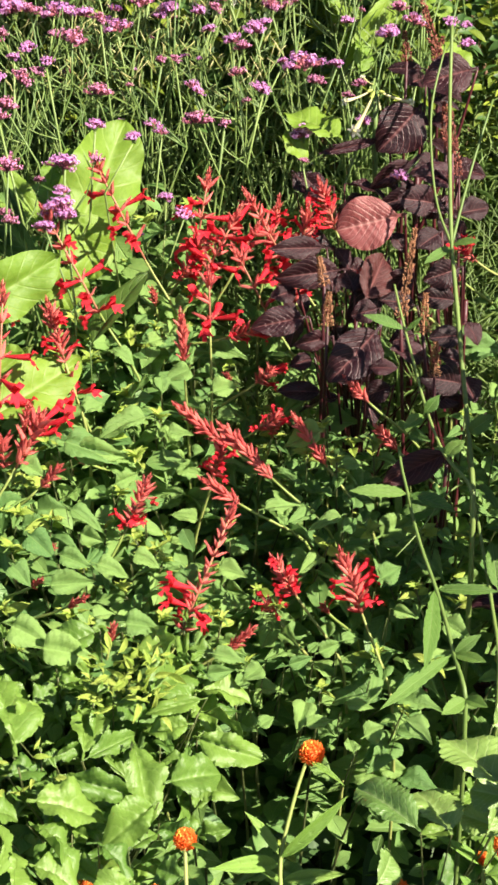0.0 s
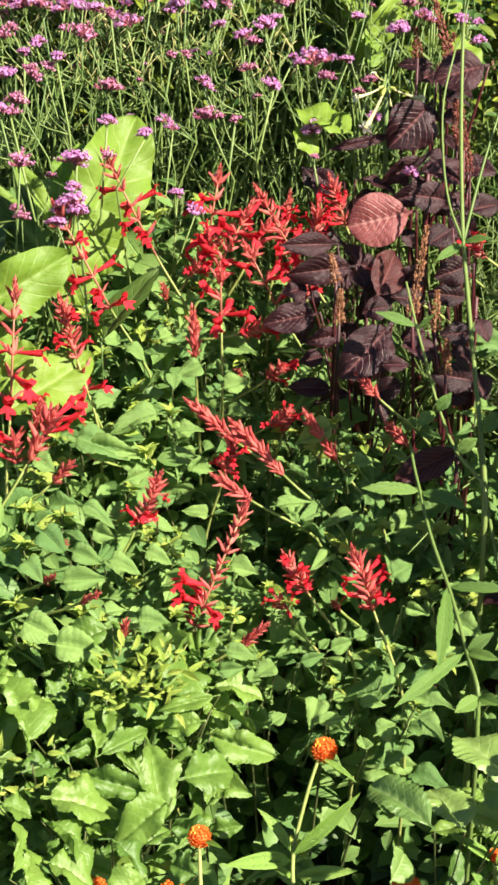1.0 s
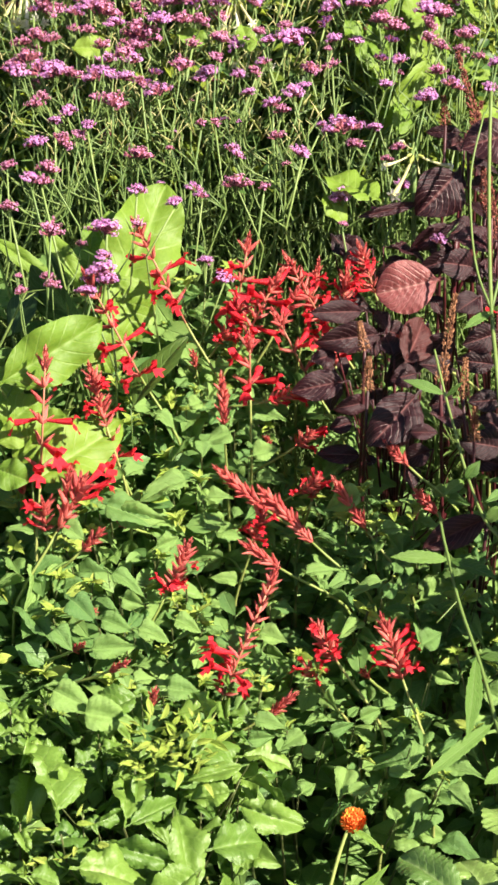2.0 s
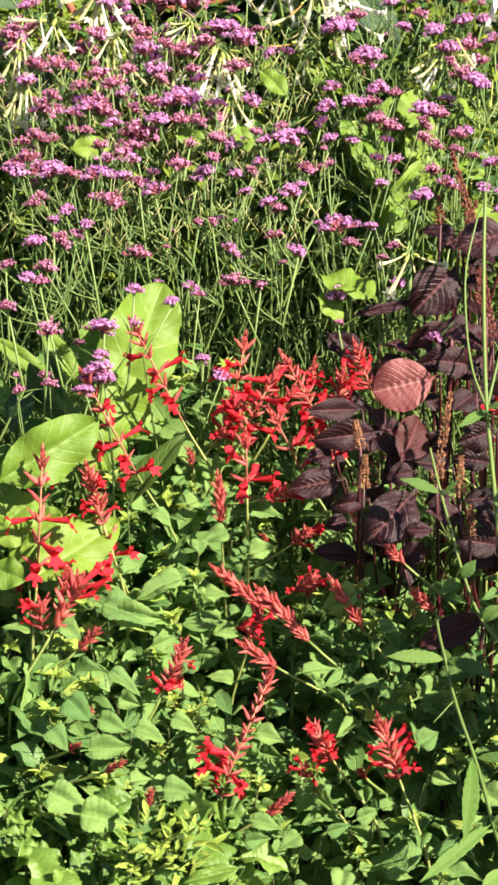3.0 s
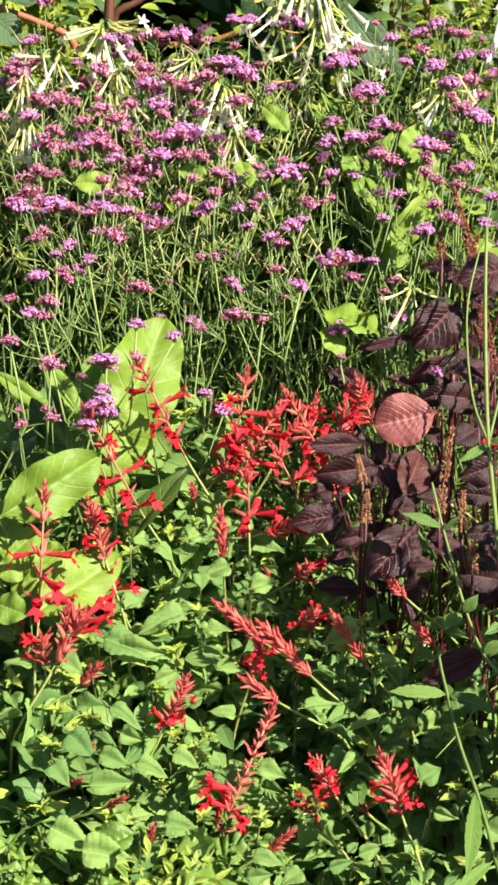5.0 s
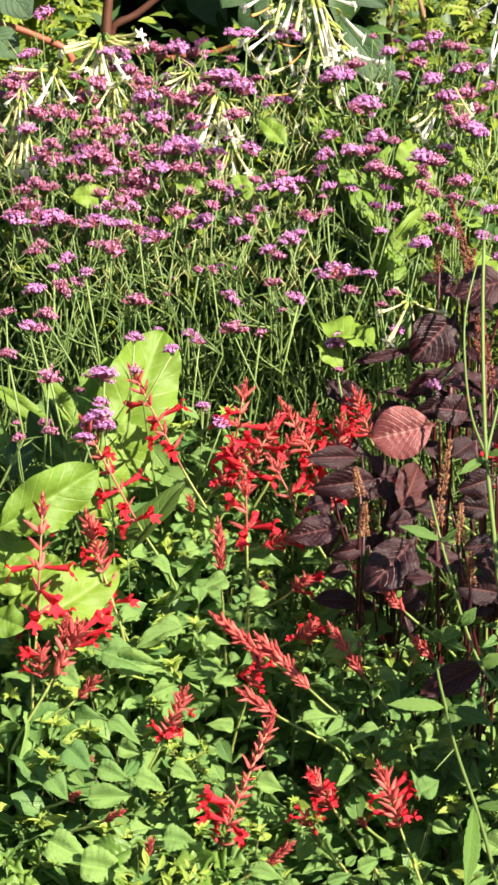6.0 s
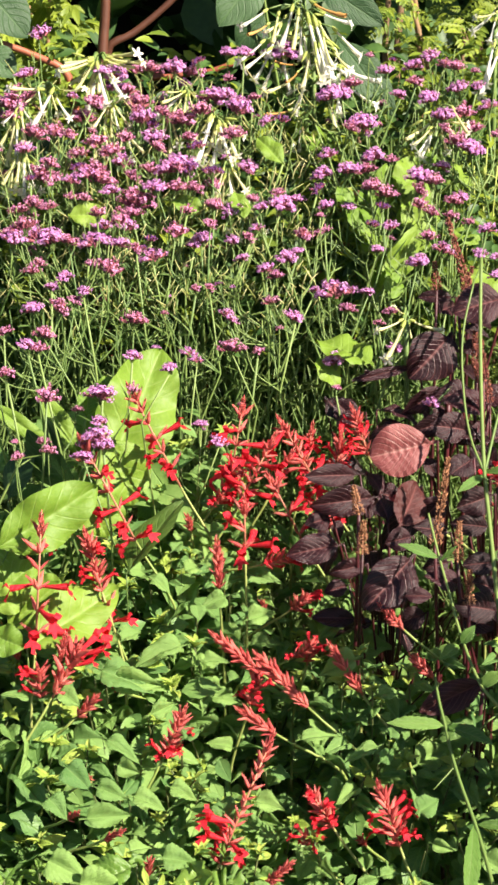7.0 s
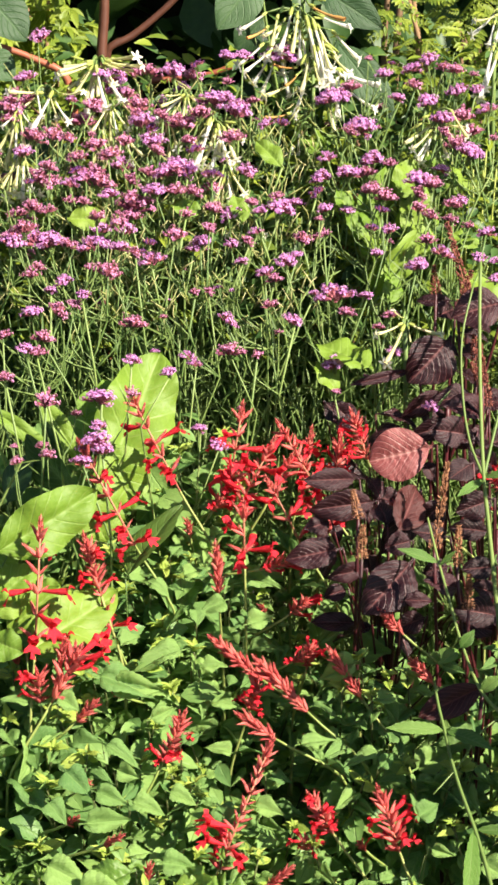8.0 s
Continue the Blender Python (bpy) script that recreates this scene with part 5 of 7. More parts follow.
# ---- flowering tobacco with hanging trumpets ----
tobacco_panicle((0.081, 2.495, 1.338), [
    ((0.067, 2.496, 1.323), (0.05, 2.474, 1.271), 't'),
    ((0.049, 2.502, 1.315), (0.04, 2.475, 1.277), 'p'),
    ((0.037, 2.5, 1.299), (0.008, 2.474, 1.288), 's'),
    ((0.039, 2.476, 1.271), (0.003, 2.461, 1.245), 't'),
    ((0.038, 2.507, 1.26), (0.017, 2.487, 1.227), 't'),
    ((0.045, 2.506, 1.255), (0.027, 2.499, 1.212), 't'),
    ((0.054, 2.491, 1.262), (0.064, 2.481, 1.212), 't'),
    ((0.08, 2.493, 1.29), (0.088, 2.476, 1.246), 't'),
    ((0.084, 2.475, 1.315), (0.107, 2.466, 1.23), 't'),
    ((0.093, 2.485, 1.31), (0.119, 2.459, 1.232), 't'),
    ((0.098, 2.501, 1.304), (0.126, 2.493, 1.257), 'p'),
    ((0.119, 2.502, 1.293), (0.156, 2.495, 1.255), 't'),
    ((0.102, 2.496, 1.313), (0.143, 2.489, 1.299), 't'),
    ((0.088, 2.475, 1.33), (0.133, 2.45, 1.315), 's'),
    ((0.073, 2.482, 1.248), (0.043, 2.473, 1.254), 's'),
    ((0.06, 2.508, 1.308), (0.03, 2.483, 1.289), 'p'),
    ((0.074, 2.485, 1.319), (0.066, 2.458, 1.271), 'p'),
    ((0.09, 2.493, 1.297), (0.1, 2.473, 1.254), 'p'),
    ((0.105, 2.482, 1.29), (0.117, 2.455, 1.25), 'p'),
    ((0.052, 2.498, 1.299), (0.033, 2.471, 1.263), 't'),
    ((0.064, 2.505, 1.287), (0.055, 2.494, 1.239), 'p'),
    ((0.077, 2.487, 1.304), (0.077, 2.479, 1.256), 't'),
    ((0.087, 2.48, 1.312), (0.096, 2.474, 1.266), 't'),
    ((0.034, 2.485, 1.319), (-0.001, 2.467, 1.299), 't'),
    ((0.03, 2.475, 1.281), (-0.004, 2.455, 1.257), 't'),
], 'tall tobacco with a drooping fan of white trumpet flowers')
tobacco_panicle((0.093, 2.48, 1.291), [
    ((0.086, 2.471, 1.241), (0.069, 2.46, 1.188), 't'),
    ((0.075, 2.488, 1.181), (0.064, 2.472, 1.131), 't'),
    ((0.077, 2.471, 1.173), (0.074, 2.455, 1.123), 't'),
    ((0.108, 2.484, 1.255), (0.137, 2.479, 1.235), 't'),
    ((0.126, 2.493, 1.245), (0.183, 2.489, 1.223), 't'),
    ((0.129, 2.485, 1.243), (0.127, 2.461, 1.187), 't'),
    ((0.138, 2.461, 1.225), (0.174, 2.438, 1.202), 't'),
    ((0.114, 2.472, 1.226), (0.122, 2.455, 1.169), 'p'),
    ((0.066, 2.46, 1.193), (0.027, 2.455, 1.189), 's'),
    ((0.095, 2.466, 1.257), (0.103, 2.439, 1.232), 'p'),
    ((0.11, 2.467, 1.242), (0.117, 2.445, 1.212), 'p'),
    ((0.118, 2.492, 1.267), (0.141, 2.465, 1.244), 'p'),
    ((0.087, 2.472, 1.263), (0.078, 2.459, 1.221), 'p'),
    ((0.1, 2.478, 1.277), (0.11, 2.455, 1.238), 't'),
    ((0.074, 2.464, 1.243), (0.057, 2.442, 1.232), 's'),
    ((0.07, 2.487, 1.231), (0.03, 2.462, 1.215), 'p'),
], 'tall tobacco with long white hanging trumpets')
tobacco_panicle((0.335, 2.515, 1.311), [
    ((0.339, 2.526, 1.317), (0.304, 2.518, 1.284), 't'),
    ((0.335, 2.523, 1.302), (0.326, 2.503, 1.273), 't'),
    ((0.340, 2.523, 1.295), (0.335, 2.506, 1.279), 't'),
    ((0.333, 2.513, 1.274), (0.321, 2.501, 1.217), 't'),
    ((0.340, 2.515, 1.263), (0.314, 2.491, 1.206), 't'),
    ((0.341, 2.499, 1.291), (0.348, 2.472, 1.229), 't'),
    ((0.337, 2.506, 1.312), (0.303, 2.490, 1.307), 'p'),
], "tall tobacco with white trumpets at the shrub's edge")
tobacco_panicle((-0.184, 2.445, 1.265), [
    ((-0.189, 2.426, 1.264), (-0.232, 2.4, 1.254), 'p'),
    ((-0.189, 2.428, 1.261), (-0.213, 2.416, 1.226), 'p'),
    ((-0.187, 2.446, 1.258), (-0.199, 2.42, 1.212), 'p'),
    ((-0.183, 2.437, 1.257), (-0.182, 2.41, 1.225), 'p'),
    ((-0.181, 2.444, 1.258), (-0.155, 2.432, 1.218), 't'),
    ((-0.176, 2.436, 1.262), (-0.137, 2.428, 1.254), 'p'),
    ((-0.172, 2.428, 1.267), (-0.125, 2.42, 1.262), 'p'),
    ((-0.177, 2.448, 1.265), (-0.132, 2.421, 1.273), 'p'),
    ((-0.188, 2.43, 1.265), (-0.225, 2.425, 1.26), 'p'),
    ((-0.188, 2.459, 1.257), (-0.209, 2.442, 1.233), 'p'),
    ((-0.183, 2.439, 1.261), (-0.19, 2.429, 1.235), 'p'),
    ((-0.177, 2.445, 1.26), (-0.161, 2.421, 1.238), 'p'),
    ((-0.175, 2.44, 1.263), (-0.143, 2.426, 1.263), 'p'),
    ((-0.189, 2.427, 1.267), (-0.229, 2.401, 1.259), 'p'),
    ((-0.185, 2.426, 1.261), (-0.173, 2.41, 1.21), 't'),
    ((-0.188, 2.454, 1.258), (-0.223, 2.446, 1.228), 'p'),
    ((-0.186, 2.45, 1.257), (-0.196, 2.423, 1.2), 't'),
], 'tobacco with a fan of pale yellow trumpets and buds')
tobacco_panicle((-0.248, 2.412, 1.238), [
    ((-0.251, 2.413, 1.229), (-0.294, 2.391, 1.235), 'p'),
    ((-0.258, 2.396, 1.235), (-0.252, 2.381, 1.205), 't'),
    ((-0.238, 2.397, 1.234), (-0.264, 2.373, 1.19), 't'),
    ((-0.23, 2.402, 1.23), (-0.198, 2.387, 1.235), 'p'),
    ((-0.26, 2.426, 1.223), (-0.286, 2.402, 1.207), 'p'),
    ((-0.245, 2.425, 1.224), (-0.235, 2.41, 1.197), 'p'),
    ((-0.238, 2.409, 1.224), (-0.218, 2.387, 1.197), 't'),
], 'tobacco with cream trumpets among verbena')
tobacco_panicle((-0.283, 2.402, 1.214), [
    ((-0.284, 2.398, 1.209), (-0.303, 2.387, 1.191), 't'),
    ((-0.287, 2.396, 1.205), (-0.301, 2.388, 1.135), 'p'),
    ((-0.281, 2.395, 1.206), (-0.274, 2.367, 1.167), 'p'),
    ((-0.281, 2.415, 1.205), (-0.264, 2.396, 1.187), 't'),
    ((-0.289, 2.399, 1.195), (-0.308, 2.387, 1.163), 'p'),
    ((-0.285, 2.385, 1.192), (-0.287, 2.374, 1.145), 't'),
], 'tobacco with cream trumpets in the verbena drift')
tobacco_panicle((-0.279, 2.372, 1.166), [
    ((-0.29, 2.379, 1.158), (-0.299, 2.354, 1.104), 'p'),
    ((-0.28, 2.364, 1.157), (-0.285, 2.341, 1.115), 'p'),
    ((-0.273, 2.378, 1.148), (-0.266, 2.358, 1.116), 't'),
    ((-0.266, 2.375, 1.145), (-0.255, 2.352, 1.111), 't'),
    ((-0.285, 2.364, 1.154), (-0.302, 2.343, 1.122), 'p'),
    ((-0.275, 2.362, 1.155), (-0.276, 2.346, 1.108), 't'),
    ((-0.264, 2.378, 1.147), (-0.245, 2.358, 1.124), 't'),
], 'tobacco with cream trumpets in the verbena drift')
tobacco_panicle((-0.073, 2.442, 1.225), [
    ((-0.072, 2.432, 1.223), (-0.102, 2.405, 1.213), 'p'),
    ((-0.075, 2.444, 1.217), (-0.088, 2.426, 1.198), 'p'),
    ((-0.068, 2.422, 1.221), (-0.06, 2.405, 1.201), 'p'),
    ((-0.078, 2.431, 1.223), (-0.096, 2.41, 1.226), 'p'),
    ((-0.063, 2.438, 1.221), (-0.052, 2.414, 1.208), 'p'),
    ((-0.072, 2.444, 1.217), (-0.075, 2.421, 1.195), 'p'),
    ((-0.069, 2.434, 1.221), (-0.045, 2.414, 1.221), 'p'),
    ((-0.075, 2.447, 1.218), (-0.109, 2.423, 1.194), 't'),
], 'tobacco with yellowish budding trumpets')
tobacco_panicle((-0.037, 2.402, 1.206), [
    ((-0.039, 2.394, 1.201), (-0.058, 2.37, 1.143), 't'),
    ((-0.032, 2.412, 1.195), (-0.04, 2.391, 1.161), 'p'),
    ((-0.026, 2.415, 1.191), (-0.029, 2.388, 1.153), 'p'),
    ((-0.037, 2.4, 1.191), (-0.052, 2.383, 1.168), 'p'),
    ((-0.023, 2.388, 1.19), (-0.007, 2.364, 1.152), 'p'),
    ((-0.035, 2.414, 1.187), (-0.019, 2.398, 1.152), 't'),
    ((-0.027, 2.406, 1.182), (-0.038, 2.384, 1.135), 't'),
    ((-0.021, 2.407, 1.191), (0.003, 2.399, 1.169), 'p'),
    ((-0.041, 2.409, 1.193), (-0.065, 2.391, 1.162), 'p'),
    ((-0.031, 2.405, 1.193), (-0.013, 2.391, 1.133), 't'),
    ((-0.035, 2.403, 1.197), (-0.045, 2.381, 1.179), 't'),
    ((-0.03, 2.404, 1.186), (-0.05, 2.382, 1.145), 'p'),
], 'tobacco with cream trumpets behind purple verbena')
tobacco_panicle((-0.019, 2.362, 1.145), [
    ((-0.023, 2.343, 1.143), (-0.032, 2.335, 1.112), 'p'),
    ((-0.018, 2.357, 1.139), (-0.013, 2.337, 1.11), 't'),
    ((-0.013, 2.349, 1.14), (0.004, 2.329, 1.117), 'p'),
    ((-0.019, 2.363, 1.134), (-0.026, 2.358, 1.096), 'p'),
    ((-0.016, 2.358, 1.133), (-0.005, 2.349, 1.09), 'p'),
    ((-0.024, 2.344, 1.141), (-0.046, 2.337, 1.123), 'p'),
    ((-0.012, 2.353, 1.137), (0.011, 2.344, 1.101), 'p'),
    ((-0.021, 2.349, 1.134), (-0.038, 2.344, 1.092), 'p'),
], 'tobacco with cream trumpets in the verbena drift')
tobacco_panicle((-0.17, 2.432, 1.214), [
    ((-0.171, 2.428, 1.209), (-0.18, 2.415, 1.166), 'p'),
    ((-0.167, 2.433, 1.208), (-0.158, 2.415, 1.171), 't'),
    ((-0.172, 2.42, 1.208), (-0.19, 2.394, 1.182), 'p'),
    ((-0.163, 2.412, 1.209), (-0.143, 2.398, 1.184), 'p'),
    ((-0.168, 2.421, 1.205), (-0.167, 2.408, 1.158), 'p'),
    ((-0.162, 2.416, 1.211), (-0.148, 2.392, 1.224), 't'),
], 'tobacco with cream trumpets in the verbena drift')
tobacco_panicle((-0.149, 2.392, 1.183), [
    ((-0.151, 2.385, 1.18), (-0.158, 2.38, 1.14), 'p'),
    ((-0.146, 2.393, 1.177), (-0.139, 2.387, 1.14), 't'),
    ((-0.155, 2.391, 1.176), (-0.172, 2.378, 1.151), 'p'),
    ((-0.145, 2.392, 1.175), (-0.124, 2.365, 1.158), 'p'),
], 'tobacco with cream trumpets in the verbena drift')
tobacco_panicle((-0.18, 2.392, 1.183), [
    ((-0.181, 2.4, 1.177), (-0.19, 2.386, 1.142), 'p'),
    ((-0.176, 2.4, 1.177), (-0.168, 2.38, 1.149), 'p'),
    ((-0.182, 2.385, 1.174), (-0.201, 2.377, 1.153), 'p'),
], 'tobacco with cream trumpets in the verbena drift')
tobacco_panicle((-0.094, 2.412, 1.194), [
    ((-0.094, 2.412, 1.191), (-0.106, 2.395, 1.16), 'p'),
    ((-0.091, 2.425, 1.188), (-0.081, 2.397, 1.159), 'p'),
    ((-0.097, 2.413, 1.187), (-0.117, 2.4, 1.179), 't'),
    ((-0.093, 2.422, 1.184), (-0.094, 2.418, 1.142), 'p'),
], 'tobacco with cream trumpets in the verbena drift')
tobacco_panicle((0.006, 2.332, 1.094), [
    ((0.004, 2.316, 1.092), (-0.005, 2.298, 1.061), 'p'),
    ((0.01, 2.333, 1.088), (0.014, 2.326, 1.053), 'p'),
    ((0.001, 2.333, 1.085), (-0.019, 2.308, 1.07), 'p'),
    ((0.011, 2.325, 1.087), (0.03, 2.31, 1.068), 'p'),
], 'tobacco with cream trumpets in the verbena drift')
tobacco_panicle((0.247, 2.392, 1.199), [
    ((0.24, 2.38, 1.18), (0.223, 2.369, 1.154), 't'),
    ((0.259, 2.405, 1.204), (0.268, 2.392, 1.166), 'p'),
    ((0.246, 2.405, 1.19), (0.208, 2.379, 1.17), 'p'),
    ((0.251, 2.392, 1.193), (0.287, 2.382, 1.188), 'p'),
    ((0.24, 2.405, 1.167), (0.238, 2.389, 1.138), 'p'),
    ((0.265, 2.386, 1.211), (0.286, 2.374, 1.178), 'p'),
    ((0.249, 2.405, 1.185), (0.236, 2.39, 1.16), 't'),
    ((0.252, 2.382, 1.19), (0.26, 2.366, 1.156), 'p'),
    ((0.241, 2.376, 1.188), (0.215, 2.357, 1.167), 'p'),
    ((0.255, 2.387, 1.195), (0.277, 2.376, 1.167), 'p'),
    ((0.244, 2.399, 1.179), (0.228, 2.375, 1.147), 't'),
], 'tobacco with faded cream trumpets')
tobacco_panicle((0.189, 2.09, 1.026), [
    ((0.183, 2.07, 1.027), (0.151, 2.054, 1.019), 'p'),
    ((0.186, 2.079, 1.022), (0.163, 2.053, 0.984), 'p'),
    ((0.193, 2.097, 1.018), (0.231, 2.087, 1.008), 'p'),
    ((0.185, 2.079, 1.03), (0.172, 2.071, 1.043), 'p'),
    ((0.193, 2.104, 1.013), (0.195, 2.093, 0.997), 'p'),
], 'tobacco with a few long cream trumpets spread like a star')
leafy_plant('tobacco_plant', (-0.053, 2.369, 0.0), (-0.053, 2.339, 1.006), [
    ((-0.216, 2.291, 1.095), (-0.168, 2.296, 1.096), 0.032),
    ((-0.048, 2.305, 1.098), (-0.089, 2.313, 1.110), 0.026),
    ((0.001, 2.296, 1.086), (-0.007, 2.324, 1.120), 0.026),
    ((0.051, 2.344, 1.146), (0.021, 2.370, 1.180), 0.027),
], TOBACCO, 'flowering tobacco with bright leaves behind the verbena heads', 'plant', 'green_stem', 0.006, up=(0.3, -0.8, 0.6))


# ---- purple amaranth ----
leafy_plant('amaranth', (0.239, 2.109, 0.0), (0.239, 2.079, 0.937), [
    ((0.216, 1.969, 0.916), (0.141, 1.960, 0.901), 0.060, RED),
    ((0.241, 2.087, 1.006), (0.199, 2.050, 0.965), 0.060),
    ((0.302, 2.08, 1.049), (0.243, 2.06, 1.042), 0.05),
    ((0.305, 2.108, 1.037), (0.246, 2.111, 1.031), 0.036),
    ((0.252, 2.147, 1.030), (0.206, 2.153, 1.031), 0.017),
    ((0.204, 2.079, 0.969), (0.125, 2.070, 0.953), 0.013),
    ((0.197, 1.947, 0.873), (0.161, 1.891, 0.825), 0.041),
    ((0.235, 2.067, 0.948), (0.188, 2.045, 0.923), 0.025),
    ((0.266, 2.014, 0.915), (0.235, 2.006, 0.904), 0.027),
    ((0.238, 2.026, 0.922), (0.191, 2.017, 0.909), 0.023),
], PURPLE, 'purple amaranth with broad veined leaves and one red underside', 'plant', 'red_stem', 0.006, up=(0.25, -0.85, 0.5), loose=0.15)
leafy_plant('amaranth', (0.166, 1.945, 0.0), (0.166, 1.915, 0.794), [
    ((0.107, 1.865, 0.837), (0.05, 1.845, 0.837), 0.034),
    ((0.182, 1.84, 0.838), (0.132, 1.79, 0.798), 0.05),
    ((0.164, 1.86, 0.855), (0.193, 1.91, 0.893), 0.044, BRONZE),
    ((0.146, 1.9, 0.878), (0.083, 1.87, 0.882), 0.034),
    ((0.132, 1.85, 0.821), (0.098, 1.83, 0.821), 0.022),
    ((0.129, 1.95, 0.884), (0.075, 1.92, 0.895), 0.026),
    ((0.156, 1.88, 0.856), (0.15, 1.9, 0.881), 0.028),
    ((0.181, 1.85, 0.853), (0.153, 1.84, 0.851), 0.026),
    ((0.166, 1.8, 0.806), (0.193, 1.79, 0.813), 0.018),
    ((0.126, 1.86, 0.751), (0.074, 1.85, 0.758), 0.024),
    ((0.163, 1.86, 0.761), (0.125, 1.85, 0.779), 0.016),
    ((0.114, 1.87, 0.787), (0.089, 1.86, 0.784), 0.02),
    ((0.198, 1.84, 0.768), (0.165, 1.83, 0.759), 0.026),
    ((0.096, 1.9, 0.855), (0.069, 1.88, 0.854), 0.022),
], PURPLE, 'purple amaranth with dark glossy leaves over the sage', 'plant', 'red_stem', 0.005, up=(0.25, -0.85, 0.5), loose=0.15)
leafy_plant('amaranth', (0.284, 1.971, 0.0), (0.284, 1.941, 0.825), [
    ((0.254, 2.0, 0.917), (0.22, 1.97, 0.935), 0.036),
    ((0.239, 2.02, 0.923), (0.197, 2.0, 0.918), 0.026),
    ((0.256, 1.96, 0.899), (0.23, 1.94, 0.89), 0.03),
    ((0.274, 1.86, 0.818), (0.237, 1.85, 0.819), 0.026),
    ((0.271, 1.82, 0.778), (0.236, 1.8, 0.797), 0.034),
    ((0.218, 1.9, 0.881), (0.195, 1.89, 0.852), 0.03),
    ((0.224, 1.88, 0.843), (0.186, 1.87, 0.857), 0.026),
    ((0.273, 1.9, 0.881), (0.236, 1.88, 0.873), 0.032),
    ((0.269, 1.89, 0.845), (0.23, 1.88, 0.856), 0.026),
    ((0.234, 1.85, 0.796), (0.199, 1.83, 0.816), 0.028),
    ((0.275, 1.86, 0.785), (0.25, 1.85, 0.799), 0.024),
    ((0.281, 2.03, 0.938), (0.232, 2.0, 0.952), 0.034),
    ((0.224, 1.87, 0.814), (0.197, 1.86, 0.812), 0.024),
    ((0.286, 1.98, 0.882), (0.262, 1.97, 0.906), 0.026),
], PURPLE, 'purple amaranth with dark leaves and tan seed spikes', 'plant', 'red_stem', 0.006, up=(0.25, -0.85, 0.5), loose=0.15)
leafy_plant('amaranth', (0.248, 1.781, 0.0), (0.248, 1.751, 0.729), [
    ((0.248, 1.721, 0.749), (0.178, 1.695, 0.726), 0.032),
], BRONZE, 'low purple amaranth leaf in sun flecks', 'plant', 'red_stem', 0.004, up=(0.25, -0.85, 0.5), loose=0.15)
amaranth_spike((0.202, 1.835, 0.848), (0.215, 1.855, 0.941), 't')
amaranth_spike((0.121, 1.84, 0.882), (0.116, 1.86, 0.907), 't')
amaranth_spike((0.124, 1.82, 0.845), (0.126, 1.84, 0.876), 't')
amaranth_spike((0.226, 1.83, 0.831), (0.229, 1.85, 0.87), 't')
amaranth_spike((0.235, 1.79, 0.8), (0.237, 1.81, 0.832), 't')
amaranth_spike((0.268, 2.0, 0.976), (0.257, 2.02, 0.996), 'r')
amaranth_spike((0.279, 2.03, 0.938), (0.269, 2.05, 1.013), 'r')
amaranth_spike((0.267, 2.05, 0.976), (0.265, 2.07, 1.013), 'r')
amaranth_spike((0.265, 2.143, 1.040), (0.241, 2.167, 1.120), 'r')
amaranth_spike((0.227, 2.135, 1.042), (0.224, 2.144, 1.075), 'r')
amaranth_spike((0.252, 2.117, 1.021), (0.267, 2.130, 1.072), 'r')
leafy_plant('amaranth', (0.168, 2.026, 0.0), (0.168, 1.996, 0.791), [
    ((0.142, 2.062, 0.917), (0.108, 2.053, 0.907), 0.022),
    ((0.167, 1.860, 0.744), (0.182, 1.835, 0.729), 0.028),
    ((0.205, 2.022, 0.876), (0.223, 2.005, 0.863), 0.021),
    ((0.274, 1.871, 0.766), (0.290, 1.845, 0.751), 0.028),
    ((0.155, 1.973, 0.785), (0.147, 1.948, 0.764), 0.030),
    ((0.106, 1.943, 0.805), (0.082, 1.924, 0.789), 0.026),
    ((0.196, 2.089, 0.912), (0.249, 2.074, 0.904), 0.031),
    ((0.149, 1.897, 0.729), (0.098, 1.889, 0.720), 0.030),
    ((0.196, 1.985, 0.847), (0.157, 1.976, 0.836), 0.025),
    ((0.150, 1.911, 0.753), (0.187, 1.903, 0.751), 0.020),
    ((0.151, 2.004, 0.801), (0.105, 2.003, 0.797), 0.024),
    ((0.131, 1.997, 0.843), (0.146, 1.974, 0.825), 0.027),
    ((0.163, 1.942, 0.760), (0.141, 1.923, 0.744), 0.026),
], PURPLE, 'purple amaranth with shaded inner leaves', 'plant', 'red_stem', 0.004, up=(0.1, -0.45, 0.9), loose=0.5)
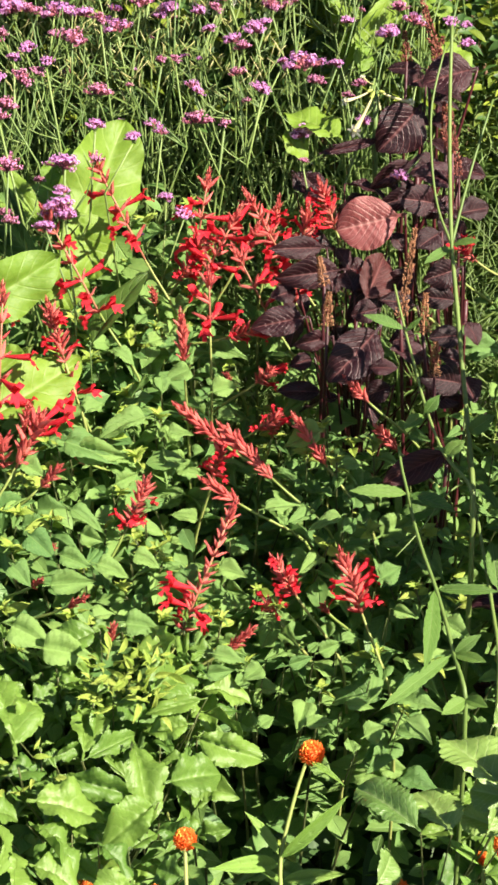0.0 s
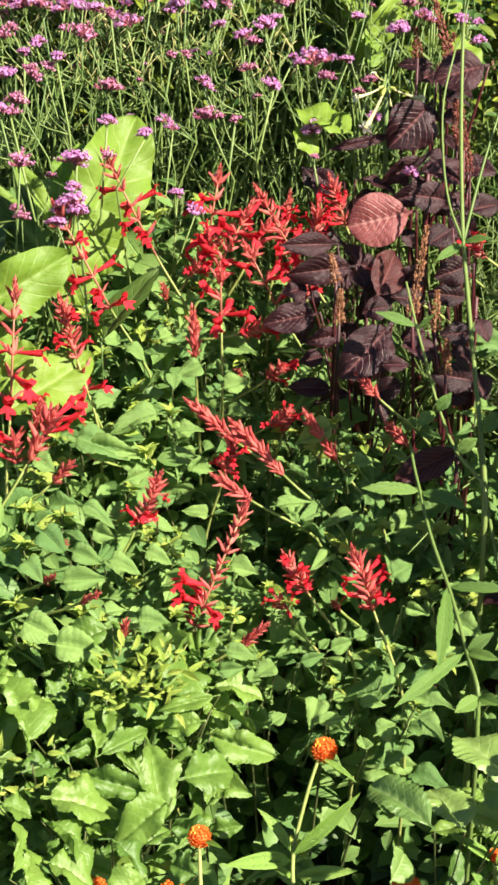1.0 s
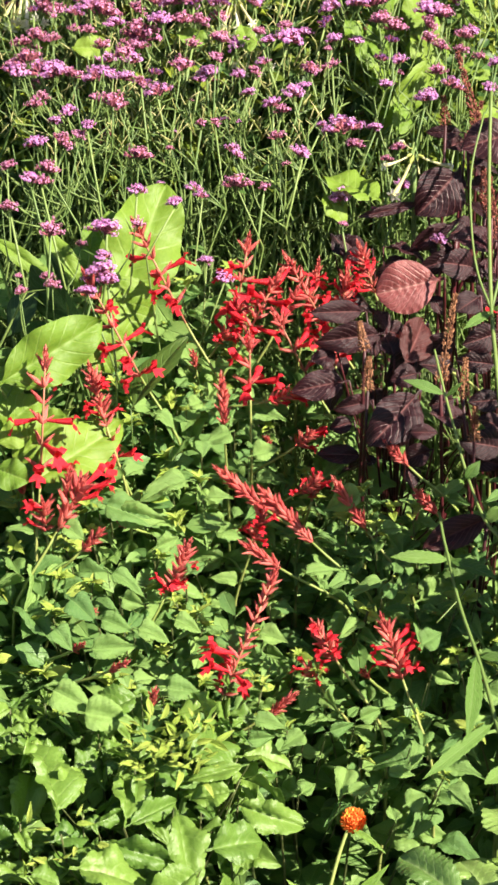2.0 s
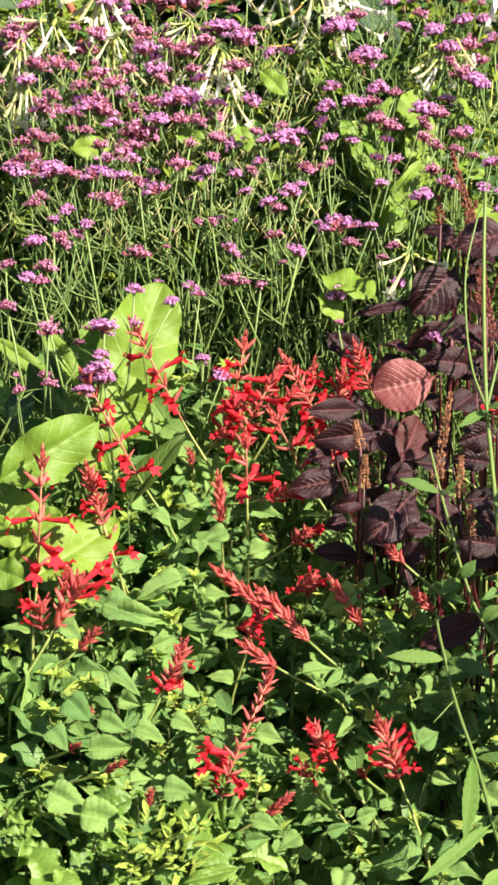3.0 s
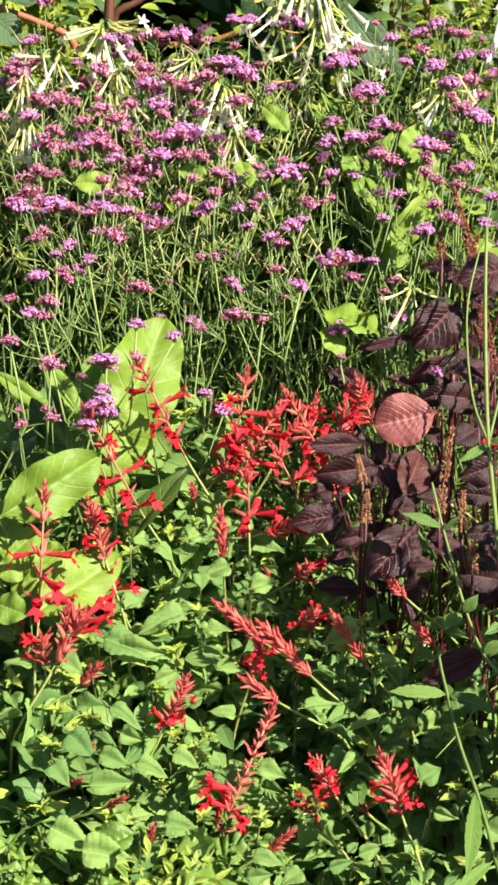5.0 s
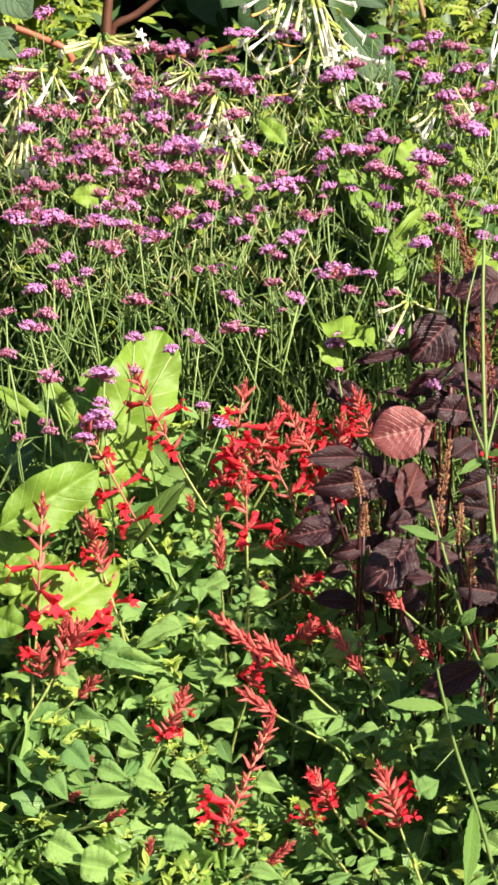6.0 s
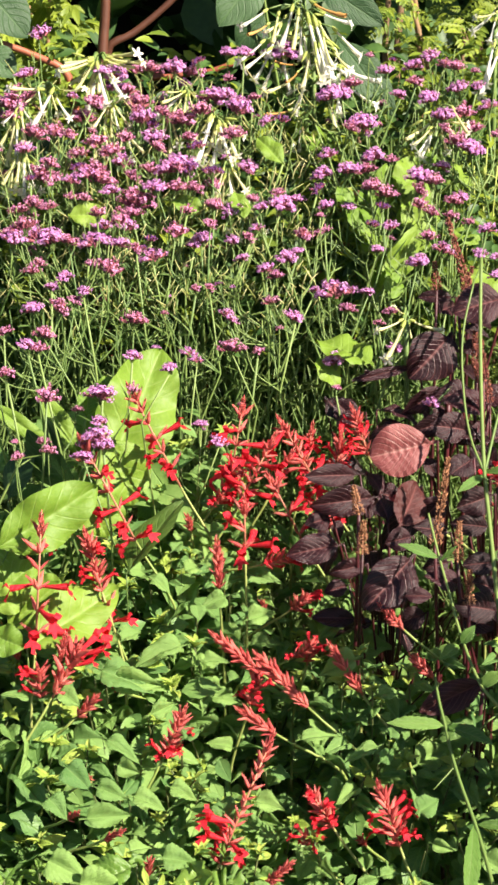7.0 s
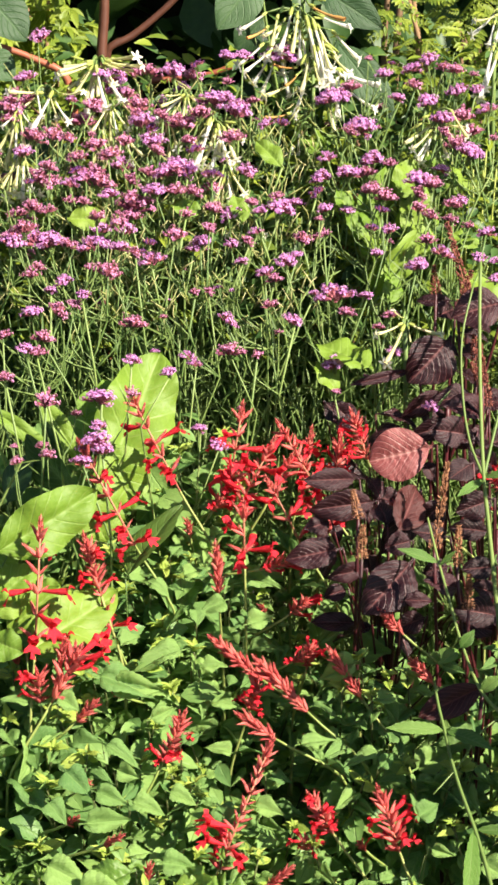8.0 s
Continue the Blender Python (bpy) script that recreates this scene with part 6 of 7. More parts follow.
leafy_plant('amaranth', (0.162, 2.063, 0.0), (0.162, 2.033, 0.831), [
    ((0.115, 2.105, 0.915), (0.122, 2.082, 0.894), 0.030),
    ((0.140, 2.004, 0.866), (0.160, 1.984, 0.851), 0.025),
    ((0.231, 1.900, 0.732), (0.281, 1.887, 0.729), 0.028),
    ((0.095, 2.037, 0.867), (0.150, 2.029, 0.863), 0.030),
    ((0.282, 1.925, 0.807), (0.298, 1.904, 0.794), 0.023),
    ((0.188, 2.066, 0.905), (0.142, 2.052, 0.888), 0.032),
    ((0.095, 2.096, 0.924), (0.122, 2.074, 0.905), 0.030),
    ((0.155, 2.071, 0.916), (0.203, 2.065, 0.915), 0.026),
    ((0.105, 2.081, 0.926), (0.131, 2.060, 0.908), 0.029),
    ((0.097, 1.970, 0.830), (0.097, 1.943, 0.808), 0.031),
    ((0.196, 1.909, 0.766), (0.146, 1.898, 0.754), 0.031),
    ((0.141, 1.995, 0.845), (0.187, 1.987, 0.842), 0.025),
    ((0.267, 1.875, 0.764), (0.229, 1.879, 0.762), 0.020),
], PURPLE, 'purple amaranth with shaded inner leaves', 'plant', 'red_stem', 0.004, up=(0.1, -0.45, 0.9), loose=0.5)
young_rosette((-0.074, 1.468, 0.648), 80, 'tuft of young yellow-green shoots with narrow leaves')
young_rosette((-0.169, 1.380, 0.605), 14, 'tuft of small yellowing shoots')


# ---- larger sage leaves ----
leafy_plant('sage_plant', (-0.158, 2.352, 0.0), (-0.158, 1.772, 0.724), [
    ((-0.158, 1.742, 0.754), (-0.089, 1.727, 0.739), 0.035),
], SAGE, 'leafy sage with broad sunlit leaves', 'plant', 'sage_stem', 0.0014, up=(0.25, -0.6, 0.8), loose=0.4)
leafy_plant('sage_plant', (-0.194, 2.326, 0.0), (-0.194, 1.746, 0.711), [
    ((-0.194, 1.716, 0.741), (-0.166, 1.705, 0.732), 0.021),
], SAGE, 'leafy sage with broad sunlit leaves', 'plant', 'sage_stem', 0.0014, up=(0.25, -0.6, 0.8), loose=0.4)
leafy_plant('sage_plant', (-0.099, 2.307, 0.0), (-0.099, 1.727, 0.692), [
    ((-0.099, 1.697, 0.722), (-0.069, 1.712, 0.730), 0.018),
], SAGE, 'leafy sage with broad sunlit leaves', 'plant', 'sage_stem', 0.0014, up=(0.25, -0.6, 0.8), loose=0.4)
leafy_plant('sage_plant', (-0.065, 2.283, 0.0), (-0.065, 1.703, 0.677), [
    ((-0.065, 1.673, 0.707), (-0.044, 1.689, 0.715), 0.017),
], SAGE, 'leafy sage with broad sunlit leaves', 'plant', 'sage_stem', 0.0014, up=(0.25, -0.6, 0.8), loose=0.4)
leafy_plant('sage_plant', (-0.144, 2.284, 0.0), (-0.144, 1.704, 0.682), [
    ((-0.144, 1.674, 0.712), (-0.103, 1.653, 0.698), 0.021),
], SAGE, 'leafy sage with broad sunlit leaves', 'plant', 'sage_stem', 0.0014, up=(0.25, -0.6, 0.8), loose=0.4)
leafy_plant('sage_plant', (-0.182, 2.254, 0.0), (-0.182, 1.674, 0.669), [
    ((-0.182, 1.644, 0.699), (-0.153, 1.621, 0.684), 0.030),
], SAGE, 'leafy sage with broad sunlit leaves', 'plant', 'sage_stem', 0.0014, up=(0.25, -0.6, 0.8), loose=0.4)
leafy_plant('sage_plant', (-0.131, 2.257, 0.0), (-0.131, 1.677, 0.666), [
    ((-0.131, 1.647, 0.696), (-0.104, 1.639, 0.690), 0.021),
], SAGE, 'leafy sage with broad sunlit leaves', 'plant', 'sage_stem', 0.0014, up=(0.25, -0.6, 0.8), loose=0.4)
leafy_plant('sage_plant', (-0.079, 2.237, 0.0), (-0.079, 1.657, 0.653), [
    ((-0.079, 1.627, 0.683), (-0.046, 1.617, 0.676), 0.020),
], SAGE, 'leafy sage with broad sunlit leaves', 'plant', 'sage_stem', 0.0014, up=(0.25, -0.6, 0.8), loose=0.4)
leafy_plant('sage_plant', (-0.162, 2.198, 0.0), (-0.162, 1.618, 0.639), [
    ((-0.162, 1.588, 0.669), (-0.110, 1.598, 0.670), 0.024),
], SAGE, 'leafy sage with broad sunlit leaves', 'plant', 'sage_stem', 0.0014, up=(0.25, -0.6, 0.8), loose=0.4)
leafy_plant('sage_plant', (-0.152, 2.234, 0.0), (-0.152, 1.654, 0.655), [
    ((-0.152, 1.624, 0.685), (-0.114, 1.613, 0.678), 0.022),
], SAGE, 'leafy sage with broad sunlit leaves', 'plant', 'sage_stem', 0.0014, up=(0.25, -0.6, 0.8), loose=0.4)
leafy_plant('sage_plant', (-0.116, 2.226, 0.0), (-0.116, 1.646, 0.649), [
    ((-0.116, 1.616, 0.679), (-0.076, 1.607, 0.672), 0.022),
], SAGE, 'leafy sage with broad pale green leaves', 'plant', 'sage_stem', 0.0014, up=(0.25, -0.6, 0.8), loose=0.4)
leafy_plant('sage_plant', (-0.115, 2.168, 0.0), (-0.115, 1.588, 0.621), [
    ((-0.115, 1.558, 0.651), (-0.091, 1.568, 0.655), 0.020),
], SAGE, 'leafy sage with broad pale green leaves', 'plant', 'sage_stem', 0.0014, up=(0.25, -0.6, 0.8), loose=0.4)
leafy_plant('sage_plant', (-0.086, 2.165, 0.0), (-0.086, 1.585, 0.618), [
    ((-0.086, 1.555, 0.648), (-0.045, 1.552, 0.645), 0.026),
], SAGE, 'leafy sage with broad pale green leaves', 'plant', 'sage_stem', 0.0014, up=(0.25, -0.6, 0.8), loose=0.4)
leafy_plant('sage_plant', (-0.195, 2.158, 0.0), (-0.195, 1.578, 0.623), [
    ((-0.195, 1.548, 0.653), (-0.150, 1.528, 0.640), 0.033),
], SAGE, 'leafy sage with broad pale green leaves', 'plant', 'sage_stem', 0.0014, up=(0.25, -0.6, 0.8), loose=0.4)
leafy_plant('sage_plant', (-0.166, 2.134, 0.0), (-0.166, 1.554, 0.610), [
    ((-0.166, 1.524, 0.640), (-0.107, 1.520, 0.634), 0.035),
], SAGE, 'leafy sage with broad pale green leaves', 'plant', 'sage_stem', 0.0014, up=(0.25, -0.6, 0.8), loose=0.4)
leafy_plant('sage_plant', (-0.028, 2.226, 0.0), (-0.028, 1.646, 0.645), [
    ((-0.028, 1.616, 0.675), (-0.012, 1.592, 0.663), 0.025),
], SAGE, 'leafy sage with broad pale green leaves', 'plant', 'sage_stem', 0.0014, up=(0.25, -0.6, 0.8), loose=0.4)
leafy_plant('sage_plant', (-0.196, 2.220, 0.0), (-0.196, 1.640, 0.653), [
    ((-0.196, 1.610, 0.683), (-0.173, 1.591, 0.671), 0.024),
], SAGE, 'leafy sage with broad pale green leaves', 'plant', 'sage_stem', 0.0014, up=(0.25, -0.6, 0.8), loose=0.4)
leafy_plant('sage_plant', (0.005, 2.223, 0.0), (0.005, 1.643, 0.644), [
    ((0.005, 1.613, 0.674), (0.038, 1.606, 0.671), 0.019),
], SAGE, 'leafy sage with broad pale green leaves', 'plant', 'sage_stem', 0.0014, up=(0.25, -0.6, 0.8), loose=0.4)
leafy_plant('sage_plant', (-0.001, 2.134, 0.0), (-0.001, 1.554, 0.602), [
    ((-0.001, 1.524, 0.632), (0.037, 1.517, 0.630), 0.018),
], SAGE, 'leafy sage with broad pale green leaves', 'plant', 'sage_stem', 0.0014, up=(0.25, -0.6, 0.8), loose=0.4)
leafy_plant('sage_plant', (-0.006, 2.110, 0.0), (-0.006, 1.530, 0.593), [
    ((-0.006, 1.500, 0.623), (0.026, 1.506, 0.625), 0.016),
], SAGE, 'leafy sage with broad pale green leaves', 'plant', 'sage_stem', 0.0014, up=(0.25, -0.6, 0.8), loose=0.4)
leafy_plant('sage_plant', (0.050, 2.283, 0.0), (0.050, 1.703, 0.676), [
    ((0.050, 1.673, 0.706), (0.096, 1.683, 0.713), 0.018),
], SAGE, 'leafy sage with pointed leaves in sun flecks', 'plant', 'sage_stem', 0.0014, up=(0.25, -0.6, 0.8), loose=0.4)
leafy_plant('sage_plant', (0.138, 2.275, 0.0), (0.138, 1.695, 0.676), [
    ((0.138, 1.665, 0.706), (0.098, 1.653, 0.697), 0.017),
], SAGE, 'leafy sage with pointed leaves in sun flecks', 'plant', 'sage_stem', 0.0014, up=(0.25, -0.6, 0.8), loose=0.4)
leafy_plant('sage_plant', (0.145, 2.280, 0.0), (0.145, 1.700, 0.679), [
    ((0.145, 1.670, 0.709), (0.151, 1.685, 0.718), 0.015),
], SAGE, 'leafy sage with pointed leaves in sun flecks', 'plant', 'sage_stem', 0.0014, up=(0.25, -0.6, 0.8), loose=0.4)
leafy_plant('sage_plant', (0.132, 2.256, 0.0), (0.132, 1.676, 0.665), [
    ((0.132, 1.646, 0.695), (0.151, 1.661, 0.705), 0.017),
], SAGE, 'leafy sage with pointed leaves in sun flecks', 'plant', 'sage_stem', 0.0014, up=(0.25, -0.6, 0.8), loose=0.4)
leafy_plant('sage_plant', (0.165, 2.203, 0.0), (0.165, 1.623, 0.640), [
    ((0.165, 1.593, 0.670), (0.191, 1.608, 0.680), 0.025),
], SAGE, 'leafy sage with pointed leaves in sun flecks', 'plant', 'sage_stem', 0.0014, up=(0.25, -0.6, 0.8), loose=0.4)
leafy_plant('sage_plant', (0.229, 2.253, 0.0), (0.229, 1.673, 0.672), [
    ((0.229, 1.643, 0.702), (0.242, 1.624, 0.693), 0.013),
], SAGE, 'leafy sage with pointed leaves in sun flecks', 'plant', 'sage_stem', 0.0014, up=(0.25, -0.6, 0.8), loose=0.4)
leafy_plant('sage_plant', (0.222, 2.155, 0.0), (0.222, 1.575, 0.623), [
    ((0.222, 1.545, 0.653), (0.251, 1.525, 0.648), 0.022),
], SAGE, 'leafy sage with pointed leaves in sun flecks', 'plant', 'sage_stem', 0.0014, up=(0.25, -0.6, 0.8), loose=0.4)
leafy_plant('sage_plant', (0.101, 2.130, 0.0), (0.101, 1.550, 0.603), [
    ((0.101, 1.520, 0.633), (0.130, 1.532, 0.640), 0.017),
], SAGE, 'leafy sage with pointed leaves in sun flecks', 'plant', 'sage_stem', 0.0014, up=(0.25, -0.6, 0.8), loose=0.4)
leafy_plant('sage_plant', (0.124, 2.142, 0.0), (0.124, 1.562, 0.609), [
    ((0.124, 1.532, 0.639), (0.147, 1.538, 0.643), 0.014),
], SAGE, 'leafy sage with pointed leaves in sun flecks', 'plant', 'sage_stem', 0.0014, up=(0.25, -0.6, 0.8), loose=0.4)
leafy_plant('sage_plant', (0.176, 2.174, 0.0), (0.176, 1.594, 0.627), [
    ((0.176, 1.564, 0.657), (0.200, 1.553, 0.654), 0.014),
], SAGE, 'leafy sage with pointed leaves in sun flecks', 'plant', 'sage_stem', 0.0014, up=(0.25, -0.6, 0.8), loose=0.4)
leafy_plant('sage_plant', (0.092, 2.084, 0.0), (0.092, 1.504, 0.584), [
    ((0.092, 1.474, 0.614), (0.083, 1.442, 0.602), 0.022),
], SAGE, 'low leafy sage between the globe amaranths', 'plant', 'sage_stem', 0.0014, up=(0.25, -0.6, 0.8), loose=0.4)
leafy_plant('sage_plant', (0.155, 2.107, 0.0), (0.155, 1.527, 0.597), [
    ((0.155, 1.497, 0.627), (0.156, 1.467, 0.615), 0.021),
], SAGE, 'low leafy sage between the globe amaranths', 'plant', 'sage_stem', 0.0014, up=(0.25, -0.6, 0.8), loose=0.4)
leafy_plant('sage_plant', (0.125, 2.076, 0.0), (0.125, 1.496, 0.583), [
    ((0.125, 1.466, 0.613), (0.155, 1.461, 0.613), 0.013),
], SAGE, 'low leafy sage between the globe amaranths', 'plant', 'sage_stem', 0.0014, up=(0.25, -0.6, 0.8), loose=0.4)
leafy_plant('sage_plant', (0.140, 2.038, 0.0), (0.140, 1.458, 0.570), [
    ((0.140, 1.428, 0.600), (0.164, 1.441, 0.606), 0.023),
], SAGE, 'low leafy sage between the globe amaranths', 'plant', 'sage_stem', 0.0014, up=(0.25, -0.6, 0.8), loose=0.4)
leafy_plant('sage_plant', (0.133, 2.021, 0.0), (0.133, 1.441, 0.564), [
    ((0.133, 1.411, 0.594), (0.129, 1.433, 0.601), 0.016),
], SAGE, 'low leafy sage between the globe amaranths', 'plant', 'sage_stem', 0.0014, up=(0.25, -0.6, 0.8), loose=0.4)
leafy_plant('sage_plant', (0.177, 2.056, 0.0), (0.177, 1.476, 0.579), [
    ((0.177, 1.446, 0.609), (0.206, 1.423, 0.604), 0.019),
], SAGE, 'low leafy sage between the globe amaranths', 'plant', 'sage_stem', 0.0014, up=(0.25, -0.6, 0.8), loose=0.4)
leafy_plant('sage_plant', (0.045, 2.053, 0.0), (0.045, 1.473, 0.572), [
    ((0.045, 1.443, 0.602), (0.063, 1.458, 0.607), 0.013),
], SAGE, 'low leafy sage between the globe amaranths', 'plant', 'sage_stem', 0.0014, up=(0.25, -0.6, 0.8), loose=0.4)
leafy_plant('sage_plant', (0.086, 2.053, 0.0), (0.086, 1.473, 0.573), [
    ((0.086, 1.443, 0.603), (0.117, 1.452, 0.607), 0.013),
], SAGE, 'low leafy sage between the globe amaranths', 'plant', 'sage_stem', 0.0014, up=(0.25, -0.6, 0.8), loose=0.4)
leafy_plant('sage_plant', (0.072, 2.118, 0.0), (0.072, 1.538, 0.597), [
    ((0.072, 1.508, 0.627), (0.102, 1.518, 0.632), 0.014),
], SAGE, 'low leafy sage between the globe amaranths', 'plant', 'sage_stem', 0.0014, up=(0.25, -0.6, 0.8), loose=0.4)
leafy_plant('sage_plant', (0.053, 2.121, 0.0), (0.053, 1.541, 0.598), [
    ((0.053, 1.511, 0.628), (0.031, 1.494, 0.620), 0.018),
], SAGE, 'low leafy sage between the globe amaranths', 'plant', 'sage_stem', 0.0014, up=(0.25, -0.6, 0.8), loose=0.4)
leafy_plant('sage_plant', (-0.057, 2.389, 0.0), (-0.057, 1.809, 0.731), [
    ((-0.057, 1.779, 0.761), (-0.121, 1.763, 0.754), 0.029),
], SAGE, 'leafy sage beneath the red flower spikes', 'plant', 'sage_stem', 0.0014, up=(0.25, -0.6, 0.8), loose=0.4)
leafy_plant('sage_plant', (-0.052, 2.431, 0.0), (-0.052, 1.851, 0.759), [
    ((-0.052, 1.821, 0.789), (-0.047, 1.804, 0.778), 0.020),
], SAGE, 'leafy sage beneath the red flower spikes', 'plant', 'sage_stem', 0.0014, up=(0.25, -0.6, 0.8), loose=0.4)
leafy_plant('sage_plant', (-0.001, 2.413, 0.0), (-0.001, 1.833, 0.746), [
    ((-0.001, 1.803, 0.776), (0.033, 1.813, 0.784), 0.021),
], SAGE, 'leafy sage beneath the red flower spikes', 'plant', 'sage_stem', 0.0014, up=(0.25, -0.6, 0.8), loose=0.4)
leafy_plant('sage_plant', (-0.102, 2.455, 0.0), (-0.102, 1.875, 0.779), [
    ((-0.102, 1.845, 0.809), (-0.076, 1.833, 0.799), 0.022),
], SAGE, 'leafy sage beneath the red flower spikes', 'plant', 'sage_stem', 0.0014, up=(0.25, -0.6, 0.8), loose=0.4)
leafy_plant('sage_plant', (-0.068, 2.462, 0.0), (-0.068, 1.882, 0.782), [
    ((-0.068, 1.852, 0.812), (-0.044, 1.861, 0.818), 0.019),
], SAGE, 'leafy sage beneath the red flower spikes', 'plant', 'sage_stem', 0.0014, up=(0.25, -0.6, 0.8), loose=0.4)
leafy_plant('sage_plant', (-0.016, 2.440, 0.0), (-0.016, 1.860, 0.765), [
    ((-0.016, 1.830, 0.795), (-0.049, 1.815, 0.785), 0.023),
], SAGE, 'leafy sage beneath the red flower spikes', 'plant', 'sage_stem', 0.0014, up=(0.25, -0.6, 0.8), loose=0.4)
leafy_plant('sage_plant', (-0.080, 2.480, 0.0), (-0.080, 1.900, 0.796), [
    ((-0.080, 1.870, 0.826), (-0.065, 1.885, 0.837), 0.015),
], SAGE, 'leafy sage beneath the red flower spikes', 'plant', 'sage_stem', 0.0014, up=(0.25, -0.6, 0.8), loose=0.4)
leafy_plant('sage_plant', (-0.146, 2.353, 0.0), (-0.146, 1.773, 0.713), [
    ((-0.146, 1.743, 0.743), (-0.082, 1.736, 0.735), 0.030),
], SAGE, 'leafy sage beneath the red flower spikes', 'plant', 'sage_stem', 0.0014, up=(0.25, -0.6, 0.8), loose=0.4)
leafy_plant('sage_plant', (0.122, 2.374, 0.0), (0.122, 1.794, 0.724), [
    ((0.122, 1.764, 0.754), (0.075, 1.752, 0.744), 0.025),
], SAGE, 'leafy sage beneath the red flower spikes', 'plant', 'sage_stem', 0.0014, up=(0.25, -0.6, 0.8), loose=0.4)
leafy_plant('sage_plant', (0.132, 2.333, 0.0), (0.132, 1.753, 0.699), [
    ((0.132, 1.723, 0.729), (0.167, 1.730, 0.736), 0.020),
], SAGE, 'leafy sage beneath the red flower spikes', 'plant', 'sage_stem', 0.0014, up=(0.25, -0.6, 0.8), loose=0.4)


# ---- orange globe amaranth ----
globe_amaranth((0.096, 1.441, 0.575), 0.0231, [(0.089, 1.434, 0.565), (0.073, 1.403, 0.524), (0.066, 1.382, 0.498), (0.066, 1.357, 0.469)], [
    ((0.066, 1.383, 0.500), (0.127, 1.391, 0.563), 0.016),
    ((0.064, 1.385, 0.502), (0.035, 1.403, 0.539), 0.014),
    ((0.063, 1.380, 0.496), (0.008, 1.340, 0.525), 0.019),
    ((0.069, 1.370, 0.485), (0.122, 1.356, 0.504), 0.016),
    ((0.092, 1.437, 0.570), (0.125, 1.407, 0.566), 0.008),
    ((0.065, 1.369, 0.484), (0.043, 1.364, 0.507), 0.008),
], 'orange globe amaranth with lance-shaped leaves')
globe_amaranth((-0.019, 1.287, 0.597), 0.0195, [(-0.019, 1.282, 0.592), (-0.018, 1.262, 0.569), (-0.016, 1.24, 0.546)], [
    ((-0.016, 1.284, 0.594), (0.0, 1.266, 0.603), 0.006),
    ((-0.018, 1.24, 0.546), (-0.039, 1.244, 0.579), 0.013),
    ((-0.016, 1.24, 0.546), (0.008, 1.25, 0.586), 0.014),
], 'orange globe amaranth on a thin stem')
globe_amaranth((-0.117, 1.360, 0.476), 0.0279, [(-0.116, 1.352, 0.468), (-0.113, 1.320, 0.432)], [
    ((-0.113, 1.320, 0.432), (-0.138, 1.324, 0.469), 0.014),
], 'orange globe amaranth half hidden in leaves')
globe_amaranth((-0.045, 1.362, 0.474), 0.0226, [(-0.045, 1.356, 0.467), (-0.046, 1.322, 0.429)], [
    ((-0.046, 1.322, 0.429), (-0.015, 1.328, 0.465), 0.014),
], 'orange globe amaranth low in the leaves')
globe_amaranth((0.169, 1.355, 0.478), 0.0301, [(0.170, 1.348, 0.469), (0.171, 1.315, 0.433)], [
    ((0.171, 1.315, 0.433), (0.145, 1.342, 0.490), 0.014),
    ((0.171, 1.315, 0.433), (0.187, 1.346, 0.500), 0.011),
], "orange globe amaranth at the bed's front")
globe_amaranth((0.272, 1.374, 0.519), 0.0247, [(0.273, 1.367, 0.511), (0.275, 1.332, 0.471)], [
    ((0.275, 1.332, 0.471), (0.293, 1.334, 0.509), 0.014),
], "orange globe amaranth at the bed's edge")
globe_amaranth((0.250, 1.369, 0.509), 0.0129, [(0.250, 1.365, 0.503), (0.249, 1.335, 0.469)], [
    ((0.249, 1.366, 0.504), (0.206, 1.372, 0.534), 0.014),
    ((0.249, 1.339, 0.473), (0.228, 1.349, 0.511), 0.014),
    ((0.251, 1.364, 0.503), (0.255, 1.362, 0.532), 0.008),
    ((0.250, 1.338, 0.473), (0.271, 1.340, 0.511), 0.021),
], 'globe amaranth with a small red bud')


# ---- broad toothed leaves at the front ----
leafy_plant('broad_leaf_plant', (-0.101, 1.945, 0.0), (-0.101, 1.495, 0.507), [
    ((-0.177, 1.407, 0.597), (-0.190, 1.509, 0.636), 0.051),
    ((-0.177, 1.436, 0.598), (-0.157, 1.476, 0.611), 0.026),
    ((-0.116, 1.415, 0.586), (-0.107, 1.490, 0.613), 0.031),
    ((-0.115, 1.415, 0.586), (-0.067, 1.449, 0.596), 0.019),
    ((-0.062, 1.475, 0.614), (-0.012, 1.521, 0.631), 0.052),
    ((-0.043, 1.500, 0.632), (-0.039, 1.544, 0.651), 0.032),
    ((-0.001, 1.468, 0.619), (-0.058, 1.451, 0.614), 0.018),
    ((-0.014, 1.449, 0.603), (-0.055, 1.442, 0.602), 0.029),
    ((-0.168, 1.486, 0.598), (-0.143, 1.507, 0.604), 0.022),
    ((-0.142, 1.503, 0.602), (-0.121, 1.528, 0.611), 0.022),
    ((-0.089, 1.469, 0.613), (-0.058, 1.459, 0.608), 0.024),
    ((-0.105, 1.554, 0.639), (-0.154, 1.533, 0.634), 0.039),
], BROAD, 'leafy plant with broad pale-green toothed leaves', 'plant', 'sage_stem', 0.003, up=(0.4, -0.4, 0.8), loose=0.65)
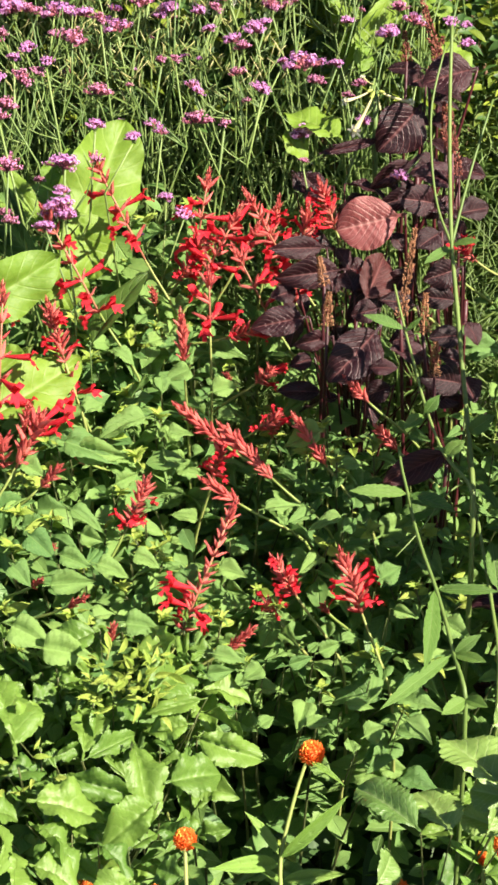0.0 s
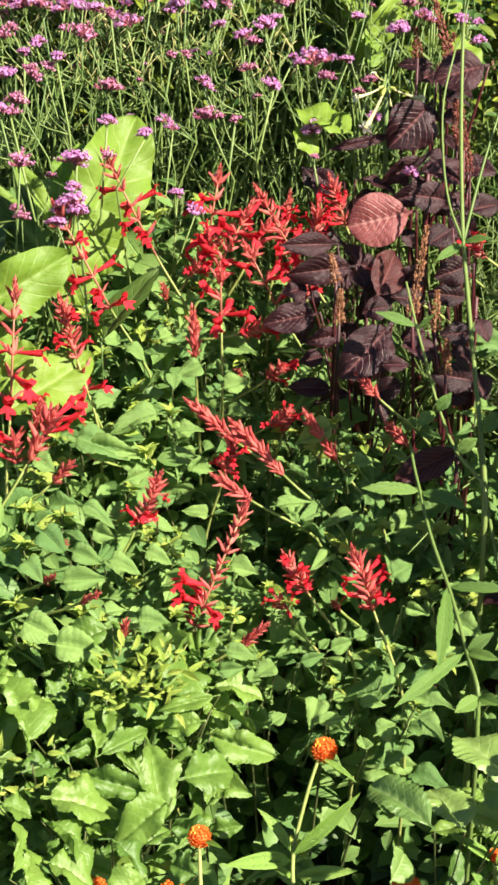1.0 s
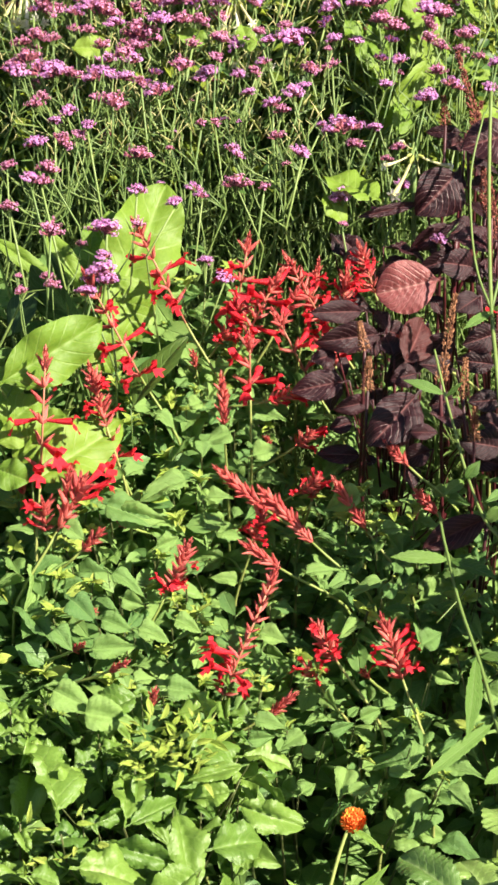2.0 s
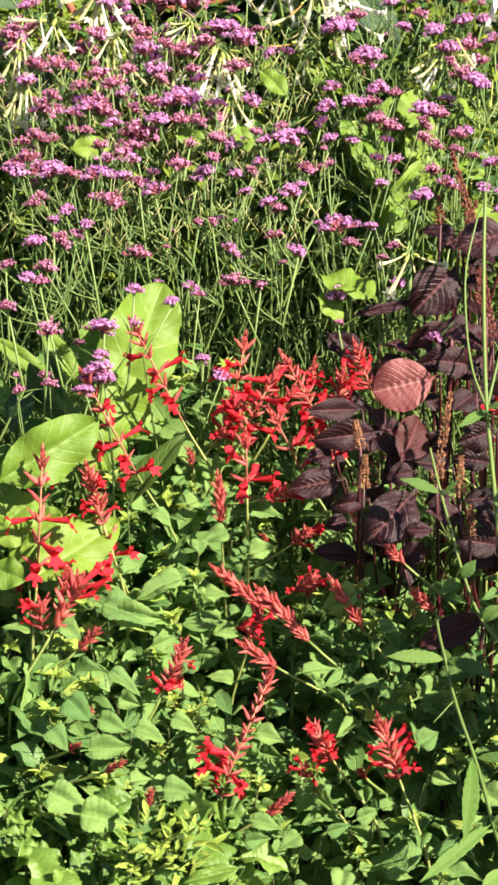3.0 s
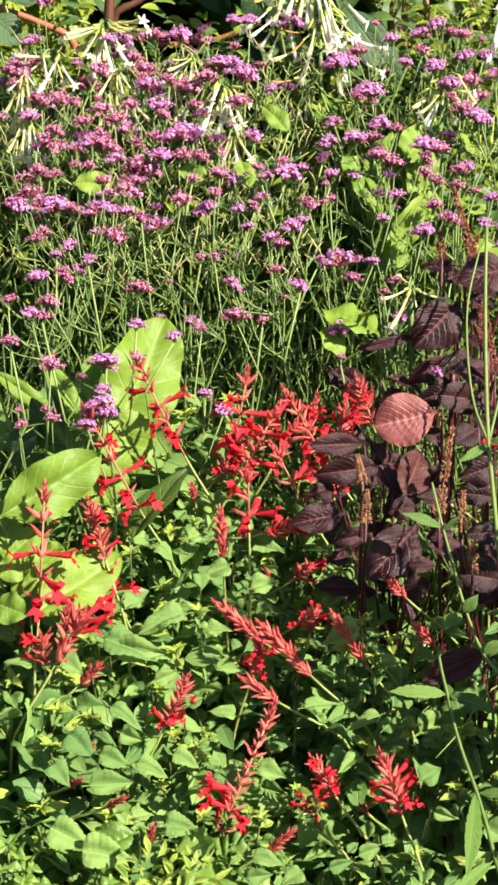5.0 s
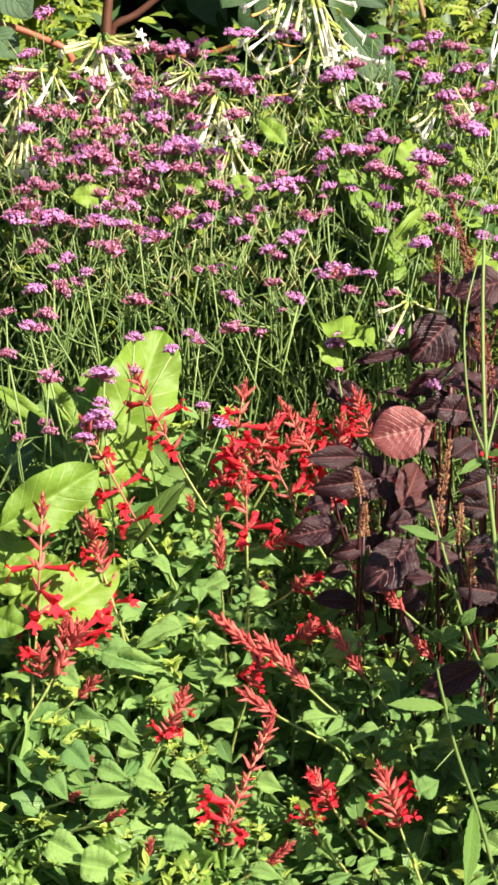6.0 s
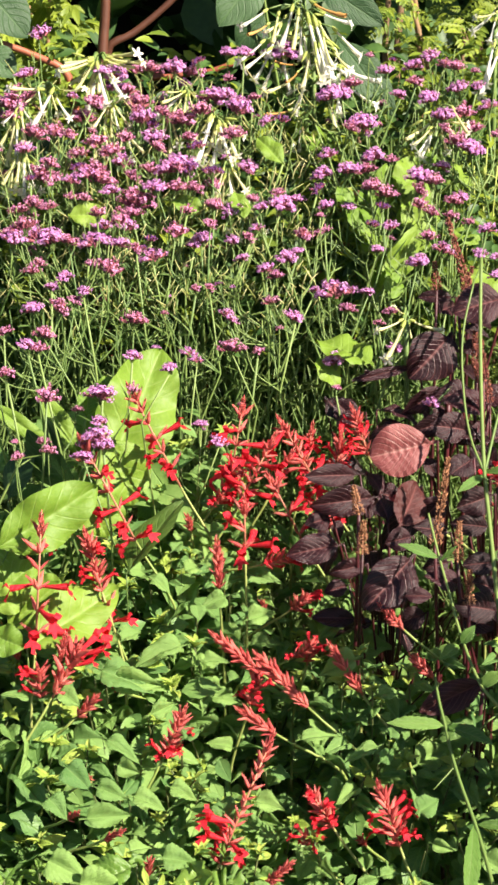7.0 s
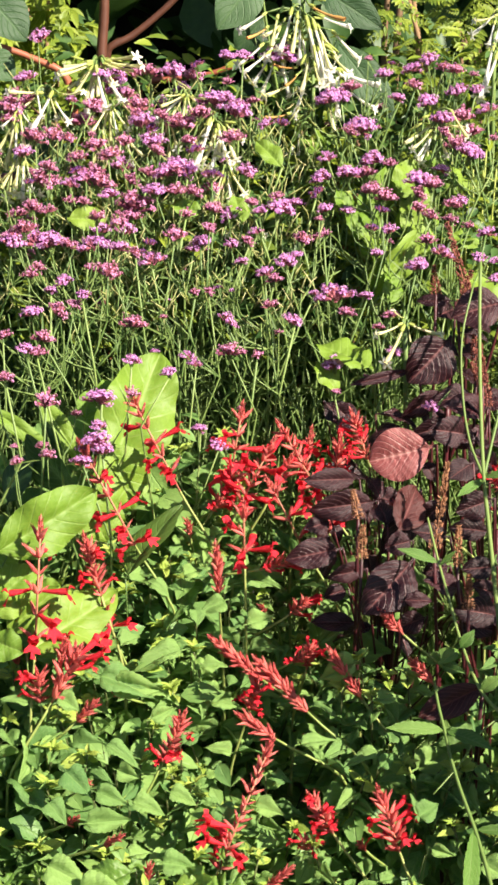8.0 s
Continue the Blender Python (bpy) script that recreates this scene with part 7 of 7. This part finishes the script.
leafy_plant('broad_leaf_plant', (-0.095, 1.862, 0.0), (-0.095, 1.412, 0.485), [
    ((-0.040, 1.385, 0.583), (0.015, 1.403, 0.588), 0.040),
    ((-0.130, 1.391, 0.588), (-0.068, 1.373, 0.580), 0.027),
    ((-0.160, 1.353, 0.588), (-0.090, 1.355, 0.584), 0.049),
    ((-0.158, 1.330, 0.581), (-0.104, 1.297, 0.570), 0.045),
    ((-0.070, 1.429, 0.598), (-0.046, 1.354, 0.574), 0.035),
    ((-0.044, 1.358, 0.583), (-0.089, 1.323, 0.575), 0.033),
    ((-0.014, 1.319, 0.564), (-0.043, 1.351, 0.573), 0.030),
    ((-0.014, 1.445, 0.593), (0.043, 1.417, 0.584), 0.031),
    ((-0.142, 1.418, 0.589), (-0.114, 1.431, 0.592), 0.019),
    ((-0.181, 1.394, 0.585), (-0.147, 1.414, 0.588), 0.032),
], BROAD, 'leafy plant with wavy sunlit toothed leaves', 'plant', 'sage_stem', 0.003, up=(0.4, -0.4, 0.8), loose=0.65)
leafy_plant('broad_leaf_plant', (-0.100, 1.812, 0.0), (-0.100, 1.362, 0.477), [
    ((-0.153, 1.286, 0.571), (-0.108, 1.277, 0.566), 0.035),
    ((-0.096, 1.320, 0.567), (-0.060, 1.295, 0.559), 0.036),
    ((-0.065, 1.278, 0.564), (-0.093, 1.254, 0.560), 0.040),
    ((-0.021, 1.286, 0.557), (-0.046, 1.298, 0.560), 0.030),
    ((-0.169, 1.250, 0.564), (-0.154, 1.309, 0.576), 0.035),
    ((-0.178, 1.251, 0.582), (-0.165, 1.314, 0.594), 0.016),
    ((-0.012, 1.499, 0.604), (0.040, 1.503, 0.606), 0.038),
    ((-0.009, 1.469, 0.602), (0.036, 1.461, 0.599), 0.022),
    ((-0.197, 1.349, 0.582), (-0.168, 1.352, 0.580), 0.036),
], BROAD, "leafy plant with toothed leaves at the bed's front", 'plant', 'sage_stem', 0.003, up=(0.4, -0.4, 0.8), loose=0.65)
leafy_plant('broad_leaf_plant', (0.213, 1.793, 0.0), (0.213, 1.343, 0.484), [
    ((0.180, 1.277, 0.611), (0.131, 1.342, 0.624), 0.039),
    ((0.209, 1.296, 0.593), (0.190, 1.355, 0.607), 0.047),
    ((0.263, 1.323, 0.614), (0.215, 1.398, 0.631), 0.067),
    ((0.264, 1.328, 0.607), (0.229, 1.344, 0.608), 0.036),
    ((0.144, 1.274, 0.558), (0.165, 1.305, 0.567), 0.033),
    ((0.263, 1.446, 0.601), (0.285, 1.455, 0.607), 0.032),
    ((0.264, 1.324, 0.573), (0.222, 1.353, 0.576), 0.031),
    ((0.243, 1.319, 0.577), (0.267, 1.357, 0.591), 0.031),
], PALE_BROAD, 'leafy plant with broad veined leaves in part shade', 'plant', 'sage_stem', 0.003, up=(0.5, -0.7, 0.55), loose=0.15)


# ---- tall stems in front of the amaranth ----
tall_stem([
    ([(0.258, 1.613, 0.738), (0.260, 1.692, 0.783), (0.259, 1.770, 0.834), (0.258, 1.831, 0.878), (0.257, 1.877, 0.914), (0.260, 1.954, 0.980), (0.265, 2.026, 1.048), (0.270, 2.075, 1.100)], 0.0038),
    ([(0.257, 1.877, 0.914), (0.245, 1.913, 0.942), (0.241, 1.956, 0.979), (0.244, 2.008, 1.028), (0.261, 2.056, 1.079)], 0.0022),
    ([(0.257, 1.877, 0.914), (0.271, 1.916, 0.948), (0.287, 1.956, 0.985), (0.310, 2.004, 1.035)], 0.0024),
], [
    ((0.257, 1.876, 0.912), (0.227, 1.847, 0.908), 0.011),
    ((0.258, 1.877, 0.914), (0.283, 1.860, 0.927), 0.010),
    ((0.260, 1.692, 0.783), (0.282, 1.688, 0.804), 0.018),
], [
    ((0.279, 2.102, 1.131), 0.028, 'p'),
    ((0.268, 2.080, 1.105), 0.025, 'p'),
    ((0.285, 2.075, 1.102), 0.017, 'p'),
    ((0.285, 2.060, 1.086), 0.022, 'p'),
], 'tall square-stemmed verbena with forked green stems')
tall_stem([
    ([(0.255, 1.613, 0.757), (0.232, 1.655, 0.778), (0.217, 1.707, 0.807), (0.209, 1.746, 0.833), (0.202, 1.780, 0.855), (0.195, 1.816, 0.881), (0.193, 1.827, 0.889)], 0.0026),
], [
    ((0.201, 1.783, 0.857), (0.159, 1.784, 0.875), 0.012),
    ((0.214, 1.697, 0.801), (0.194, 1.669, 0.802), 0.013),
    ((0.216, 1.698, 0.802), (0.229, 1.696, 0.822), 0.012),
    ((0.232, 1.654, 0.777), (0.250, 1.649, 0.796), 0.014),
    ((0.201, 1.780, 0.855), (0.218, 1.775, 0.875), 0.005),
], [
], 'slender green stem with toothed leaves, bent at its tip')
tall_stem([
    ([(0.230, 1.403, 0.660), (0.224, 1.450, 0.677), (0.219, 1.489, 0.692), (0.213, 1.521, 0.706), (0.203, 1.563, 0.725), (0.197, 1.595, 0.741), (0.194, 1.619, 0.753), (0.190, 1.645, 0.767), (0.188, 1.668, 0.780)], 0.0030),
], [
    ((0.194, 1.619, 0.753), (0.138, 1.611, 0.764), 0.014),
    ((0.195, 1.619, 0.753), (0.236, 1.583, 0.757), 0.016),
    ((0.212, 1.519, 0.705), (0.195, 1.405, 0.692), 0.016),
    ((0.222, 1.450, 0.677), (0.153, 1.361, 0.682), 0.013),
    ((0.214, 1.518, 0.705), (0.267, 1.495, 0.719), 0.012),
    ((0.224, 1.450, 0.677), (0.247, 1.451, 0.698), 0.011),
    ((0.224, 1.450, 0.677), (0.247, 1.425, 0.688), 0.011),
    ((0.230, 1.403, 0.660), (0.207, 1.374, 0.665), 0.014),
    ((0.230, 1.403, 0.660), (0.244, 1.379, 0.671), 0.012),
], [
], 'upright green stem with long toothed leaves')
tall_stem([
    ([(0.269, 1.469, 0.655), (0.269, 1.529, 0.679), (0.267, 1.576, 0.701), (0.264, 1.617, 0.722), (0.261, 1.664, 0.747), (0.260, 1.693, 0.764)], 0.0030),
    ([(0.261, 1.664, 0.747), (0.236, 1.650, 0.736), (0.209, 1.618, 0.715), (0.182, 1.591, 0.699)], 0.0014),
], [
    ((0.263, 1.664, 0.747), (0.283, 1.612, 0.741), 0.011),
    ((0.276, 1.545, 0.688), (0.273, 1.581, 0.723), 0.018),
], [
], 'tall green verbena stem with a thin side branch')


# ---- leafy sage carpet ----
def canopy(y):
    """Height of the sage canopy over the plan's depth."""
    return 0.609 + (y - 1.537) * 0.62


for i in range(17):
    for j in range(17):
        x = -0.37 + j * 0.045 + rnd(-0.02, 0.02) + (0.022 if i % 2 else 0)
        y = 1.43 + i * 0.038 + rnd(-0.018, 0.018)
        hollow = 0.11 if 1.74 < y < 1.96 and 0.0 < x < 0.15 else 0.09 if 1.70 < y < 1.94 and -0.05 < x < 0.26 else 0.0
        if hollow and rnd(0, 1) < hollow * 5.2:
            continue
        if y > 1.97 and x > 0.02 or y > 1.82 and x > 0.17:
            continue
        if y < 1.56 and x < 0.0:
            continue
        if y < 1.66 and x > 0.0 and rnd(0, 1) < (0.9 if y < 1.54 else 0.45 if x > 0.15 else 0.3):
            continue
        if y > 1.92 and -0.32 < x < -0.10:
            continue
        top = (x, y, canopy(y) - rnd(0.01, 0.07) - hollow)
        sage_shoot(top, (rnd(-0.14, 0.14), rnd(0.08, 0.30)), rnd(0.036, 0.054) if x < 0.0 else rnd(0.030, 0.042), pairs=0.125)

for i in range(7):
    y = 1.50 + i * 0.035
    sage_shoot((rnd(-0.015, 0.05), y, canopy(y) - rnd(0.03, 0.06)), (rnd(-0.1, 0.1), rnd(0.08, 0.2)), rnd(0.032, 0.042), pairs=0.125)

for top in ((0.123, 1.8, 0.738), (0.151, 1.77, 0.733), (0.132, 1.74, 0.726), (0.171, 1.77, 0.733), (0.103, 1.77, 0.72)):
    sage_shoot(top, (rnd(-0.06, 0.06), rnd(0.05, 0.12)), rnd(0.034, 0.044), pairs=0.16)

# ---- flowerless verbena tufts ----
for i in range(135):
    x, y = rnd(-0.45, 0.45), rnd(2.03, 2.5)
    if y < 2.2 and -0.36 < x < 0.0:
        continue
    top = 0.84 + (y - 2.05) * 0.78
    verbena_stems((x + rnd(-0.26, 0.26), y + 0.03, 0), (x, y, top - rnd(0.0, 0.16)), 4)


# ---- broad leaves filling the front ----
for i in range(50):
    x, y = rnd(-0.36, -0.01), rnd(1.34, 1.60)
    z = 0.54 + (y - 1.36) * 0.5 - rnd(-0.035, 0.05)
    if abs(x + 0.02) < 0.05 and y < 1.42:
        continue
    sage_shoot((x, y, z), (rnd(-0.03, 0.03), rnd(0, 0.03)), rnd(0.034, 0.056), BROAD, "leafy shoot with broad toothed green leaves", "sage_stem", 0.10)
for i in range(2):
    x, y = rnd(0.2, 0.36), rnd(1.34, 1.5)
    z = 0.47 + (y - 1.36) * 0.5 - rnd(0.0, 0.06)
    sage_shoot((x, y, z), (rnd(-0.03, 0.03), rnd(0, 0.03)), rnd(0.055, 0.075), BROAD, "leafy shoot with broad toothed green leaves", "green_stem", 0.13)

# ---- taller growth added out of view at the bed's right end, to shade it ----
for x, y, h in ((0.42, 1.74, 0.98), (0.52, 1.60, 1.02), (0.47, 1.86, 1.05), (0.345, 1.63, 1.0), (0.37, 1.53, 0.9)):
    shade_amaranth((x, y, 0), h, 13, 0.082)
shade_amaranth((0.335, 1.585, 0), 1.07, 22, 0.058)
shade_amaranth((0.35, 1.66, 0), 0.92, 14, 0.060)
# Unseen broad-leaved shoots, added to shade the front right corner.
for x, y, z in ((0.285, 1.26, 0.62), (0.30, 1.30, 0.69), (0.275, 1.22, 0.66), (0.295, 1.24, 0.71)):
    sage_shoot((x, y, z), (rnd(0.02, 0.06), rnd(-0.04, 0.0)), 0.05, BROAD, "leafy shoot with broad toothed green leaves", "green_stem", 0.16)
# Unseen sage further out, also added to block low sun.
for i in range(5):
    x, y = rnd(0.46, 0.6), rnd(1.32, 1.5)
    sage_shoot((x, y, rnd(0.60, 0.70)), (rnd(-0.03, 0.03), rnd(-0.02, 0.03)), rnd(0.06, 0.08), pairs=0.3)


# ---- shrubs and shade behind the flowers ----
def simple_leaf(s, at, way, up, long, wide):
    leaf_shape(0.65, 1.0, 0.1, 4, 1, 0.0, 0.25, 0.4, shape=s, m=aim(at, way, up, wide, long, long))


def palmate_leaf(s, at, way, up, long, wide):
    """Five pointed lobes from one stalk."""
    way = Vector(way).normalized()
    side = way.cross(Vector(up)).normalized()
    for turn, k in ((0.0, 1.0), (0.7, 0.85), (-0.7, 0.85), (1.5, 0.55), (-1.5, 0.55)):
        simple_leaf(s, at, way * math.cos(turn) + side * math.sin(turn), up, long * k, wide * 0.62 * k)


def feather_leaf(s, at, way, up, long, wide):
    """A leaf cut into small leaflets along its rib."""
    way = Vector(way).normalized()
    side = way.cross(Vector(up)).normalized()
    for i in range(5):
        for k in (-1, 1):
            simple_leaf(s, Vector(at) + way * long * 0.22 * i, way * 0.7 + side * k, up, long * (0.5 - 0.06 * i), wide * 0.3)


def shrub(name, x0, x1, y0, y1, z0, z1, count, size, mat, label, stems=5, leaf=simple_leaf):
    root = Vector(((x0 + x1) / 2, (y0 + y1) / 2, 0))
    plant = thing(name, root, label, "shrub")
    lines, ends = [], []
    for i in range(stems):
        e = Vector((rnd(x0, x1), rnd(y0, y1), z0 + (z1 - z0) * rnd(0.6, 1.0)))
        main = bend([root + Vector((rnd(-0.05, 0.05), rnd(-0.05, 0.05), 0)), root.lerp(e, 0.5) + Vector((rnd(-0.1, 0.1), 0, 0.05)), e], 6)
        lines.append((main, 0.012, 0.003, 6))
        ends += main[4:]
        for k in range(6):
            a = main[random.randrange(3, 11)]
            b = a + Vector((rnd(-0.3, 0.3) * (x1 - x0), rnd(-0.25, 0.25), rnd(-0.05, 0.3)))
            twig = bend([a, a.lerp(b, 0.5) + UP * 0.03, b], 3)
            lines.append((twig, 0.004, 0.0015, 4))
            ends += twig[1:]
    stem_part("stem", lines, "bark", plant)
    s = Shape()
    for i in range(count):
        if i % 3:
            c = random.choice(ends) + Vector((rnd(-0.08, 0.08), rnd(-0.08, 0.08), rnd(-0.08, 0.08)))
        else:
            c = Vector((rnd(x0, x1), rnd(y0, y1), rnd(z0, z1)))
        an = rnd(0, math.tau)
        n = size * rnd(0.6, 1.3)
        leaf(s, c, (math.cos(an), math.sin(an), rnd(-0.9, 0.2)), (rnd(-0.6, 0.6), -0.6, 0.8), n, n * 0.6)
    tagged(part("crown", s.mesh("crown", mat), plant), kind="stuff")
    return plant



def leaf_mass(name, label, spots, count, size, kind_mat, wide=0.6):
    """Many small leaves over given spots, one object that nobody could count."""
    s = Shape()
    for i in range(count):
        c = spots()
        an = rnd(0, math.tau)
        n = size * rnd(0.6, 1.3)
        simple_leaf(s, c, (math.cos(an), math.sin(an), rnd(-0.5, 0.4)), (rnd(-0.6, 0.6), rnd(-0.8, 0.2), 0.8), n, n * wide)
    return tagged(new(name, s.mesh(name, kind_mat)), label, "foliage", kind="stuff")


def under_sage():
    x, y = rnd(-0.5, 0.55), rnd(1.3, 2.1)
    if 0.02 < x < 0.4 and y < 1.62:
        y = rnd(1.62, 2.1)
    return Vector((x, y, canopy(y) - (rnd(0.025, 0.30) if x < -0.02 else rnd(0.07, 0.40)) - (0.22 if x > 0 and y < 1.66 else 0.0) - (0.24 if x > -0.05 and y > 1.7 else 0.0)))


def under_verbena():
    x, y = rnd(-0.5, 0.55), rnd(2.05, 2.6)
    return Vector((x, y, 0.75 + (y - 2.05) * 0.7 - rnd(0.0, 0.5)))


leaf_mass("undergrowth", "shaded lower sage leaves under the flowering shoots", under_sage, 6000, 0.038, "sage_leaf", 0.62)


def behind_heads():
    x, y = rnd(-0.5, 0.5), rnd(2.3, 2.62)
    return Vector((x, y, 1.02 + (y - 2.3) * 0.62 + rnd(-0.12, 0.05)))


def beside_bed():
    side = random.choice((-1, 1))
    x, y = side * rnd(0.5, 1.5), rnd(1.35, 2.7)
    if side > 0 and y < 1.9:
        x = rnd(0.75, 1.5)
    return Vector((x, y, canopy(min(y, 2.4)) - 0.08 - rnd(0.0, 0.45)))


leaf_mass("bed_foliage", "green leaves of the bed running on to both sides", beside_bed, 9000, 0.06, "sage_leaf", 0.6)
# Same spots twice: bright leaves, then a copy with shade in its colour.
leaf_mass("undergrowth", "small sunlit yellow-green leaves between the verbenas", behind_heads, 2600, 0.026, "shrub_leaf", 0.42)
leaf_mass("undergrowth", "small leaves between the verbenas, shade put into their green", behind_heads, 2200, 0.026, "shade_painted_leaf", 0.5)
def among_heads():
    x, y = rnd(-0.36, 0.10), rnd(2.22, 2.47)
    return Vector((x, y, 1.03 + (y - 2.24) * 0.88 + rnd(-0.06, 0.012)))


def straw_blades(label, count):
    """Fine straw-coloured bits caught among the heads, most of them nearly upright."""
    s = Shape()
    for i in range(count):
        at = among_heads()
        way = Vector((rnd(-0.7, 0.7), rnd(-0.4, 0.4), rnd(0.3, 1.0)))
        n = rnd(0.012, 0.034)
        s.sweep([at, at + way * n * 0.5 + Vector((rnd(-0.002, 0.002), 0, 0)), at + way * n], lambda t: 0.0011 * (1 - 0.6 * t), 4)
    return tagged(new("undergrowth", s.mesh("undergrowth", "straw_leaf")), label, "foliage", kind="stuff")


straw_blades("straw-coloured bits of stem among the verbena heads", 900)


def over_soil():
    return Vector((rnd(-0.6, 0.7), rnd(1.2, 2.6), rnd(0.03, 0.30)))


# The dimness here is in the leaf colour, not only from cover.
leaf_mass("undergrowth", "lower leaves close over the soil, shade put into their green", over_soil, 4500, 0.075, "shade_painted_leaf", 0.55)
leaf_mass("undergrowth", "shaded narrow leaves at the verbenas' feet", under_verbena, 7000, 0.036, "thin_leaf", 0.055)

shrub("shrub", -0.55, -0.22, 2.68, 2.9, 0.95, 1.34, 1250, 0.040, "shrub_leaf", "sunlit shrub with lobed yellow-green leaves", leaf=palmate_leaf)
shrub("shrub", 0.02, 0.25, 2.62, 2.85, 0.6, 1.20, 1800, 0.024, "shade_painted_leaf", "fine-leaved dark green shrub behind the flowers")
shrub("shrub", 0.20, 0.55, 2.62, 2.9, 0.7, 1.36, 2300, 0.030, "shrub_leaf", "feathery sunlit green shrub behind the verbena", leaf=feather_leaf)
shrub("shrub", -0.5, 0.05, 2.60, 2.8, 0.6, 1.14, 900, 0.034, "shade_painted_leaf", "low dark green shrub under the flowers")
# Hedge leaves carry their deep shade in the dark green itself.
shrub("hedge", -2.6, -0.3, 3.3, 4.0, 0.0, 2.8, 9000, 0.11, "shade_painted_leaf", "deep shaded hedge behind the flower bed", 12)
shrub("hedge", -0.4, 2.6, 3.3, 4.0, 0.0, 2.8, 11000, 0.11, "shade_painted_leaf", "deep shaded hedge closing the flower bed", 12)
# Unseen crown added above the view to keep sun off the background.
shrub("shade_canopy", -0.6, 2.4, 2.85, 3.9, 1.55, 3.0, 7000, 0.11, "shade_painted_leaf", "leafy canopy added out of view to shade the back of the bed", 8)


def dark_backing(x0, x1, y0, y1, z1):
    """A bumpy dark sheet added behind the hedge, in place of its inner shade."""
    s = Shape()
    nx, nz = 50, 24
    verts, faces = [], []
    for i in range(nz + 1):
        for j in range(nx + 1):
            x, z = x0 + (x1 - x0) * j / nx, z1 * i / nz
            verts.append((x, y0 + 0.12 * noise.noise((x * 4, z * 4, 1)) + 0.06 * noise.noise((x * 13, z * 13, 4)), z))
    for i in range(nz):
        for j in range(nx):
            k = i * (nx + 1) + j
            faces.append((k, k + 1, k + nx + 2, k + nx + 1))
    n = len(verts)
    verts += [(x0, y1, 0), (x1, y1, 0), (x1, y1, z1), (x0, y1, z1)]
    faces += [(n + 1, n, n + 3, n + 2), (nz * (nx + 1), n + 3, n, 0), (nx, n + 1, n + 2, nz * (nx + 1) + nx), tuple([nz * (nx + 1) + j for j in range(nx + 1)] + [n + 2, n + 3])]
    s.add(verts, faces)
    # Dark soil colour, so gaps between the hedge leaves read as shade.
    return tagged(new("hedge_heart", s.mesh("hedge_heart", "soil")), "dark sheet added behind the hedge in place of its inner shade", "hedge", kind="stuff")


dark_backing(-6.0, 6.0, 3.9, 4.6, 2.7)
